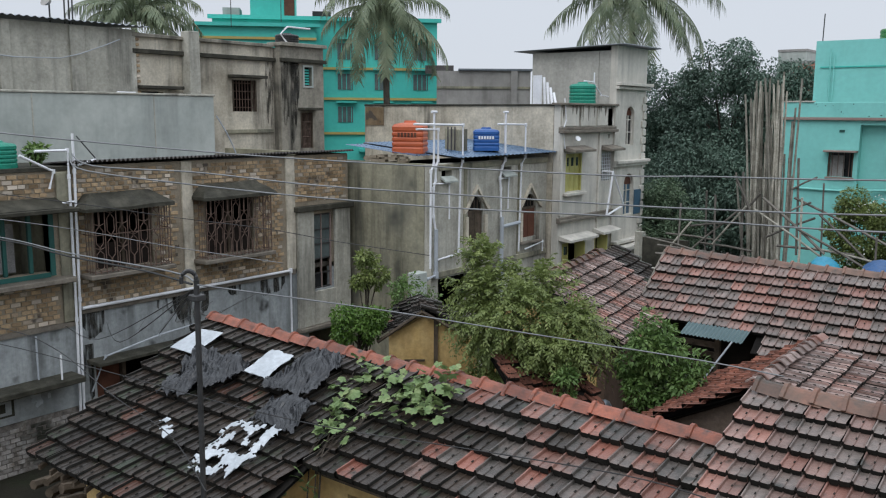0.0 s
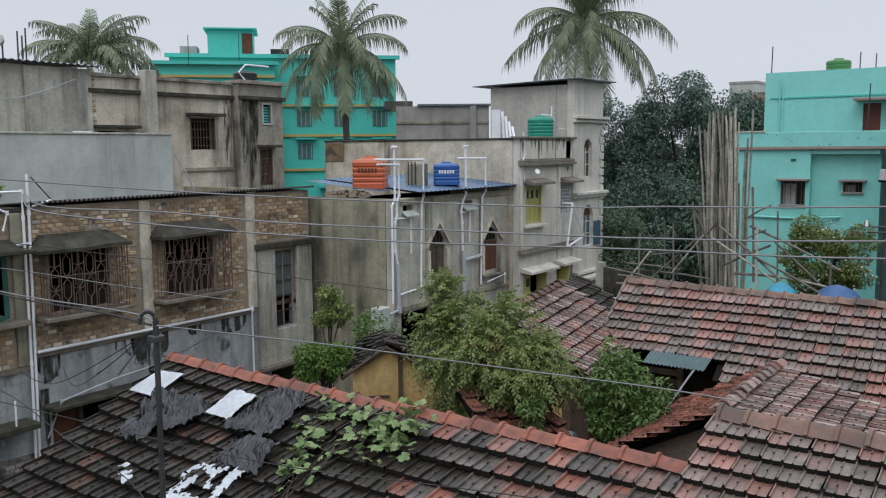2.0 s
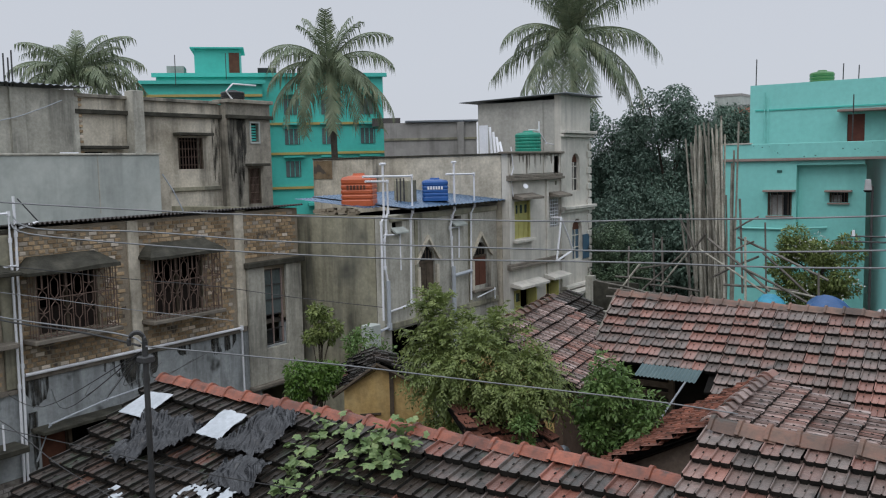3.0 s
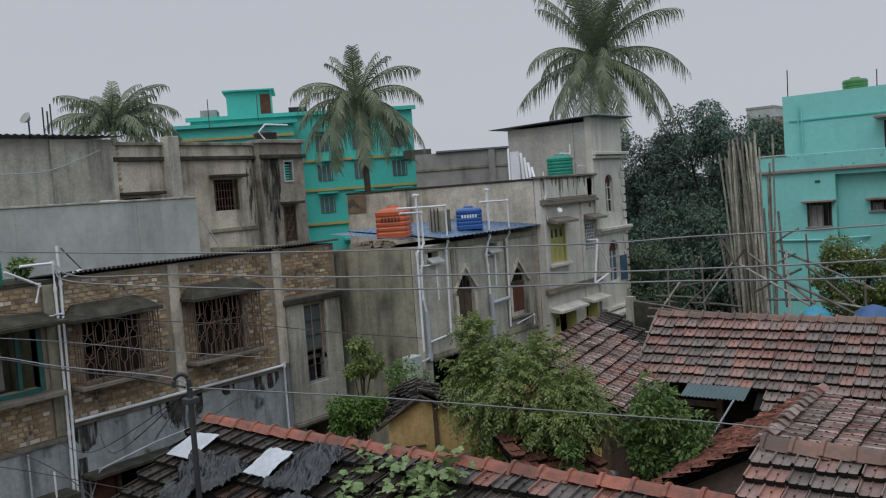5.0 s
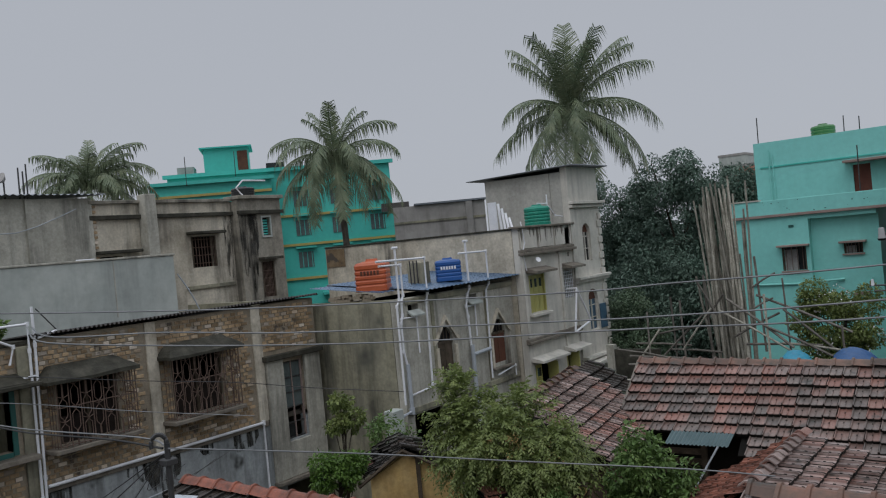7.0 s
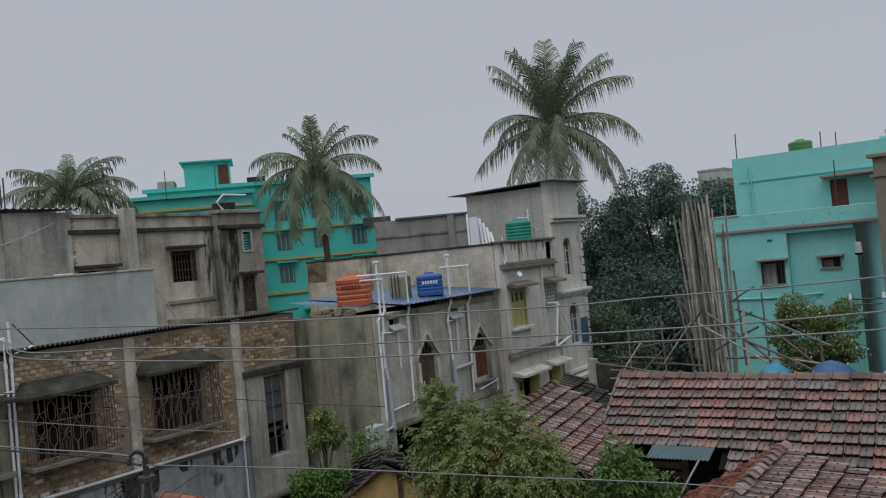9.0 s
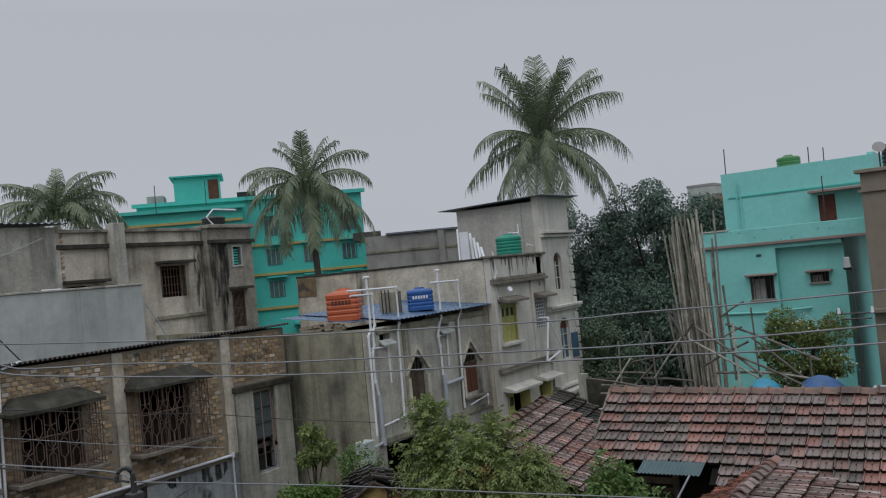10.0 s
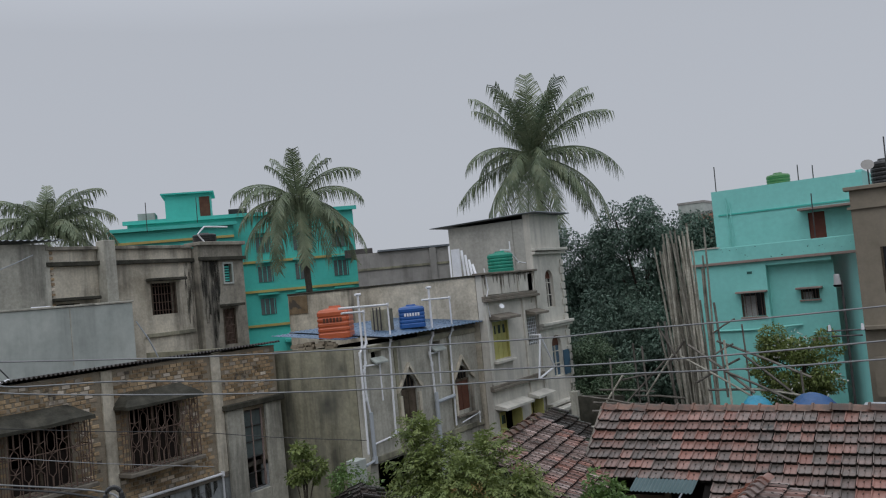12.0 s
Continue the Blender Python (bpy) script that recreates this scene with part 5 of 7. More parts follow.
part("low_shade", boxm(-6.0, -5.5, TYF + 0.05, TYF + 0.347, 3.62, 3.72, 0.01), PINK_BAND, th)
rnd_pk = random.Random(8)
for k in range(22):
    x, z, r = rnd_pk.uniform(-9.9, -4.3), rnd_pk.uniform(6.74, 7.22), rnd_pk.uniform(0.008, 0.03)
    ring = [(x + r * math.cos(a) * rnd_pk.uniform(0.5, 1.4), TYF - 0.0505, z + r * math.sin(a) * rnd_pk.uniform(0.4, 1.2)) for a in (i * math.pi / 4 for i in range(8))]
    part("algae_spot", prism(bmesh.new(), ring, (0, -0.003, 0)), TEAL_SHADE, th, "dark green algae spot")
for x, z0, z1 in ((-8.75, 6.9, 9.2), (-8.62, 7.3, 9.0)):
    part("rain_pipe", tube(bmesh.new(), [(x, TYF + 1.14, z0), (x, TYF + 1.14, z1)], 0.025), TEAL_PALE, th)

# ---- beige house at the edge, and far buildings ----
eb = thing("beige_house", (-1.5, 31, -0.3), label="beige cement house with water tanks on its flat roof", category="house")
BEIGE = mat("beige_wall_paint", [(0.27, 0.235, 0.18), (0.35, 0.305, 0.24)], 0.8, 0.7, 0.1, 12, streak=0.4, stain=(0.15, 0.13, 0.10))
wall("front_wall", "y", 30.0, 0.22, -3.85, 3.0, -0.3, 8.6, [(-3.15, -2.2, 5.3, 6.75)], BEIGE, eb)
part("side_wall", boxm(-3.85, -3.63, 30.223, 37, -0.3, 8.6), BEIGE, eb)
part("coping", boxm(-4.0, 3.0, 29.85, 30.4, 8.602, 8.72, 0.01), BEIGE, eb)
part("string_course", boxm(-3.95, 3.0, 29.92, 29.997, 8.0, 8.08), BEIGE, eb)
part("window_pane", boxm(-3.15, -2.2, 30.1, 30.12, 5.3, 6.75), GLASS, eb)
for x in (-3.15, -2.75, -2.3):
    part("window_frame", boxm(x, x + 0.07, 30.03, 30.08, 5.3, 6.75), WOOD, eb)
part("ledge", boxm(-3.9, 3.0, 29.7, 29.997, 4.2, 4.32, 0.01), BEIGE, eb)
part("balcony_wall", boxm(-3.6, 3.0, 29.2, 29.35, 2.2, 3.4), BEIGE, eb)
for nm, a, b, y, z0, z1, mt, lab in (("far_house", -22.0, -17.5, 74.8, -0.3, 10.95, ORANGE_WALL, "salmon coloured far house"), ("far_house", -24.0, -21.7, 77, -0.3, 12.1, PLASTER_PALE, "pale grey far house")):
    fh = thing(nm, (0.5 * (a + b), y, -0.3), label=lab + " above the trees", category="house")
    part("wall", boxm(a, b, y, y + 6, z0, z1), mt, fh)
    part("roof_slab", boxm(a - 0.05, b + 0.05, y - 0.05, y + 6.05, z1 + 0.003, z1 + 0.2), FAR_GREY, fh)
    for k in range(3):
        part("window", boxm(a + 0.5 + k * 1.0, a + 1.0 + k * 1.0, y - 0.05, y - 0.004, z1 - 1.6, z1 - 0.8), GLASS, fh)
fr = thing("far_shed", (-23.0, 33.0, -0.3), 38.0, "far cement shed with a long rusted sheet roof", "shed")


def fbox(name, a, b, c, d, e, f, material, label=""):
    return part(name, box(bmesh.new(), a, b, c, d, e, f), material, fr, label, local=True)


fbox("wall", -2.6, 1.7, 0.0, 4.0, 0.0, 9.0, FAR_GREY)
fbox("roof_sheet", -1.6, 1.8, -0.12, 4.2, 9.02, 9.10, GREY_SHEET)
fbox("roof_room", -3.2, -1.8, 3.0, 6.0, 9.0, 9.4, DARK_SHEET)
fbox("parapet", -2.6, 1.7, -0.05, 0.0, 8.2, 8.3, PLASTER_DARK)
fbox("pillar", 0.8, 1.1, -0.12, -0.052, 7.0, 9.0, FAR_GREY)


# ---- water tanks ----
def tank(at, size, h, material, name, label, square=False, turn=0.0, bars=None):
    t = thing(name, at, turn, label, "water tank", "water tanks")
    w = size / 2
    b = bmesh.new()
    n = 4 if square else 20
    prof = [(1.0, 0.0), (1.0, 0.12)]
    for k in range(4):
        z = 0.16 + k * 0.16
        prof += [(1.0, z), (0.965, z + 0.03), (0.965, z + 0.06), (1.0, z + 0.09)]
    prof += [(1.0, 0.84), (0.9, 0.92), (0.45, 0.97), (0.40, 0.97)]
    rings = []
    for f, z in prof:
        ring = []
        for i in range(n * (3 if square else 1)):
            if square:
                k, j = divmod(i, 3)
                a = math.pi / 4 + math.pi / 2 * k
                c = Vector((math.cos(a), math.sin(a), 0)) * math.sqrt(2)
                nx = Vector((math.cos(a + math.pi / 2), math.sin(a + math.pi / 2), 0)) * math.sqrt(2)
                p = c + (nx - c) * (0.06, 0.5, 0.94)[j]
            else:
                a = 2 * math.pi * i / n
                p = Vector((math.cos(a), math.sin(a), 0))
            ring.append(b.verts.new((p.x * w * f, p.y * w * f, z * h)))
        rings.append(ring)
    for p, q in zip(rings, rings[1:]):
        for i in range(len(p)):
            b.faces.new((p[i], p[(i + 1) % len(p)], q[(i + 1) % len(p)], q[i]))
    b.faces.new(rings[0])
    b.faces.new(rings[-1])
    part("body", b, material, t, local=True)
    lid = bmesh.new()
    tube(lid, [(0, 0, h * 0.97), (0, 0, h * 1.0), (0, 0, h * 1.04)], w * 0.42, 14, w * 0.36)
    part("lid", lid, material, t, local=True)
    if bars:
        for k in range(6):
            part("mark", box(bmesh.new(), -w * 0.62 + k * w * 0.21, -w * 0.62 + k * w * 0.21 + w * 0.14, -w - 0.006, -w - 0.001, h * 0.52, h * 0.66), bars, t, "dark lettering bar", local=True)
    return t


tank((-14.95, 17.62, 5.74), 0.84, 0.82, ORANGE, "water_tank", "square orange plastic water tank on the sheet roof", True, 30, BROWN_PAINT)
tank((-14.15, 19.98, 5.76), 0.72, 0.62, BLUE, "water_tank", "ribbed blue plastic water tank on the sheet roof", True, 38, PVC)
tank((-13.62, 24.48, 7.10), 0.84, 0.66, GREEN, "water_tank", "ribbed green plastic water tank on the parapet")
tank((-16.95, 7.72, 5.70), 0.75, 0.5, GREEN, "water_tank", "green plastic water tank on the old roof")
tank((-7.1, 36.0, 9.3), 0.9, 0.72, LIME, "water_tank", "lime green water tank on the turquoise roof")
tank((-2.9, 31.2, 8.70), 0.8, 0.85, BLACK_PLASTIC, "water_tank", "black plastic water tank on the beige roof")
tank((-1.9, 31.4, 8.70), 0.8, 0.8, BLACK_PLASTIC, "water_tank", "black plastic water tank on the beige roof")
tank((-22.6, 20.2, 8.95), 0.8, 0.45, BLACK_PLASTIC, "water_tank", "low black water tank on the brown roof")


# ---- pipes ----
def pipe(name, pts, r, material, label, group="water pipes"):
    p = thing(name, pts[0], label=label, category="pipe", group=group)
    part("run", tube(bmesh.new(), pts, r, 8), material, p)
    for q in pts[1:-1]:
        q = Vector(q)
        part("elbow", tube(bmesh.new(), [q - Vector((0, 0, r * 1.6)), q + Vector((0, 0, r * 1.6))], r * 1.35, 8), material, p)
    zs = sorted((pts[0][2], pts[-1][2]))
    return p


QX = PX + 0.09
WP = "white plastic water pipe fixed to the cement wall"
for pts, r in (([(QX, 16.99, 6.81), (QX, 16.99, 5.51), (QX, 16.87, 5.34), (QX, 16.86, 2.85)], 0.03),
               ([(QX, 16.3, 6.40), (QX, 17.16, 6.38), (QX, 17.16, 5.6), (QX, 17.06, 5.43), (QX, 17.06, 5.1), (QX, 16.98, 4.9), (QX, 16.98, 4.19), (QX, 17.07, 3.85)], 0.03),
               ([(QX, 16.96, 5.02), (QX, 17.63, 4.99), (QX, 17.64, 4.06)], 0.025),
               ([(QX, 16.21, 6.52), (QX, 18.2, 6.49), (QX, 18.2, 5.55), (QX, 18.11, 5.34), (QX, 18.05, 3.16), (QX, 18.14, 3.16)], 0.03),
               ([(QX, 17.15, 3.04), (QX, 18.02, 3.10)], 0.028),
               ([(QX, 20.19, 6.82), (QX, 20.19, 5.5), (QX, 20.05, 5.31), (QX, 19.95, 5.0), (QX, 20.0, 4.7), (QX, 20.03, 3.88)], 0.034),
               ([(QX, 19.92, 4.99), (QX, 20.4, 4.98), (QX, 20.37, 4.11)], 0.025),
               ([(QX, 19.8, 6.5), (QX, 21.23, 6.48), (QX, 21.23, 5.55), (QX, 21.04, 5.34), (QX, 20.97, 2.80)], 0.03),
               ([(QX, 21.3, 2.82), (QX, 22.3, 2.95), (QX, 22.3, 2.65)], 0.025)):
    pipe("water_pipe", pts, r * 0.95, PVC, WP)
WG = "grey plastic waste pipe on the cement wall"
pipe("waste_pipe", [(QX + 0.02, 17.07, 3.85), (QX + 0.02, 17.07, 2.66), (QX + 0.02, 16.67, 2.60)], 0.052, PVC_GREY, WG)
pipe("waste_pipe", [(QX + 0.02, 20.05, 3.9), (QX + 0.02, 20.07, 0.5)], 0.06, PVC_GREY, WG)
pipe("waste_pipe", [(QX + 0.02, 20.1, 3.62), (QX + 0.02, 20.98, 3.66)], 0.055, PVC_GREY, WG)
stub = thing("corner_stub", (QX, 16.45, -0.3), label="pale limewashed stub pier at the foot of the cement house", category="pier")
part("shaft", boxm(QX - 0.2, QX + 0.1, 16.2, 16.62, -0.3, 2.82, 0.015), PLASTER_PALE, stub)
for y, z in ((16.99, 6.82), (20.19, 6.83)):
    pipe("pipe_tee", [(QX, y - 0.10, z), (QX, y + 0.10, z)], 0.034, PVC, "white tee cap on a vent pipe")
for k in range(3):
    pipe("pipe_post", [(-14.4 - 0.05 * k, 18.55 + 0.22 * k, 5.78), (-14.4 - 0.05 * k, 18.55 + 0.22 * k, 6.42)], 0.018, IRON, "thin iron post on the sheet roof")
pd = thing("chimney_stub", (-14.6, 19.2, 5.8), label="small dark brick stub on the sheet roof", category="parapet")
part("body", boxm(-14.9, -14.4, 19.05, 19.45, 5.70, 6.36, 0.015), PLASTER_DARK, pd)
BX = FX + 0.10
pipe("water_pipe", [(BX, 8.98, 6.35), (BX, 8.98, 5.6), (BX, 8.93, 3.0), (BX, 8.88, 0.4)], 0.028, PVC, "white plastic pipe down the house corner")
pipe("water_pipe", [(BX, 8.2, 6.02), (BX, 8.86, 6.02), (BX, 8.86, 5.5), (BX, 8.84, 2.6), (BX, 8.80, 0.4)], 0.028, PVC, "white plastic pipe down the house corner")
pipe("water_pipe", [(BX, 8.60, 4.98), (BX, 8.95, 5.0)], 0.02, PVC, "white plastic pipe down the house corner")
pipe("water_pipe", [(BX, 7.9, 5.95), (BX, 8.55, 5.62), (BX, 8.45, 5.28)], 0.026, PVC, "slanting white plastic pipe on the house corner")
pipe("water_pipe", [(BX, 9.05, 5.72), (BX, 9.45, 5.82)], 0.024, PVC, "slanting white plastic pipe on the house corner")
pipe("water_pipe", [(BX, 9.06, 6.3), (BX, 9.45, 5.84)], 0.014, IRON, "slanting grey iron strut on the house corner")
pipe("water_pipe", [(FX + 0.09, 8.98, 2.80), (FX + 0.09, 14.62, 2.79), (FX + 0.09, 14.62, 0.6)], 0.036, PVC, "white plastic pipe along the floor band")
pipe("water_pipe", [(FX + 0.06, 8.0, 2.4), (FX + 0.06, 8.0, 1.52)], 0.02, PVC_GREY, "grey plastic pipe on the old wall")
pipe("water_pipe", [(FX + 0.5, 8.25, 2.05), (FX + 0.5, 8.25, 1.55)], 0.02, PVC, "short white plastic pipe on the ledge")
pipe("water_pipe", [(FX + 0.08, 9.1, 1.0), (FX + 0.3, 9.3, 1.75), (FX + 0.3, 10.6, 1.95), (FX + 0.1, 12.2, 2.0)], 0.02, PVC_GREY, "grey hose over the doorway")
pipe("water_pipe", [(WX + 0.05, 22.75, 7.25), (WX + 0.06, 22.85, 6.6), (WX + 0.05, 22.7, 6.3), (WX + 0.05, 22.85, 5.75)], 0.02, PVC, "looping white pipe down the white house")
pipe("water_pipe", [(WX - 0.2, 25.0, 7.14), (WX - 0.2, 25.0, 8.1)], 0.022, PVC, "white vent pipe beside the green tank")
pipe("water_pipe", [(WX - 0.3, 24.5, 7.82), (WX - 0.2, 24.95, 7.8), (WX - 0.15, 25.4, 7.4), (WX - 0.15, 25.9, 7.35)], 0.022, PVC, "white pipe from the green tank")
for k in range(4):
    pipe("stored_pipe", [(-14.15 + 0.13 * k, 23.1, 7.05), (-14.3 + 0.12 * k, 23.25, 7.9 - 0.16 * k)], 0.042, PVC, "white plastic pipe stood on the roof", "stored pipes")
ub = thing("white_board", (-14.0, 22.9, 7.0), label="white board leaning on the roof parapet", category="board")
part("panel", boxm(-14.45, -14.15, 22.86, 22.9, 7.05, 7.95), PVC, ub)
br = thing("clothes_bracket", (WX + 0.3, 25.6, 3.6), label="white triangular bracket of plastic pipe", category="bracket")
for a, c in (((WX + 0.4, 25.35, 4.95), (WX + 0.4, 25.0, 3.55)), ((WX + 0.4, 25.0, 3.55), (WX + 0.4, 26.2, 3.80)), ((WX + 0.4, 26.2, 3.80), (WX + 0.4, 25.35, 4.95)), ((WX + 0.05, 25.35, 4.95), (WX + 0.4, 25.35, 4.95))):
    part("pipe", tube(bmesh.new(), [a, c], 0.035), PVC, br)
sd = thing("dish_antenna", (WX + 0.15, 23.4, 6.0), label="small white dish antenna on the wall", category="antenna")
part("dish", tube(bmesh.new(), [(WX + 0.12, 23.4, 6.0), (WX + 0.2, 23.36, 6.05)], 0.03, 10, 0.09), PVC, sd)
for px, py, z, r in ((-3.3, 30.6, 8.72, 0.2), (-22.4, 11.85, 8.95, 0.17)):
    sd = thing("dish_antenna", (px, py, z), label="grey dish antenna on a roof", category="antenna")
    part("mast", tube(bmesh.new(), [(px, py, z), (px, py, z + 0.62)], 0.025), IRON, sd)
    part("dish", tube(bmesh.new(), [(px, py, z + 0.62), (px + 0.02, py - 0.10, z + 0.68)], 0.08, 14, r), FAR_GREY, sd)
for x, y, z0, z1 in ((-9.15, 34.4, 9.3, 10.5), (-6.45, 36.5, 9.2, 10.3), (-5.9, 36.5, 9.2, 10.2), (-5.55, 33.4, 7.3, 8.9), (-2.75, 30.4, 8.7, 10.2), (-2.0, 30.4, 8.7, 9.9), (-35.9, 28.4, 11.0, 12.5), (-34.2, 30.2, 11.3, 12.6), (-22.3, 12.2, 9.0, 9.9), (-22.3, 12.32, 9.0, 9.8), (-22.3, 12.42, 9.0, 10.0)):
    rod = thing("roof_rod", (x, y, z0), label="thin iron rod rising from a roof", category="rod", group="roof rods")
    part("rod", tube(bmesh.new(), [(x, y, z0), (x + 0.02, y, z1)], 0.022, 5), IRON, rod)
pl = thing("roof_pipe", (-22.0, 13.4, 7.3), label="white bent pipe on the cement roof room", category="pipe")
part("run", tube(bmesh.new(), [(-21.8, 13.3, 7.3), (-21.8, 13.85, 7.3), (-21.8, 13.85, 7.0)], 0.03), PVC, pl)
cb = thing("hanging_hose", (-21.8, 10.0, 8.1), label="pale hose sagging along the cement wall", category="hose")
part("hose", tube(bmesh.new(), [(-21.75, 9.0, 8.2), (-21.75, 10.6, 8.1), (-21.75, 11.72, 8.13), (-21.75, 12.27, 8.27), (-21.75, 12.9, 8.5), (-21.75, 13.44, 8.72)], 0.014, 5), PVC_GREY, cb)
hs = thing("hanging_hose", (-18.2, 14.0, 6.5), label="pale drain hose bent down beside the terrace wall", category="hose")
part("hose", tube(bmesh.new(), [(-18.25, 13.88, 6.69), (-18.2, 14.14, 6.27), (-18.2, 14.3, 5.98), (-18.2, 14.42, 5.73)], 0.018, 6), PVC_GREY, hs)
cl = thing("roof_hoop", (-22.0, 19.5, 9.0), label="white bent pipe hoop on the brown roof", category="pipe")
part("run", tube(bmesh.new(), [(-21.9, 19.55, 9.05), (-21.9, 19.3, 9.3), (-21.9, 19.6, 9.55), (-21.9, 20.6, 9.55)], 0.03), PVC, cl)


# ---- overhead cables ----
def cable(pts, r, material, label="grey overhead cable strung above the roofs"):
    c = thing("overhead_cable", pts[0], label=label, category="cable", group="overhead cables")
    p = [Vector(q) for q in pts]
    fine = []
    for i in range(len(p) - 1):
        a, b, d, e = p[max(i - 1, 0)], p[i], p[i + 1], p[min(i + 2, len(p) - 1)]
        for k in range(5):
            t = k / 5
            fine.append(0.5 * ((2 * b) + (d - a) * t + (2 * a - 5 * b + 4 * d - e) * t * t + (3 * b - a - 3 * d + e) * t ** 3))
    fine.append(p[-1])
    part("strand", tube(bmesh.new(), fine, r, 5), material, c)


cable([(-16.3, 3.6, 6.95), (-14.52, 6.71, 6.43), (-12.29, 9.28, 6.10), (-10.88, 10.33, 5.99), (-8.83, 11.50, 5.89), (-6.14, 12.36, 5.84), (-4.87, 12.59, 5.88), (-2.46, 12.77, 5.94), (3.5, 13.2, 6.2)], 0.013, WIRE)
cable([(-16.4, 8.95, 5.95), (-13.86, 7.95, 5.86), (-12.46, 9.05, 5.76), (-10.88, 10.32, 5.55), (-8.83, 11.50, 5.44), (-6.12, 12.37, 5.38), (-4.84, 12.60, 5.39), (-2.42, 12.77, 5.47), (3.5, 13.2, 5.8)], 0.014, WIRE)
cable([(-16.4, 8.9, 5.85), (-13.92, 7.85, 5.78), (-12.47, 9.04, 5.54), (-10.88, 10.32, 5.34), (-8.83, 11.50, 5.21), (-6.12, 12.37, 5.20), (-4.83, 12.60, 5.21), (-2.40, 12.78, 5.24), (3.5, 13.2, 5.5)], 0.014, WIRE)
cable([(-6.74, 4.84, 5.18), (-6.55, 5.87, 4.91), (-5.94, 6.76, 4.69), (-4.83, 7.83, 4.41), (-3.33, 8.58, 4.24), (-2.5, 8.9, 4.14)], 0.008, WIRE, "thin grey cable from the iron pole")
DARKC = "black cable from the iron pole to the old houses"
cable([(-16.3, 5.2, 4.9), (-12.75, 5.78, 4.93), (-10.59, 5.64, 4.94), (-8.45, 5.34, 5.05), (-6.85, 4.86, 5.17)], 0.012, WIRE_DARK, DARKC)
cable([(-16.3, 5.4, 5.0), (-12.93, 5.87, 4.94), (-10.77, 5.74, 4.95), (-7.88, 5.31, 5.11), (-6.84, 4.88, 5.19)], 0.010, WIRE, DARKC)
cable([(-16.3, 4.5, 5.9), (-14.10, 6.45, 5.47), (-13.53, 7.56, 5.25), (-12.78, 8.78, 4.98), (-11.70, 9.86, 4.77), (-10.62, 10.59, 4.56), (-9.13, 11.27, 4.39)], 0.007, WIRE_DARK, DARKC)
cable([(-16.3, 4.5, 5.4), (-14.11, 6.42, 5.06), (-13.54, 7.54, 4.80), (-12.62, 8.65, 4.49), (-11.29, 9.88, 4.20)], 0.007, WIRE, DARKC)
cable([(-14.5, 4.6, 3.9), (-12.79, 5.70, 3.62), (-10.69, 5.46, 3.71), (-9.51, 5.53, 3.32), (-7.92, 5.25, 3.28), (-6.4, 4.6, 3.3)], 0.006, WIRE_DARK, DARKC)
cable([(-14.5, 4.9, 3.5), (-12.79, 5.69, 3.37), (-9.50, 5.54, 3.61), (-7.10, 5.54, 3.71), (-5.82, 5.77, 3.70), (-4.74, 6.20, 3.66), (-3.03, 6.31, 3.81), (-2.26, 6.20, 3.87)], 0.006, WIRE_DARK, DARKC)
for k in range(7):
    y = 8.6 + 0.9 * k
    cable([(-16.42, y, 2.5 - 0.1 * (k % 3)), (-12.0, 6.8 + 0.35 * k, 3.35 - 0.12 * (k % 2)), (-6.9, 4.9, 5.1)], 0.0055, WIRE_DARK, DARKC)
pole = thing("iron_pole", (-6.8, 4.84, -0.3), label="thin grey iron pole with a bent hook carrying cables", category="pole")
part("shaft", tube(bmesh.new(), [(-6.80, 4.84, -0.3), (-6.78, 4.86, 5.22)], 0.027, 10), IRON, pole)
part("hook", tube(bmesh.new(), [Vector((-6.78, 4.86, 5.22)) + Vector((-0.63, -0.77, 0)) * 0.07 * (1 - math.cos(a)) + Vector((0, 0, 0.09 * math.sin(a))) for a in (math.pi * i / 9 for i in range(11))], 0.022, 7), IRON, pole)
part("clamp", boxm(-6.84, -6.72, 4.80, 4.92, 5.02, 5.08, 0.008), IRON, pole)


# ---- plants ----
def leaves(name, centres, count, size, material, parent, seed, squash=0.8, droop=0.35, label=""):
    """Many small folded leaves round the centres (point, radius), joined into one crown."""
    rng = np.random.default_rng(seed)
    pts = np.array([(*c, r) for c, r in centres])
    w = pts[:, 3] ** 2
    pick = rng.choice(len(pts), count, p=w / w.sum())
    d = rng.normal(size=(count, 3))
    d /= np.linalg.norm(d, axis=1, keepdims=True)
    rad = pts[pick, 3] * rng.uniform(0.25, 1.0, count) ** 0.45
    base = pts[pick, :3] + d * rad[:, None] * np.array([1, 1, squash])
    axis = d + rng.normal(scale=0.7, size=(count, 3)) + np.array([0, 0, -droop])
    axis /= np.linalg.norm(axis, axis=1, keepdims=True)
    side = np.cross(axis, rng.normal(size=(count, 3)) * 0.5 + np.array([0, 0, 1.0]))
    side /= np.linalg.norm(side, axis=1, keepdims=True)
    up = np.cross(side, axis)
    ln = (size * rng.uniform(0.6, 1.25, count))[:, None]
    wd = ln * 0.26
    a, b = base, base + axis * ln - up * ln * 0.12
    l, r = base + axis * ln * 0.45 + side * wd + up * ln * 0.06, base + axis * ln * 0.45 - side * wd + up * ln * 0.06
    verts = np.stack([a, l, b, r], 1).reshape(-1, 3)
    k = np.arange(count)[:, None] * 4
    faces = np.concatenate([k + np.array([0, 1, 2]), k + np.array([0, 2, 3])]).tolist()
    me = bpy.data.meshes.new(name)
    me.from_pydata(verts.tolist(), [], faces)
    me.shade_smooth()
    return link_mesh(name, me, material, parent, label)


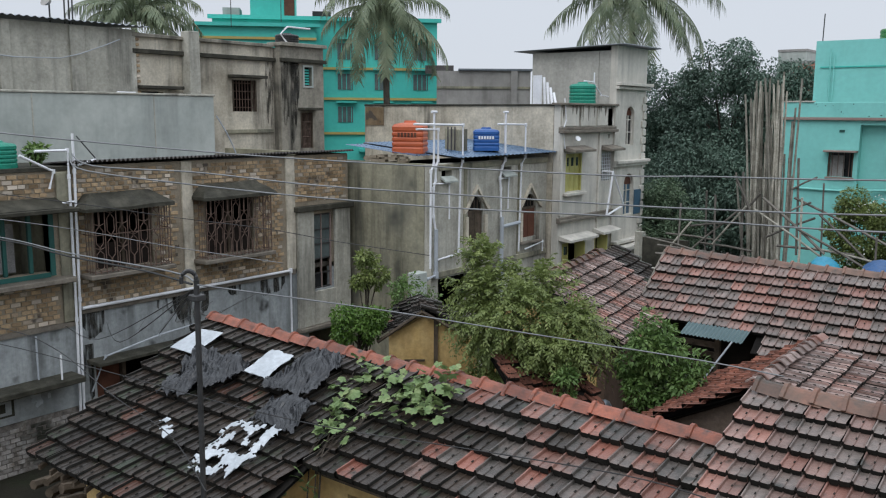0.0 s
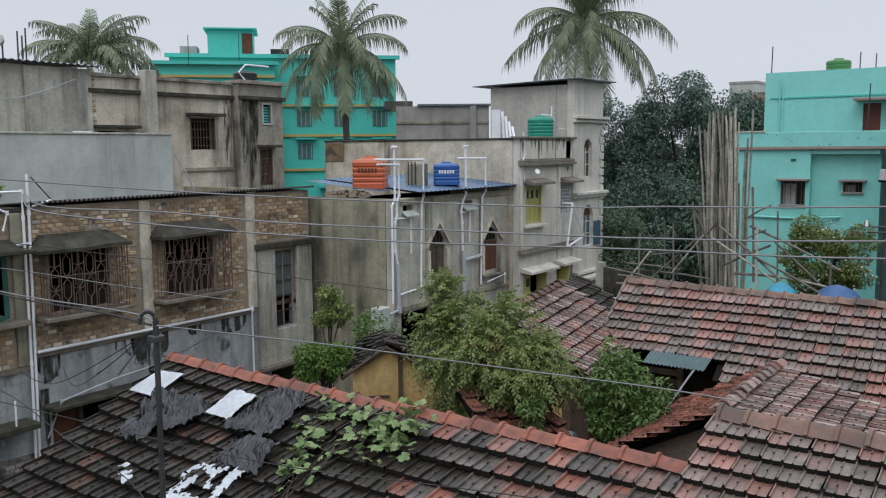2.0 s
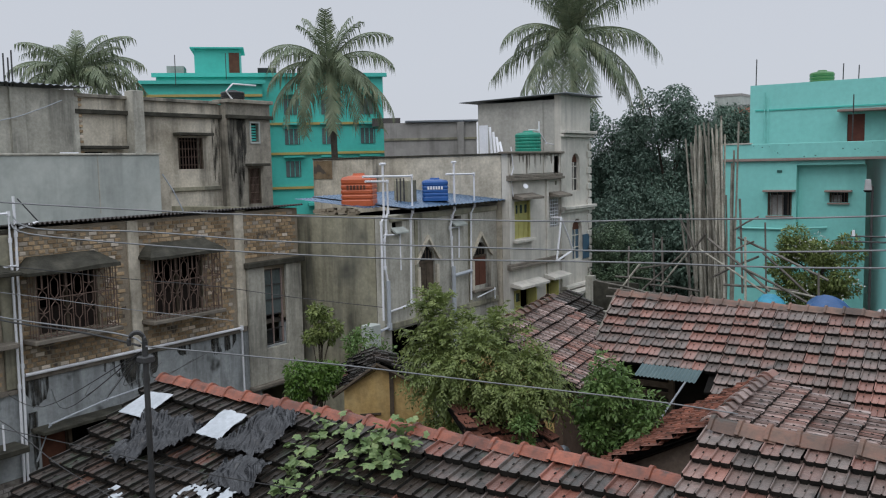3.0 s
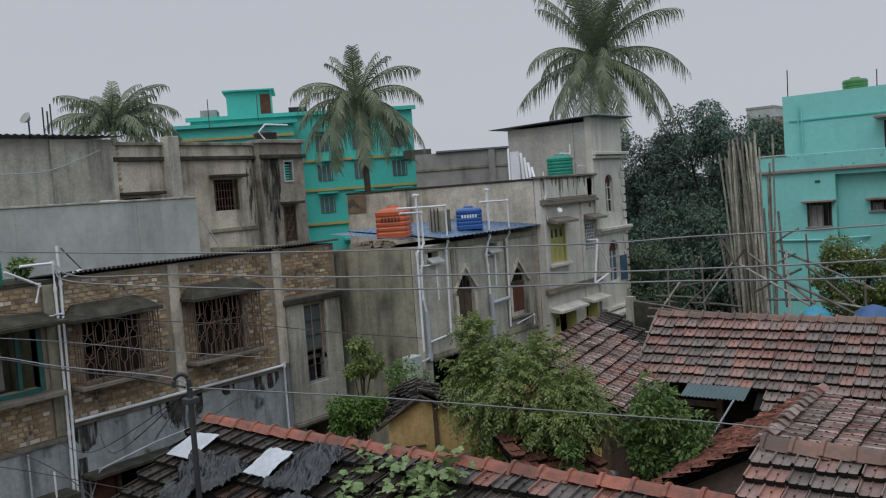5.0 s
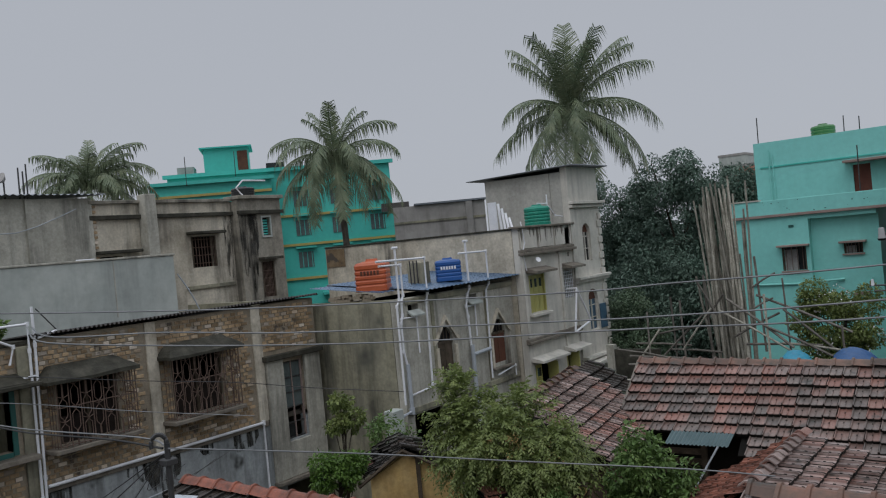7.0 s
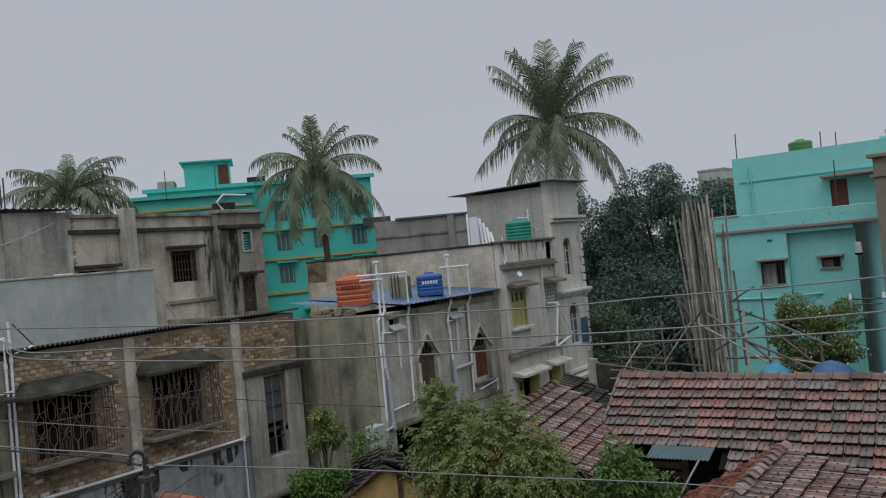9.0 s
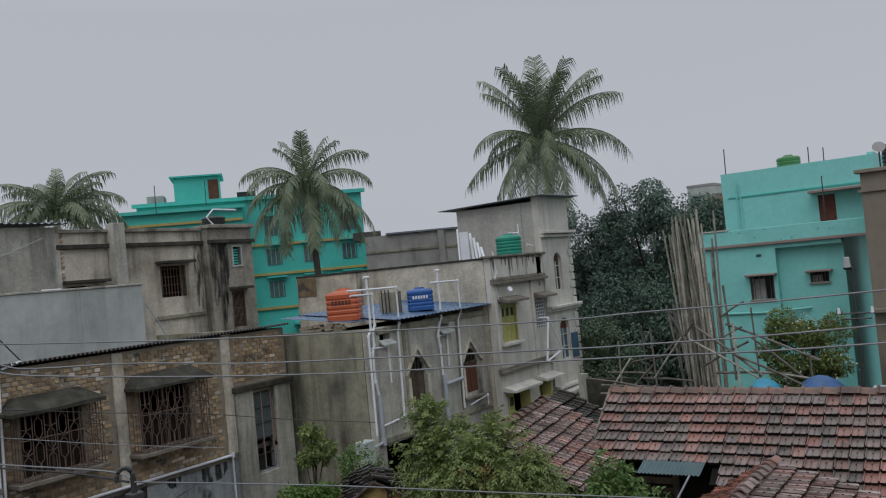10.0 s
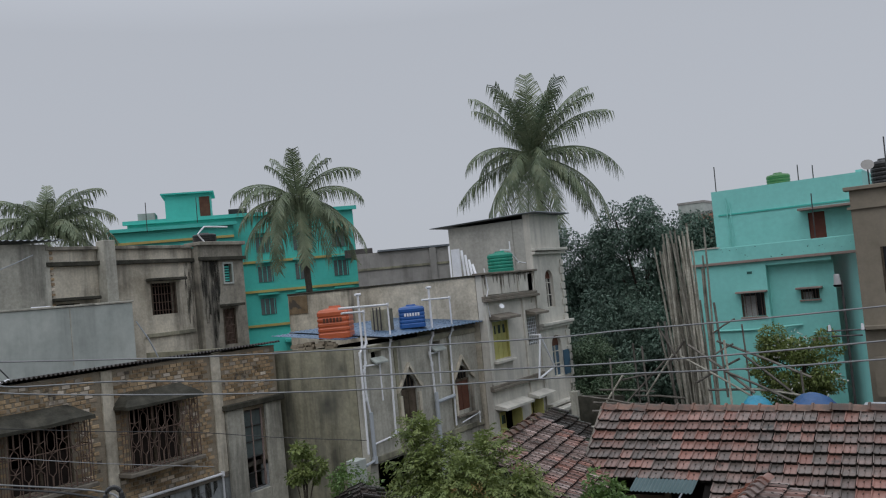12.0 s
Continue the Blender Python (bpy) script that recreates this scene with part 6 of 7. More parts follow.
def sprays(name, centres, count, length, leaf, material, parent, seed, per=13, droop=0.75):
    """Feathery drooping sprays, each a row of paired leaflets, joined into one crown."""
    rng = np.random.default_rng(seed)
    pts = np.array([(*c, r) for c, r in centres])
    w = pts[:, 3] ** 2
    pick = rng.choice(len(pts), count, p=w / w.sum())
    mid = pts[:, :3].mean(0)
    d = rng.normal(size=(count, 3))
    d /= np.linalg.norm(d, axis=1, keepdims=True)
    base = pts[pick, :3] + d * (pts[pick, 3] * rng.uniform(0.2, 1.0, count))[:, None]
    out = (base - mid) / np.linalg.norm(base - mid, axis=1, keepdims=True) * 0.6 + d * 0.7 + np.array([0, 0, 0.25])
    out /= np.linalg.norm(out, axis=1, keepdims=True)
    ln = length * rng.uniform(0.55, 1.3, count)
    t = np.repeat(np.arange(per)[None, :], count, 0) / (per - 1.0)
    sg = np.where(np.arange(per) % 2 == 0, 1.0, -1.0)[None, :, None]
    pos = base[:, None, :] + out[:, None, :] * (ln[:, None] * t)[..., None]
    pos[..., 2] -= droop * ln[:, None] * t ** 2
    fwd = np.repeat(out[:, None, :], per, 1).copy()
    fwd[..., 2] -= 2 * droop * t
    fwd /= np.linalg.norm(fwd, axis=2, keepdims=True)
    side = np.cross(fwd, np.array([0, 0, 1.0]) + rng.normal(scale=0.3, size=fwd.shape))
    side /= np.linalg.norm(side, axis=2, keepdims=True)
    axis = side * sg * 0.8 + fwd * 0.65 + np.array([0, 0, -0.35]) + rng.normal(scale=0.18, size=fwd.shape)
    axis /= np.linalg.norm(axis, axis=2, keepdims=True)
    wide = np.cross(axis, np.cross(side, fwd))
    wide /= np.linalg.norm(wide, axis=2, keepdims=True)
    ll = (leaf * rng.uniform(0.7, 1.25, (count, per)) * (1.0 - 0.35 * t))[..., None]
    a, b = pos, pos + axis * ll
    l, r = pos + axis * ll * 0.42 + wide * ll * 0.19, pos + axis * ll * 0.42 - wide * ll * 0.19
    verts = np.stack([a, l, b, r], 2).reshape(-1, 3)
    k = np.arange(count * per)[:, None] * 4
    faces = np.concatenate([k + np.array([0, 1, 2]), k + np.array([0, 2, 3])]).tolist()
    me = bpy.data.meshes.new(name)
    me.from_pydata(verts.tolist(), [], faces)
    me.shade_smooth()
    return link_mesh(name, me, material, parent)


def clumps(centre, size, n, r, seed, hollow=0.35):
    rnd = random.Random(seed)
    out = []
    while len(out) < n:
        p = Vector((rnd.uniform(-1, 1), rnd.uniform(-1, 1), rnd.uniform(-1, 1)))
        if hollow < p.length < 1.0 + 0.15 * noise.noise(p * 2.0 + Vector((seed, 0, 0))):
            out.append(((centre[0] + p.x * size[0], centre[1] + p.y * size[1], centre[2] + p.z * size[2]), r * rnd.uniform(0.6, 1.3)))
    return out


def tree(name, foot, centre, size, n, r, count, leaf, material, label, category, seed, trunk=0.08, droop=0.35, extra=(), feather=0, trim=None):
    t = thing(name, foot, label=label, category=category)
    rnd = random.Random(seed)
    cl = [c for c in clumps(centre, size, n, r, seed) if not (trim and trim(*c[0]))] + list(extra)
    top = Vector((centre[0], centre[1], centre[2] - 0.1 * size[2]))
    f = Vector(foot)
    part("trunk", tube(bmesh.new(), [f, f.lerp(top, 0.4) + Vector((rnd.uniform(-0.1, 0.1), rnd.uniform(-0.1, 0.1), 0)) * size[0], top], trunk, 8, trunk * 0.4), BARK, t)
    for c, _ in cl[: min(14, len(cl))]:
        c = Vector(c)
        s = f.lerp(top, rnd.uniform(0.55, 0.95))
        part("limb", tube(bmesh.new(), [s, s.lerp(c, 0.5) + Vector((0, 0, 0.08 * size[2])), c], trunk * 0.35, 5, trunk * 0.1), BARK, t)
    if feather:
        sprays("crown", cl, feather, leaf * 3.0, leaf, material, t, seed, droop=0.55)
    else:
        leaves("crown", cl, count, leaf, material, t, seed, droop=droop)
    return t


# the tree over the huts and the shrubs round it
tree("neem_tree", (-7.0, 10.55, -0.3), (-6.82, 10.6, 3.70), (1.10, 0.8, 0.82), 84, 0.18, 17000, 0.095, LEAF, "leafy green neem-like tree between the tiled huts", "tree", 31, 0.09, 0.95,
     extra=[((-7.7, 10.3, 4.2), 0.16), ((-5.95, 11.1, 3.45), 0.32), ((-6.2, 11.0, 3.2), 0.3), ((-7.45, 10.5, 4.6), 0.3), ((-7.5, 10.5, 4.72), 0.2), ((-6.6, 10.9, 4.4), 0.28), ((-7.3, 10.3, 2.75), 0.3), ((-7.0, 10.4, 2.65), 0.25)], feather=2500, trim=lambda x, y, z: x > -6.75 and z < 3.35)
tree("young_tree", (-10.05, 10.3, -0.3), (-9.92, 10.36, 3.25), (0.36, 0.36, 0.42), 18, 0.17, 3800, 0.08, LEAF_BRIGHT, "bright green bushy young tree beside the yellow hut", "tree", 32, 0.05, 0.4)
tree("young_tree", (-10.35, 10.85, -0.3), (-10.2, 10.9, 4.05), (0.26, 0.26, 0.33), 12, 0.14, 1500, 0.085, LEAF, "slender young tree by the stained wall", "tree", 33, 0.035, 0.4)
tree("shrub", (-5.05, 11.4, -0.3), (-5.0, 11.42, 3.0), (0.52, 0.4, 0.72), 34, 0.2, 6500, 0.09, LEAF_MID, "dense fresh green shrub before the open verandah", "shrub", 34, 0.05, 0.4, extra=[((-5.12, 11.4, 3.85), 0.2), ((-5.2, 11.35, 3.6), 0.2), ((-4.5, 11.6, 3.3), 0.22), ((-4.6, 11.6, 3.1), 0.25)])
tree("shrub", (-5.75, 9.95, 2.0), (-5.70, 10.0, 3.12), (0.16, 0.16, 0.22), 8, 0.1, 700, 0.07, LEAF_MID, "small green seedling on the broken tiles", "shrub", 35, 0.015)
tree("shrub", (-16.9, 8.5, 5.7), (-16.9, 8.5, 5.98), (0.16, 0.16, 0.12), 6, 0.09, 160, 0.16, LEAF_MID, "small potted plant on the old roof", "plant", 36, 0.015)
tree("shrub", (-10.7, 12.4, -0.3), (-10.6, 12.5, 3.35), (0.5, 0.5, 0.3), 10, 0.2, 900, 0.08, LEAF_MID, "low green growth against the stained wall", "shrub", 37, 0.03)
tree("flowering_bush", (-5.4, 27.2, -0.3), (-5.35, 27.2, 3.4), (1.15, 0.9, 1.2), 46, 0.34, 15000, 0.105, LEAF, "round green bush with pale blossoms by the turquoise house", "bush", 38, 0.1)
leaves("blossom", clumps((-5.35, 27.1, 3.42), (1.1, 0.88, 1.1), 30, 0.35, 39, 0.8), 260, 0.09, PETAL, bpy.data.objects["flowering_bush"], 39)
tree("round_tree", (-12.5, 29.3, -0.3), (-12.5, 29.3, 3.0), (1.15, 1.1, 1.55), 45, 0.36, 13000, 0.11, LEAF_DUSK, "round dark bush beside the white tower", "bush", 40, 0.1)
big = "tall dark evergreen tree dripping in the rain"
for i, (c, s) in enumerate((((-16.4, 38.5, 5.9), (1.8, 1.6, 3.6)), ((-14.0, 38.0, 6.35), (1.9, 1.8, 3.8)), ((-12.0, 38.6, 6.0), (1.6, 1.6, 3.5)), ((-11.0, 38.4, 5.9), (1.3, 1.3, 3.2)), ((-18.1, 37.8, 5.9), (1.7, 1.5, 3.5)), ((-17.2, 41.0, 5.0), (1.6, 1.6, 2.6)), ((-15.0, 35.0, 3.0), (2.2, 1.6, 2.8)), ((-11.6, 35.0, 2.8), (2.2, 1.4, 2.6)))):
    tree("evergreen_tree", (c[0], c[1], -0.3), c, s, 62, 0.66, 21000, 0.15, LEAF_DARK, big, "tree", 50 + i, 0.2, 0.9)
belt = tagged(leaves("far_woods", [((-60 + i * 4.2 + 2 * math.sin(i * 3.1), 95 + 8 * math.sin(i * 1.7), 3.2 + 1.2 * math.sin(i * 2.3)), 4.6) for i in range(24)], 16000, 0.9, LEAF_DARK, None, 70), "far dark belt of trees on the horizon", "woods", kind="stuff")


def palm(foot, crown, fronds, seed, label, r0=0.16):
    p = thing("coconut_palm", foot, label=label, category="palm tree", group="coconut palms")
    rnd = random.Random(seed)
    f, c = Vector(foot), Vector(crown)
    bend = Vector((0.25, -0.1, 0))
    part("trunk", tube(bmesh.new(), [f.lerp(c, k / 14) + bend * math.sin(math.pi * k / 14) + Vector((0, 0, 0)) for k in range(15)], r0, 9, r0 * 0.7), PALM_BARK, p)
    right = Vector((c.y, -c.x, 0)).normalized()
    away = Vector((c.x, c.y, 0)).normalized()
    for az, el, ln, droop in fronds:
        az, el, droop, ln = radians(az + rnd.uniform(-12, 12)), radians(el + rnd.uniform(-9, 7)), radians(droop * rnd.uniform(0.7, 1.1)), ln * rnd.uniform(0.84, 1.1)
        lean = rnd.uniform(-0.5, 0.5)
        out = right * math.cos(az) + away * math.sin(az)
        pts, q = [], c + out * 0.08
        n = 16
        for k in range(n + 1):
            e = el - droop * 1.3 * (k / n) ** 1.4
            pts.append(q.copy())
            q = q + ((out + Vector((-out.y, out.x, 0)) * lean * (k / n) ** 2) * math.cos(e) + Vector((0, 0, math.sin(e)))) * ln / n
        b = tube(bmesh.new(), pts, 0.035, 4, 0.008)
        m = int(ln * 14)
        for k in range(2, m):
            t = k / m
            i = min(n - 1, int(t * n))
            a0 = pts[i].lerp(pts[i + 1], t * n - i)
            fwd = (pts[i + 1] - pts[i]).normalized()
            s = fwd.cross(Vector((0, 0, 1)))
            s = s.normalized() if s.length > 0.05 else right
            for sg in (-1, 1):
                lf = (0.55 + 0.5 * math.sin(math.pi * t ** 0.8)) * ln * 0.36 * rnd.uniform(0.65, 1.15)
                d = (s * sg * rnd.uniform(0.45, 0.8) + fwd * 0.5 + Vector((0, 0, -0.45 * math.cos(el)))).normalized()
                w = fwd * 0.027
                mid = a0 + d * lf * 0.5
                tip = mid + (d + Vector((0, 0, -rnd.uniform(2.0, 5.0)))).normalized() * lf * 0.5
                v = [b.verts.new(x) for x in (a0 - w, a0 + w, mid + w * 0.9, mid - w * 0.9, tip)]
                b.faces.new((v[0], v[1], v[2], v[3]))
                b.faces.new((v[3], v[2], v[4]))
        part("frond", b, PALM_LEAF, p)
    for k in range(6):
        a = k * 1.05
        part("coconut", tube(bmesh.new(), [c + Vector((math.cos(a) * 0.2, math.sin(a) * 0.2, z)) for z in (-0.08, -0.16, -0.26, -0.32)], 0.07, 7, 0.05), PALM_BARK, p)


palm((-22.7, 25.3, -0.3), (-22.75, 25.2, 10.75), [(95, 84, 2.3, 15), (150, 76, 2.2, 30), (30, 74, 2.2, 30), (200, 70, 2.1, 40), (265, 78, 2.2, 25), (330, 66, 2.2, 35),
     (175, 42, 3.0, 65), (8, 50, 2.9, 60), (350, 28, 3.1, 75), (215, 35, 2.8, 80), (185, 5, 3.1, 70), (355, 2, 3.1, 75), (60, 25, 3.0, 80), (120, 25, 3.0, 80),
     (170, -22, 3.2, 60), (205, -30, 3.3, 55), (235, -35, 3.4, 50), (262, -20, 3.4, 65), (285, -38, 3.4, 50), (310, -28, 3.4, 58), (335, -22, 3.3, 60), (15, -25, 3.2, 60), (90, -15, 3, 70), (250, 15, 3.0, 95), (295, 20, 3.0, 95), (220, -50, 3.3, 35), (270, -55, 3.4, 30), (320, -50, 3.3, 35), (180, -40, 3.1, 45), (0, -38, 3.1, 45), (245, -10, 3.3, 75), (300, -8, 3.3, 75)], 81, "coconut palm with drooping fronds behind the cement house")
palm((-15.9, 32.6, -0.3), (-15.95, 32.3, 11.9), [(90, 85, 3.4, 12), (140, 78, 3.4, 25), (165, 72, 3.4, 30), (40, 78, 3.5, 25), (15, 70, 3.6, 30), (270, 82, 3.2, 15), (210, 76, 3.2, 25), (330, 74, 3.3, 28),
     (2, 46, 3.9, 48), (356, 22, 4.0, 62), (178, 38, 3.2, 75), (188, 18, 3.2, 90), (60, 30, 3.6, 70), (120, 30, 3.6, 70), (285, 35, 2.4, 120),
     (172, -12, 3.7, 50), (200, -25, 3.8, 50), (228, -35, 3.8, 45), (255, -30, 3.8, 55), (280, -40, 3.8, 45), (305, -32, 3.9, 50), (335, -22, 4.0, 50), (5, -10, 4.1, 58), (22, -25, 4.0, 50), (90, -15, 3.6, 60), (245, 10, 3.0, 95), (265, -5, 3.6, 85), (215, -48, 3.7, 38), (265, -55, 3.8, 30), (320, -48, 3.9, 38), (350, -35, 4.0, 45), (80, 60, 3.4, 40), (250, 65, 3.2, 35), (300, 62, 3.2, 35), (175, 60, 3.3, 35), (5, 62, 3.4, 35)], 82, "tall coconut palm rising behind the white tower", 0.18)
palm((-30.2, 19.5, -0.3), (-30.35, 19.35, 10.5), [(95, 70, 2.0, 50), (150, 62, 2.2, 65), (40, 62, 2.2, 60), (185, 40, 2.5, 80), (0, 42, 2.5, 80), (200, 15, 2.6, 80), (345, 12, 2.7, 75), (255, 40, 2.3, 95), (290, 30, 2.4, 95), (170, -10, 2.6, 65), (10, -10, 2.6, 65), (230, -15, 2.6, 60), (310, -15, 2.6, 60), (60, 20, 2.4, 70), (120, 20, 2.4, 70), (240, 5, 2.5, 75), (270, -20, 2.5, 60), (300, 5, 2.6, 75), (215, -5, 2.6, 70), (330, -5, 2.7, 70), (345, 35, 2.8, 95), (195, 38, 2.5, 95), (70, 78, 1.9, 40), (110, 72, 2.0, 45), (20, 68, 2.2, 55), (330, 60, 2.3, 60), (160, 50, 2.1, 75), (350, 55, 2.5, 70), (230, 55, 1.9, 70), (285, 62, 1.9, 60), (10, 25, 2.8, 70), (335, -30, 2.4, 45)], 83, "ragged coconut palm behind the roof room")

# ---- vine over the tiles ----
vine = thing("pumpkin_vine", (-6.9, 6.3, -0.3), label="broad-leaved pumpkin vine sprawling over the tile roof", category="vine")
rnd = random.Random(91)


def on_roof(x, y, up=0.0):
    return Vector((x, y, 3.6 - 0.43 * (8.02 - y) + 0.06 + up))


runs = []
for k in range(9):
    x, y = -6.85 + rnd.uniform(-0.1, 0.15), 6.5
    pts = [Vector((x + 0.05, 6.2, 1.5)), on_roof(x, y - 0.1)]
    tx, ty = (-7.6 + rnd.random() * 0.5, 7.4 + 0.5 * rnd.random()) if k < 3 else (-6.0 - 0.9 * rnd.random(), 7.1 + 0.75 * rnd.random())
    for i in range(1, 8):
        t = i / 7
        pts.append(on_roof(x + (tx - x) * t + rnd.uniform(-0.06, 0.06), y + (ty - y) * t + rnd.uniform(-0.06, 0.06), 0.03))
    runs.append(pts)
    part("stem", tube(bmesh.new(), pts, 0.007, 5, 0.004), BARK, vine)


def vine_leaf(m):
    b = bmesh.new()
    n = 14
    c = b.verts.new((0, 0, 0.0))
    ring = []
    for i in range(n):
        a = -2.75 + 5.5 * i / (n - 1)
        rr = 1.0 + 0.16 * math.cos(5 * a) if abs(a) < 2.6 else 0.55
        ring.append(b.verts.new((rr * math.cos(a) * 0.5 + 0.15, rr * math.sin(a) * 0.5, -0.10 * rr * rr + 0.05 * abs(math.sin(a * 2.5)))))
    for p, q in zip(ring, ring[1:]):
        b.faces.new((c, p, q))
    bmesh.ops.transform(b, matrix=m, verts=b.verts)
    return b


spots = [(rnd.gauss(-6.2, 0.23), rnd.gauss(7.50, 0.21)) for _ in range(110)] + [(-6.86 + rnd.gauss(0, 0.10) - 0.35 * t, 6.45 + 1.25 * t + rnd.gauss(0, 0.07)) for t in (i / 34 for i in range(35))] + [(rnd.uniform(-7.1, -6.6), rnd.uniform(7.45, 7.85)) for _ in range(10)]
for pts in runs[:2] + runs[4:5]:
    for p, q in zip(pts[1:], pts[2:]):
        for _ in range(2):
            c = p.lerp(q, rnd.random())
            spots.append((c.x + rnd.gauss(0, 0.06), c.y + rnd.gauss(0, 0.05)))
for x, y in spots:
    y = min(y, 7.95)
    s = rnd.uniform(0.075, 0.16)
    m = Matrix.Translation(on_roof(x, y, rnd.uniform(0.03, 0.20))) @ Euler((radians(23 + rnd.gauss(0, 22)), rnd.gauss(0, 0.35), rnd.uniform(0, 6.3))).to_matrix().to_4x4() @ Matrix.Scale(s, 4)
    part("leaf", vine_leaf(m), VINE, vine)
for k in range(22):
    m = Matrix.Translation((-6.78 + rnd.gauss(0, 0.13), 6.22 + rnd.gauss(0, 0.08), 1.7 + k * 0.055)) @ Euler((radians(40 + rnd.gauss(0, 25)), rnd.gauss(0, 0.4), rnd.uniform(0, 6.3))).to_matrix().to_4x4() @ Matrix.Scale(rnd.uniform(0.12, 0.2), 4)
    part("leaf", vine_leaf(m), VINE, vine)


# ---- plastic sheets laid over the tiles ----
def sheet(name, corners, material, label, seed, rough=0.03, cuts=10, ragged=0.0):
    """A crumpled sheet between four roof points (x, y)."""
    s = thing(name, on_roof(*corners[0]), label=label, category="plastic sheet")
    rnd = random.Random(seed)
    b = bmesh.new()
    (ax, ay), (bx, by), (cx, cy), (dx, dy) = corners
    g = []
    for j in range(cuts + 1):
        row = []
        for i in range(cuts + 1):
            u, v = i / cuts, j / cuts
            x = (ax * (1 - u) + bx * u) * (1 - v) + (dx * (1 - u) + cx * u) * v
            y = (ay * (1 - u) + by * u) * (1 - v) + (dy * (1 - u) + cy * u) * v
            jit = ragged * (1.0 if i in (0, cuts) or j in (0, cuts) else 0.25)
            wob = Vector((noise.noise((x * 7, y * 7, seed)) + 0.6 * noise.noise((x * 19, y * 19, seed)), noise.noise((x * 7, y * 7, seed + 9.0)) + 0.6 * noise.noise((x * 19, y * 19, seed + 5.0))))
            x, y = x + 3.2 * jit * wob.x, y + 3.2 * jit * wob.y
            fold = x * 0.75 + y * 0.35 + 0.12 * noise.noise((x * 3, y * 3, seed))
            n1 = 0.7 * noise.noise((x * 4 + seed, y * 3.0, 0))
            n1 += 1.1 * (0.35 - abs(noise.noise((fold * 13, y * 2.2 + seed, 2)))) + 0.7 * (0.35 - abs(noise.noise((fold * 24 + 3, y * 5 + seed, 4))))
            row.append(b.verts.new(on_roof(x, y, 0.085 + rough * n1)))
        g.append(row)
    for j in range(cuts):
        for i in range(cuts):
            x0, y0 = g[j][i].co.x, g[j][i].co.y
            if ragged > 0.032 and noise.noise((x0 * 6 + seed, y0 * 6, 5.0)) + 0.5 * noise.noise((x0 * 17, y0 * 17, 1.0)) > -0.02:
                continue
            b.faces.new((g[j][i], g[j][i + 1], g[j + 1][i + 1], g[j + 1][i]))
    low = {v: b.verts.new(v.co - Vector((0, 0, 0.004))) for v in list(b.verts)}
    for f in list(b.faces):
        b.faces.new([low[v] for v in reversed(f.verts)])
    part("sheet", b, material, s, smooth=True)
    return s


sheet("white_sheet", [(-10.63, 7.63), (-10.10, 7.67), (-10.12, 7.16), (-10.70, 7.17)], WHITE_SHEET, "flat white plastic sheet on the black tiles", 1, 0.008)
sheet("white_sheet", [(-8.92, 7.60), (-8.50, 7.58), (-8.50, 7.12), (-8.98, 7.12)], WHITE_SHEET, "flat white plastic sheet on the black tiles", 2, 0.012, ragged=0.01)
sheet("torn_sheet", [(-8.20, 6.42), (-7.48, 6.50), (-7.50, 5.66), (-8.22, 5.62)], WHITE_SHEET, "torn white plastic sheet showing tiles through holes", 7, 0.03, 44, 0.035)
sheet("black_sheet", [(-10.15, 7.24), (-9.05, 7.32), (-8.95, 6.9), (-9.85, 6.36)], BLACK_SHEET, "crumpled black polythene sheet weathering on the tiles", 4, 0.12, 70, 0.03)
sheet("black_sheet", [(-8.28, 7.80), (-7.70, 7.76), (-7.62, 7.02), (-8.42, 6.95)], BLACK_SHEET, "crumpled black polythene sheet weathering on the tiles", 5, 0.11, 70, 0.03)
sheet("black_sheet", [(-8.12, 6.90), (-7.42, 6.95), (-7.38, 6.50), (-7.98, 6.46)], BLACK_SHEET, "crumpled black polythene sheet weathering on the tiles", 6, 0.10, 60, 0.03)
for i, (x, y) in enumerate(((-9.3, 6.1), (-9.15, 6.0), (-9.05, 5.95))):
    sheet("plastic_scrap", [(x, y), (x + 0.12, y + 0.02), (x + 0.1, y - 0.09), (x - 0.02, y - 0.06)], WHITE_SHEET, "white plastic scrap lying on the tiles", 20 + i, 0.03, 5, 0.02)

# ---- bamboo stack and scaffold ----
rnd = random.Random(61)
for k in range(52):
    f = (k + rnd.random()) / 52
    xb = -7.72 + 0.80 * min(1.0, max(0.0, f + rnd.uniform(-0.25, 0.25)))
    xt = -8.28 + 1.22 * f + max(-0.2, min(0.14, rnd.gauss(0, 0.12)))
    yb, h = 24.0 + rnd.uniform(-0.3, 0.3), rnd.choice((7.8, 7.6, 7.2, 6.7, 6.0, 5.3)) + rnd.uniform(-0.25, 0.15) - 1.5 * max(0.0, f - 0.85)
    pts = [Vector((xb + (xt - xb) * t + 0.05 * math.sin(3 * t + k) + 0.10 * math.sin(k * 2.1) * t * t, yb + 0.2 * t, -0.3 + (h + 0.3) * t)) for t in (i / 10 for i in range(11))]
    p = thing("bamboo_pole", pts[0], label="tall weathered bamboo pole stacked upright", category="bamboo pole", group="stacked bamboo poles")
    b = tube(bmesh.new(), pts, rnd.uniform(0.034, 0.056), 7, 0.026)
    part("culm", b, BAMBOO, p)
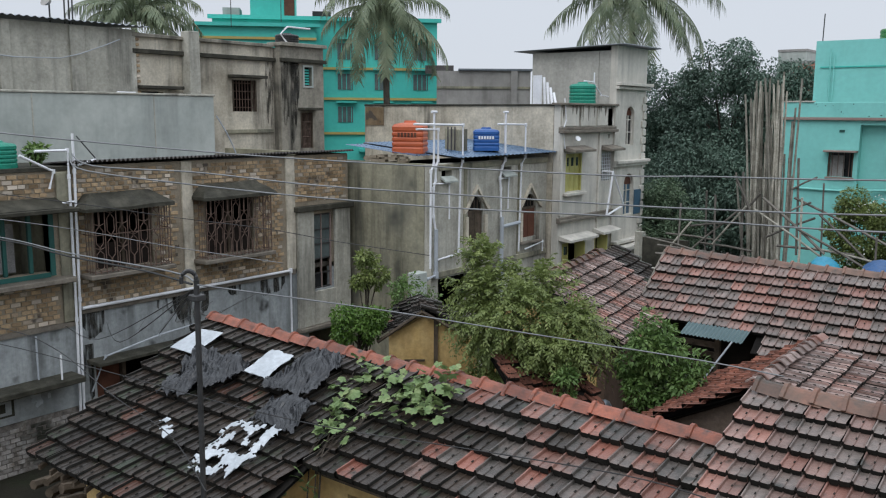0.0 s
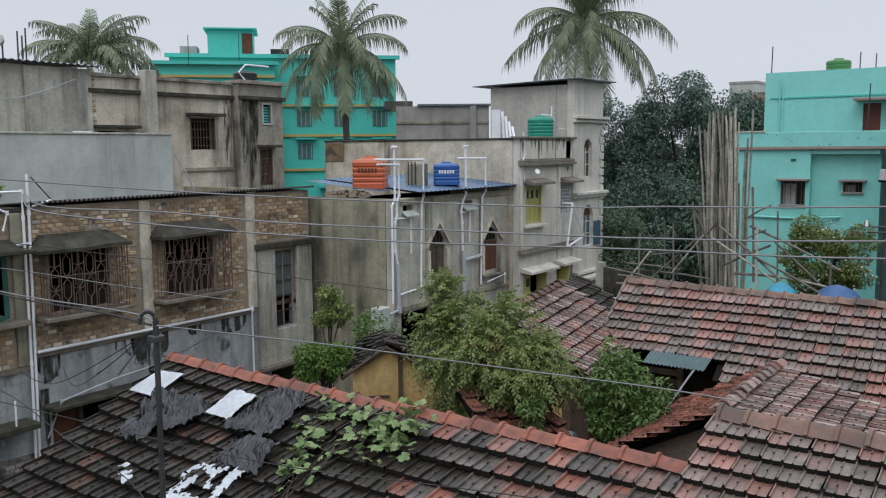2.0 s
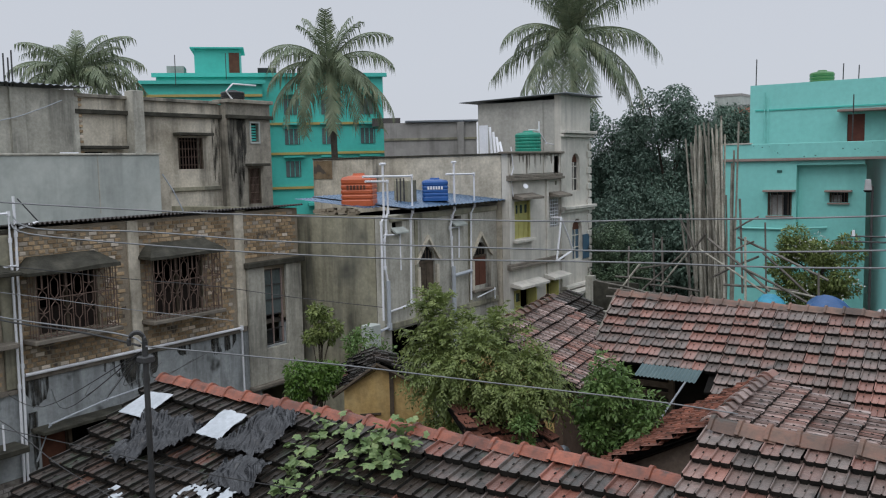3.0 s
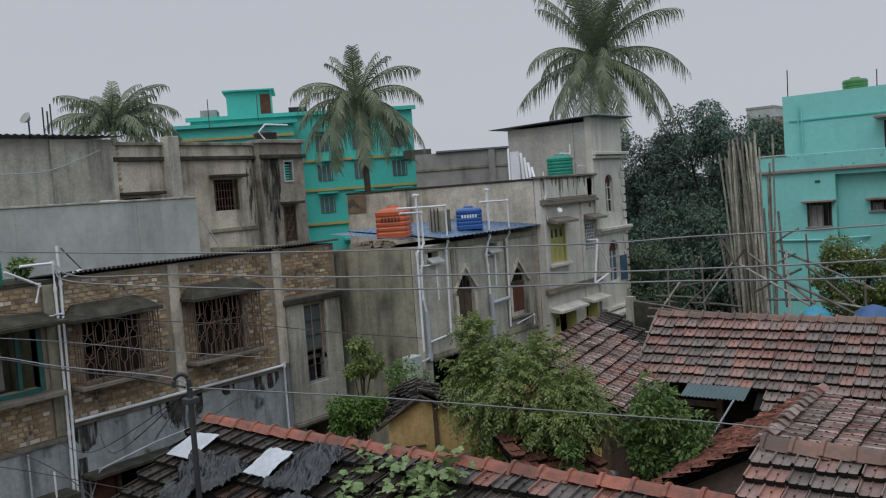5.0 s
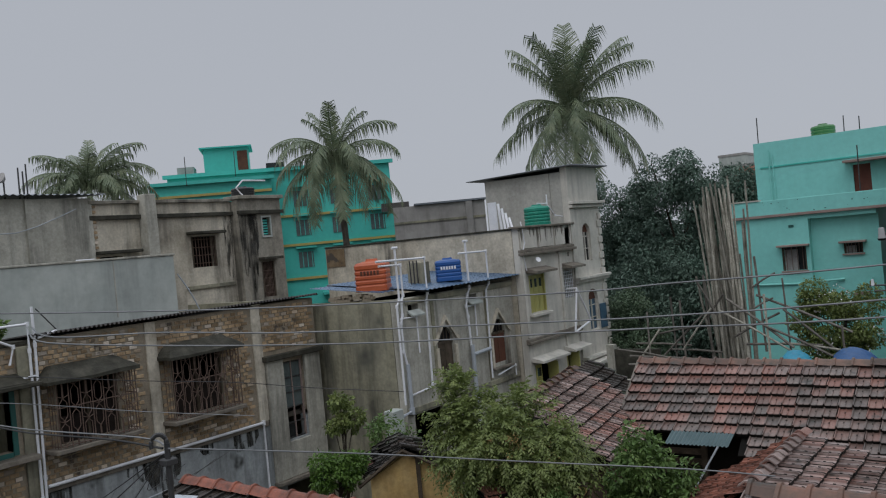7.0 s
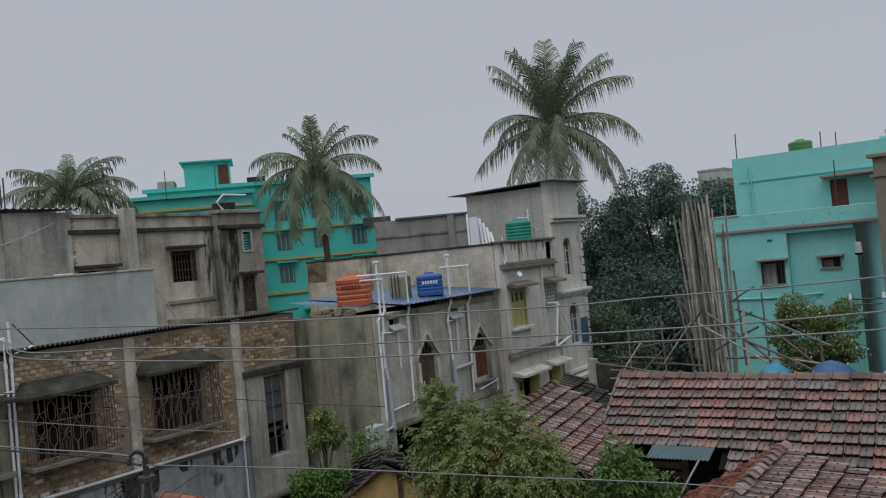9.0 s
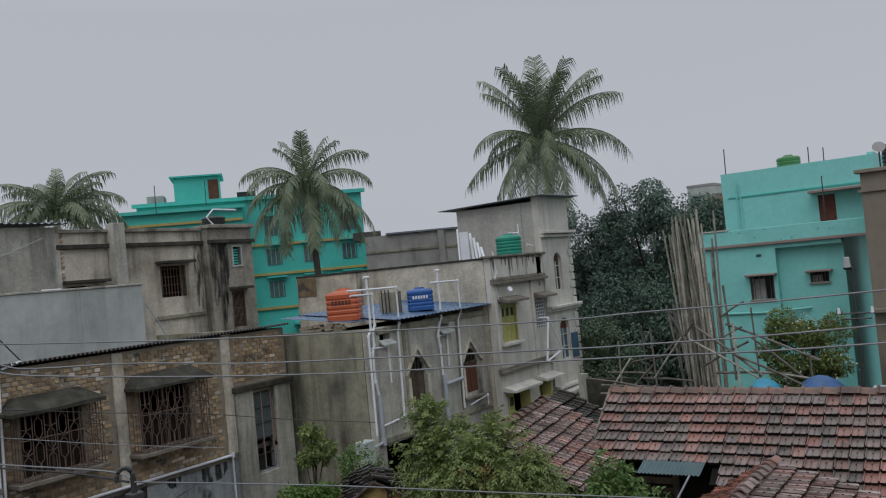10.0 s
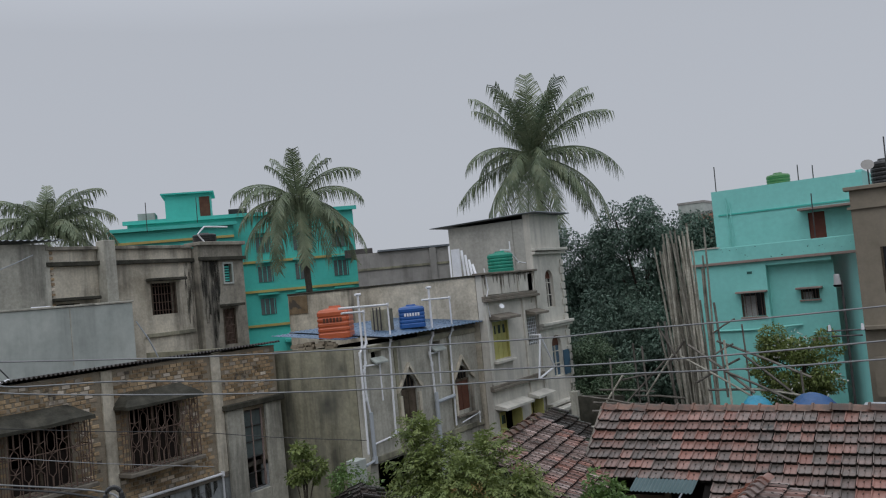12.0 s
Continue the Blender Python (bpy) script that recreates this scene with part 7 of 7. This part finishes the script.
scaf = [((-8.87, 4.73), (-8.77, 0)), ((-8.58, 4.64), (-8.49, 0)), ((-7.89, 5.29), (-7.72, 0)), ((-5.84, 5.1), (-5.70, 0)), ((-9.58, 4.34), (-9.69, 0)), ((-4.51, 3.86), (-4.45, 0)), ((-6.50, 5.71), (-6.40, 3.2)), ((-6.33, 4.71), (-6.3, 2)),
        ((-8.60, 3.28), (-7.73, 4.39)), ((-7.53, 4.33), (-5.53, 3.06)), ((-6.54, 4.69), (-4.30, 3.67)), ((-5.89, 4.30), (-4.62, 3.14)), ((-10.55, 3.29), (-8.93, 3.04)), ((-8.95, 3.28), (-7.54, 3.19)), ((-8.04, 3.91), (-9.30, 3.72)), ((-5.97, 3.43), (-4.49, 3.22)), ((-7.33, 4.64), (-5.69, 3.31)),
        ((-8.1, 5.2), (-7.6, 4.2)), ((-7.9, 4.1), (-7.4, 4.75)), ((-9.2, 3.1), (-7.9, 4.3)), ((-10.2, 3.1), (-7.6, 2.95)), ((-10.0, 3.45), (-8.4, 3.38)), ((-6.6, 4.9), (-6.0, 5.25)), ((-6.6, 4.35), (-6.1, 4.6)), ((-6.9, 3.4), (-5.0, 3.35)), ((-6.4, 3.9), (-4.6, 3.0)), ((-9.9, 3.0), (-9.2, 3.9)), ((-7.2, 3.6), (-6.0, 4.2))]
for (x0, z0), (x1, z1) in scaf:
    z1 = -0.3 if z1 == 0 else z1
    y = 23.0 + rnd.uniform(-0.06, 0.06)
    p = thing("scaffold_pole", (x0, y, z0), label="bamboo pole lashed into rough scaffolding", category="bamboo pole", group="scaffold poles")
    part("culm", tube(bmesh.new(), [(x0, y, z0), ((x0 + x1) / 2, y + 0.03, (z0 + z1) / 2 + 0.02), (x1, y + rnd.uniform(-0.05, 0.05), z1)], rnd.uniform(0.022, 0.036), 6), BAMBOO if rnd.random() < 0.2 else GREY_POLE, p)
heap = thing("timber_heap", (-7.5, 22.0, -0.3), label="heap of grey bamboo and timber offcuts", category="timber heap")
for k in range(130):
    x, y, z = rnd.uniform(-10.0, -4.6), rnd.uniform(21.2, 22.8), rnd.uniform(1.0, 2.95)
    a = rnd.gauss(0, 0.35)
    ln = rnd.uniform(0.5, 1.4)
    part("pole", tube(bmesh.new(), [(x - ln * math.cos(a), y, z - ln * 0.25 * math.sin(a)), (x + ln * math.cos(a), y + 0.2, z + ln * 0.25 * math.sin(a))], rnd.uniform(0.02, 0.045), 5), BAMBOO if k % 4 == 0 else GREY_POLE, heap)
low = thing("site_wall", (-9.0, 25.0, -0.3), label="low grey cement boundary wall", category="wall")
part("panel", boxm(-11.9, -10.2, 25.2, 25.35, -0.3, 2.95), CHAJJA, low)
part("pillar", boxm(-11.95, -11.7, 25.15, 25.4, -0.3, 3.1), PLASTER, low)


def tarp(x0, x1, y, z0, z1, material, label, seed):
    t = thing("tarpaulin", (x0, y, z0), label=label, category="tarpaulin")
    b = bmesh.new()
    n = 14
    g = [[b.verts.new((x0 + (x1 - x0) * i / n, y + 0.9 * j / 8 + 0.05 * noise.noise((i * 0.8, j, seed)), z0 + (z1 - z0) * math.sin(math.pi * min(1, (0.25 + 0.75 * i / n))) * (j / 8) ** 0.5 + 0.06 * noise.noise((i * 0.5, j * 0.6, seed)))) for i in range(n + 1)] for j in range(9)]
    for j in range(8):
        for i in range(n):
            b.faces.new((g[j][i], g[j][i + 1], g[j + 1][i + 1], g[j + 1][i]))
    skirt = [b.verts.new((v.co.x, v.co.y, -0.3)) for v in g[0]]
    for i in range(n):
        b.faces.new((skirt[i], skirt[i + 1], g[0][i + 1], g[0][i]))
    part("cloth", b, material, t, smooth=True)


tarp(-4.6, -3.35, 21.4, 2.85, 3.42, TARP, "blue tarpaulin draped behind the tiled ridge", 3)
tarp(-5.8, -5.05, 21.6, 2.95, 3.34, CYAN_TARP, "bright cyan plastic sheet behind the tiled ridge", 4)
car = thing("white_shed_sheet", (-2.6, 21.5, 0), label="white sheet roof edge behind the tiled ridge", category="sheet")
part("sheet", boxm(-3.1, -2.0, 21.5, 22.6, -0.3, 3.12, 0.04), WHITE_SHEET, car)
lamp = thing("street_lamp", (-3.9, 26.0, -0.3), label="grey street pole with a round white lamp head", category="street lamp")
part("pole", tube(bmesh.new(), [(-3.8, 26.0, -0.3), (-3.78, 26.0, 5.9)], 0.04, 8, 0.032), IRON, lamp)
part("arm", tube(bmesh.new(), [(-3.78, 26.0, 5.9), (-3.85, 25.9, 6.0)], 0.03), IRON, lamp)
part("head", tube(bmesh.new(), [(-3.87, 25.85, 5.82), (-3.87, 25.85, 5.95), (-3.87, 25.85, 6.1), (-3.87, 25.85, 6.12)], 0.10, 12, 0.06), LAMP_WHITE, lamp)
part("visor", tube(bmesh.new(), [(-3.87, 25.85, 5.77), (-3.87, 25.85, 5.83)], 0.09, 12, 0.12), DARK_IN, lamp)
for z, w in ((4.55, 0.5), (4.4, 0.4)):
    part("cross_arm", tube(bmesh.new(), [(-3.8 - w, 25.95, z), (-3.8 + w, 25.95, z)], 0.025), IRON, lamp)
for dx in (-0.42, 0.42):
    part("insulator", tube(bmesh.new(), [(-3.8 + dx, 25.95, 4.55), (-3.8 + dx, 25.95, 4.72)], 0.05, 8, 0.03), PVC, lamp)

# ---- broken lean-to and clutter between the huts ----
deb = thing("collapsed_lean_to", (-6.1, 10.1, 2.0), label="collapsed lean-to with slipping brown tiles on sticks", category="lean-to")
tiled_slope(deb, (-6.9, 9.95, 3.35), Vector((0.5, 0.866, 0)), Vector((0.866, -0.5, 0)), radians(26), 1.25, 6, TILE_RUST, 63, exposure=0.19, rough=4.0, size=0.75)
for k in range(4):
    a = Vector((-5.9 + 0.1 * k, 10.5 + 0.05 * k, 3.0 + rnd.uniform(0, 0.45)))
    part("stick", tube(bmesh.new(), [a, a + Vector((rnd.uniform(0.1, 0.35), rnd.uniform(-0.1, 0.3), rnd.uniform(-0.15, 0.15)))], 0.014, 5), WOOD, deb)
for x, y in ((-6.6, 10.2), (-5.75, 10.6), (-6.0, 9.6)):
    part("post", tube(bmesh.new(), [(x, y, -0.3), (x, y, 2.9)], 0.05, 6), WOOD, deb)
gp = thing("brick_pier", (-5.6, 11.4, -0.3), label="reddish mud-plastered pier under the hut eave", category="pier")
part("shaft", boxm(-5.75, -5.5, 11.9, 12.15, -0.3, 3.35, 0.02), bpy.data.materials["mud_brick_wall"], gp)
bag = thing("plastic_bag", (-5.6, 10.85, 2.2), label="grey plastic bag on a ledge between huts", category="bag")
b = bmesh.new()
bmesh.ops.create_icosphere(b, subdivisions=3, radius=0.15, matrix=pose(-5.58, 10.82, 2.56))
for v in b.verts:
    v.co += v.normal * 0.07 * noise.noise(v.co * 9) if v.normal.length else Vector()
part("bag", b, GREY_SHEET, bag, smooth=True)
part("ledge", boxm(-5.95, -5.2, 10.6, 11.1, -0.3, 2.42), WOOD, bag)
logs = thing("firewood_stack", (-11.4, 5.3, -0.3), label="dark stack of broken tiles and firewood", category="firewood")
for k in range(40):
    x, y, z = -11.7 + rnd.uniform(0, 0.7), 5.2 + rnd.uniform(0, 0.8), -0.2 + 2.1 * rnd.random()
    part("log", tube(bmesh.new(), [(x, y, z), (x + rnd.uniform(-0.3, 0.3), y + 0.5, z + rnd.uniform(-0.1, 0.1))], rnd.uniform(0.04, 0.08), 6), WOOD, logs)

# ---- bricks of the upper storey ----
BW, BH = 0.205, 0.094
holes = [W1, W2, CW, (11.50, 11.82, 2.0, 6.0), (14.56, 14.90, 2.0, 6.0), (14.9, 16.9, 2.0, 4.42)]
brick_me = []
for s in range(4):
    bb = box(bmesh.new(), 0, 0.02, 0.0, BW - 0.024 - 0.05 * (s % 2), 0.0, BH - 0.022, 0.006)
    me = bpy.data.meshes.new("brick")
    bb.to_mesh(me)
    bb.free()
    me.materials.append(BRICK)
    brick_me.append(me)
rnd = random.Random(77)


def courses(y0, y1, z0, z1, skip):
    z, k = z0, 0
    while z < z1 - BH * 0.8:
        y = y0 + (BW / 2 if k % 2 else 0.0)
        while y < y1 - BW * 0.9:
            if not any(h[0] - BW + 0.02 < y < h[1] - 0.01 and h[2] - BH < z < h[3] for h in skip):
                yield y + rnd.uniform(-0.006, 0.006), z + rnd.uniform(-0.004, 0.004)
            y += BW
        z, k = z + BH, k + 1


inv = base_of(brick_wall).matrix_basis.inverted()
rest = []
for y, z in courses(8.97, 16.8, 2.82, 5.68, holes):
    if y < 11.45:
        ob = new("brick", rnd.choice(brick_me))
        ob.parent = brick_wall
        ob.matrix_basis = inv @ pose(FX - 0.012 + rnd.uniform(-0.006, 0.003), y, z)
    else:
        rest.append((y, z))


def joined_bricks(name, spots, parent, off=0.0, material=BRICK_REST):
    V, F = [], []
    for y, z in spots:
        x0, k = FX - 0.02 + off, len(V)
        x1 = x0 + 0.02 + rnd.uniform(0.0, 0.010)
        w = BW - rnd.choice((0.022, 0.03, 0.075))
        V += [(x, yy, zz) for x in (x0, x1) for yy in (y, y + w) for zz in (z, z + BH - 0.022)]
        F += [[k + i for i in q] for q in ((4, 6, 7, 5), (0, 4, 5, 1), (2, 3, 7, 6), (0, 2, 6, 4), (1, 5, 7, 3))]
    me = bpy.data.meshes.new(name)
    me.from_pydata(V, [], F)
    return tagged(link_mesh(name, me, material, parent), "worn bricks laid in cement", kind="stuff")


joined_bricks("brickwork", rest, brick_wall)
joined_bricks("brickwork", list(courses(4.0, 8.6, 2.57, 3.40, [])) + list(courses(4.0, 8.6, 5.12, 5.60, [])), bpy.data.objects["brick_wall.001"])
plinth = bpy.data.objects["plinth"]
joined_bricks("brickwork", list(courses(4.0, 8.9, -0.28, 0.72, [])), plinth, 0.045, WHITEWASH_BRICK)
sketch = thing("wall_drawing", (FX + 0.01, 7.3, 0.9), label="faded dark picture frame painted on the mouldy wall", category="wall drawing")
for y0, y1, z0, z1 in ((7.05, 7.10, 0.90, 1.32), (7.46, 7.51, 0.90, 1.32), (7.10, 7.46, 0.90, 0.94), (7.10, 7.46, 1.28, 1.32), (7.22, 7.34, 1.0, 1.18)):
    part("stroke", boxm(FX + 0.001, FX + 0.006, y0, y1, z0, z1), CHAJJA, sketch)
for y, z, s in ((7.95, 1.20, 0.13), (8.0, 1.05, 0.09), (8.12, 1.28, 0.07), (8.22, 1.12, 0.06), (7.9, 1.1, 0.06)):
    fl = thing("paint_flake", (FX + 0.004, y, z), label="white patch of peeling limewash on the wall", category="paint flake", group="paint flakes")
    ring = [(FX + 0.002, y + s * math.cos(a) * rnd.uniform(0.4, 1.1), z + s * math.sin(a) * rnd.uniform(0.6, 1.4)) for a in (i * math.pi / 6 for i in range(12))]
    part("patch", prism(bmesh.new(), ring, (0.004, 0, 0)), WHITE_SHEET, fl)
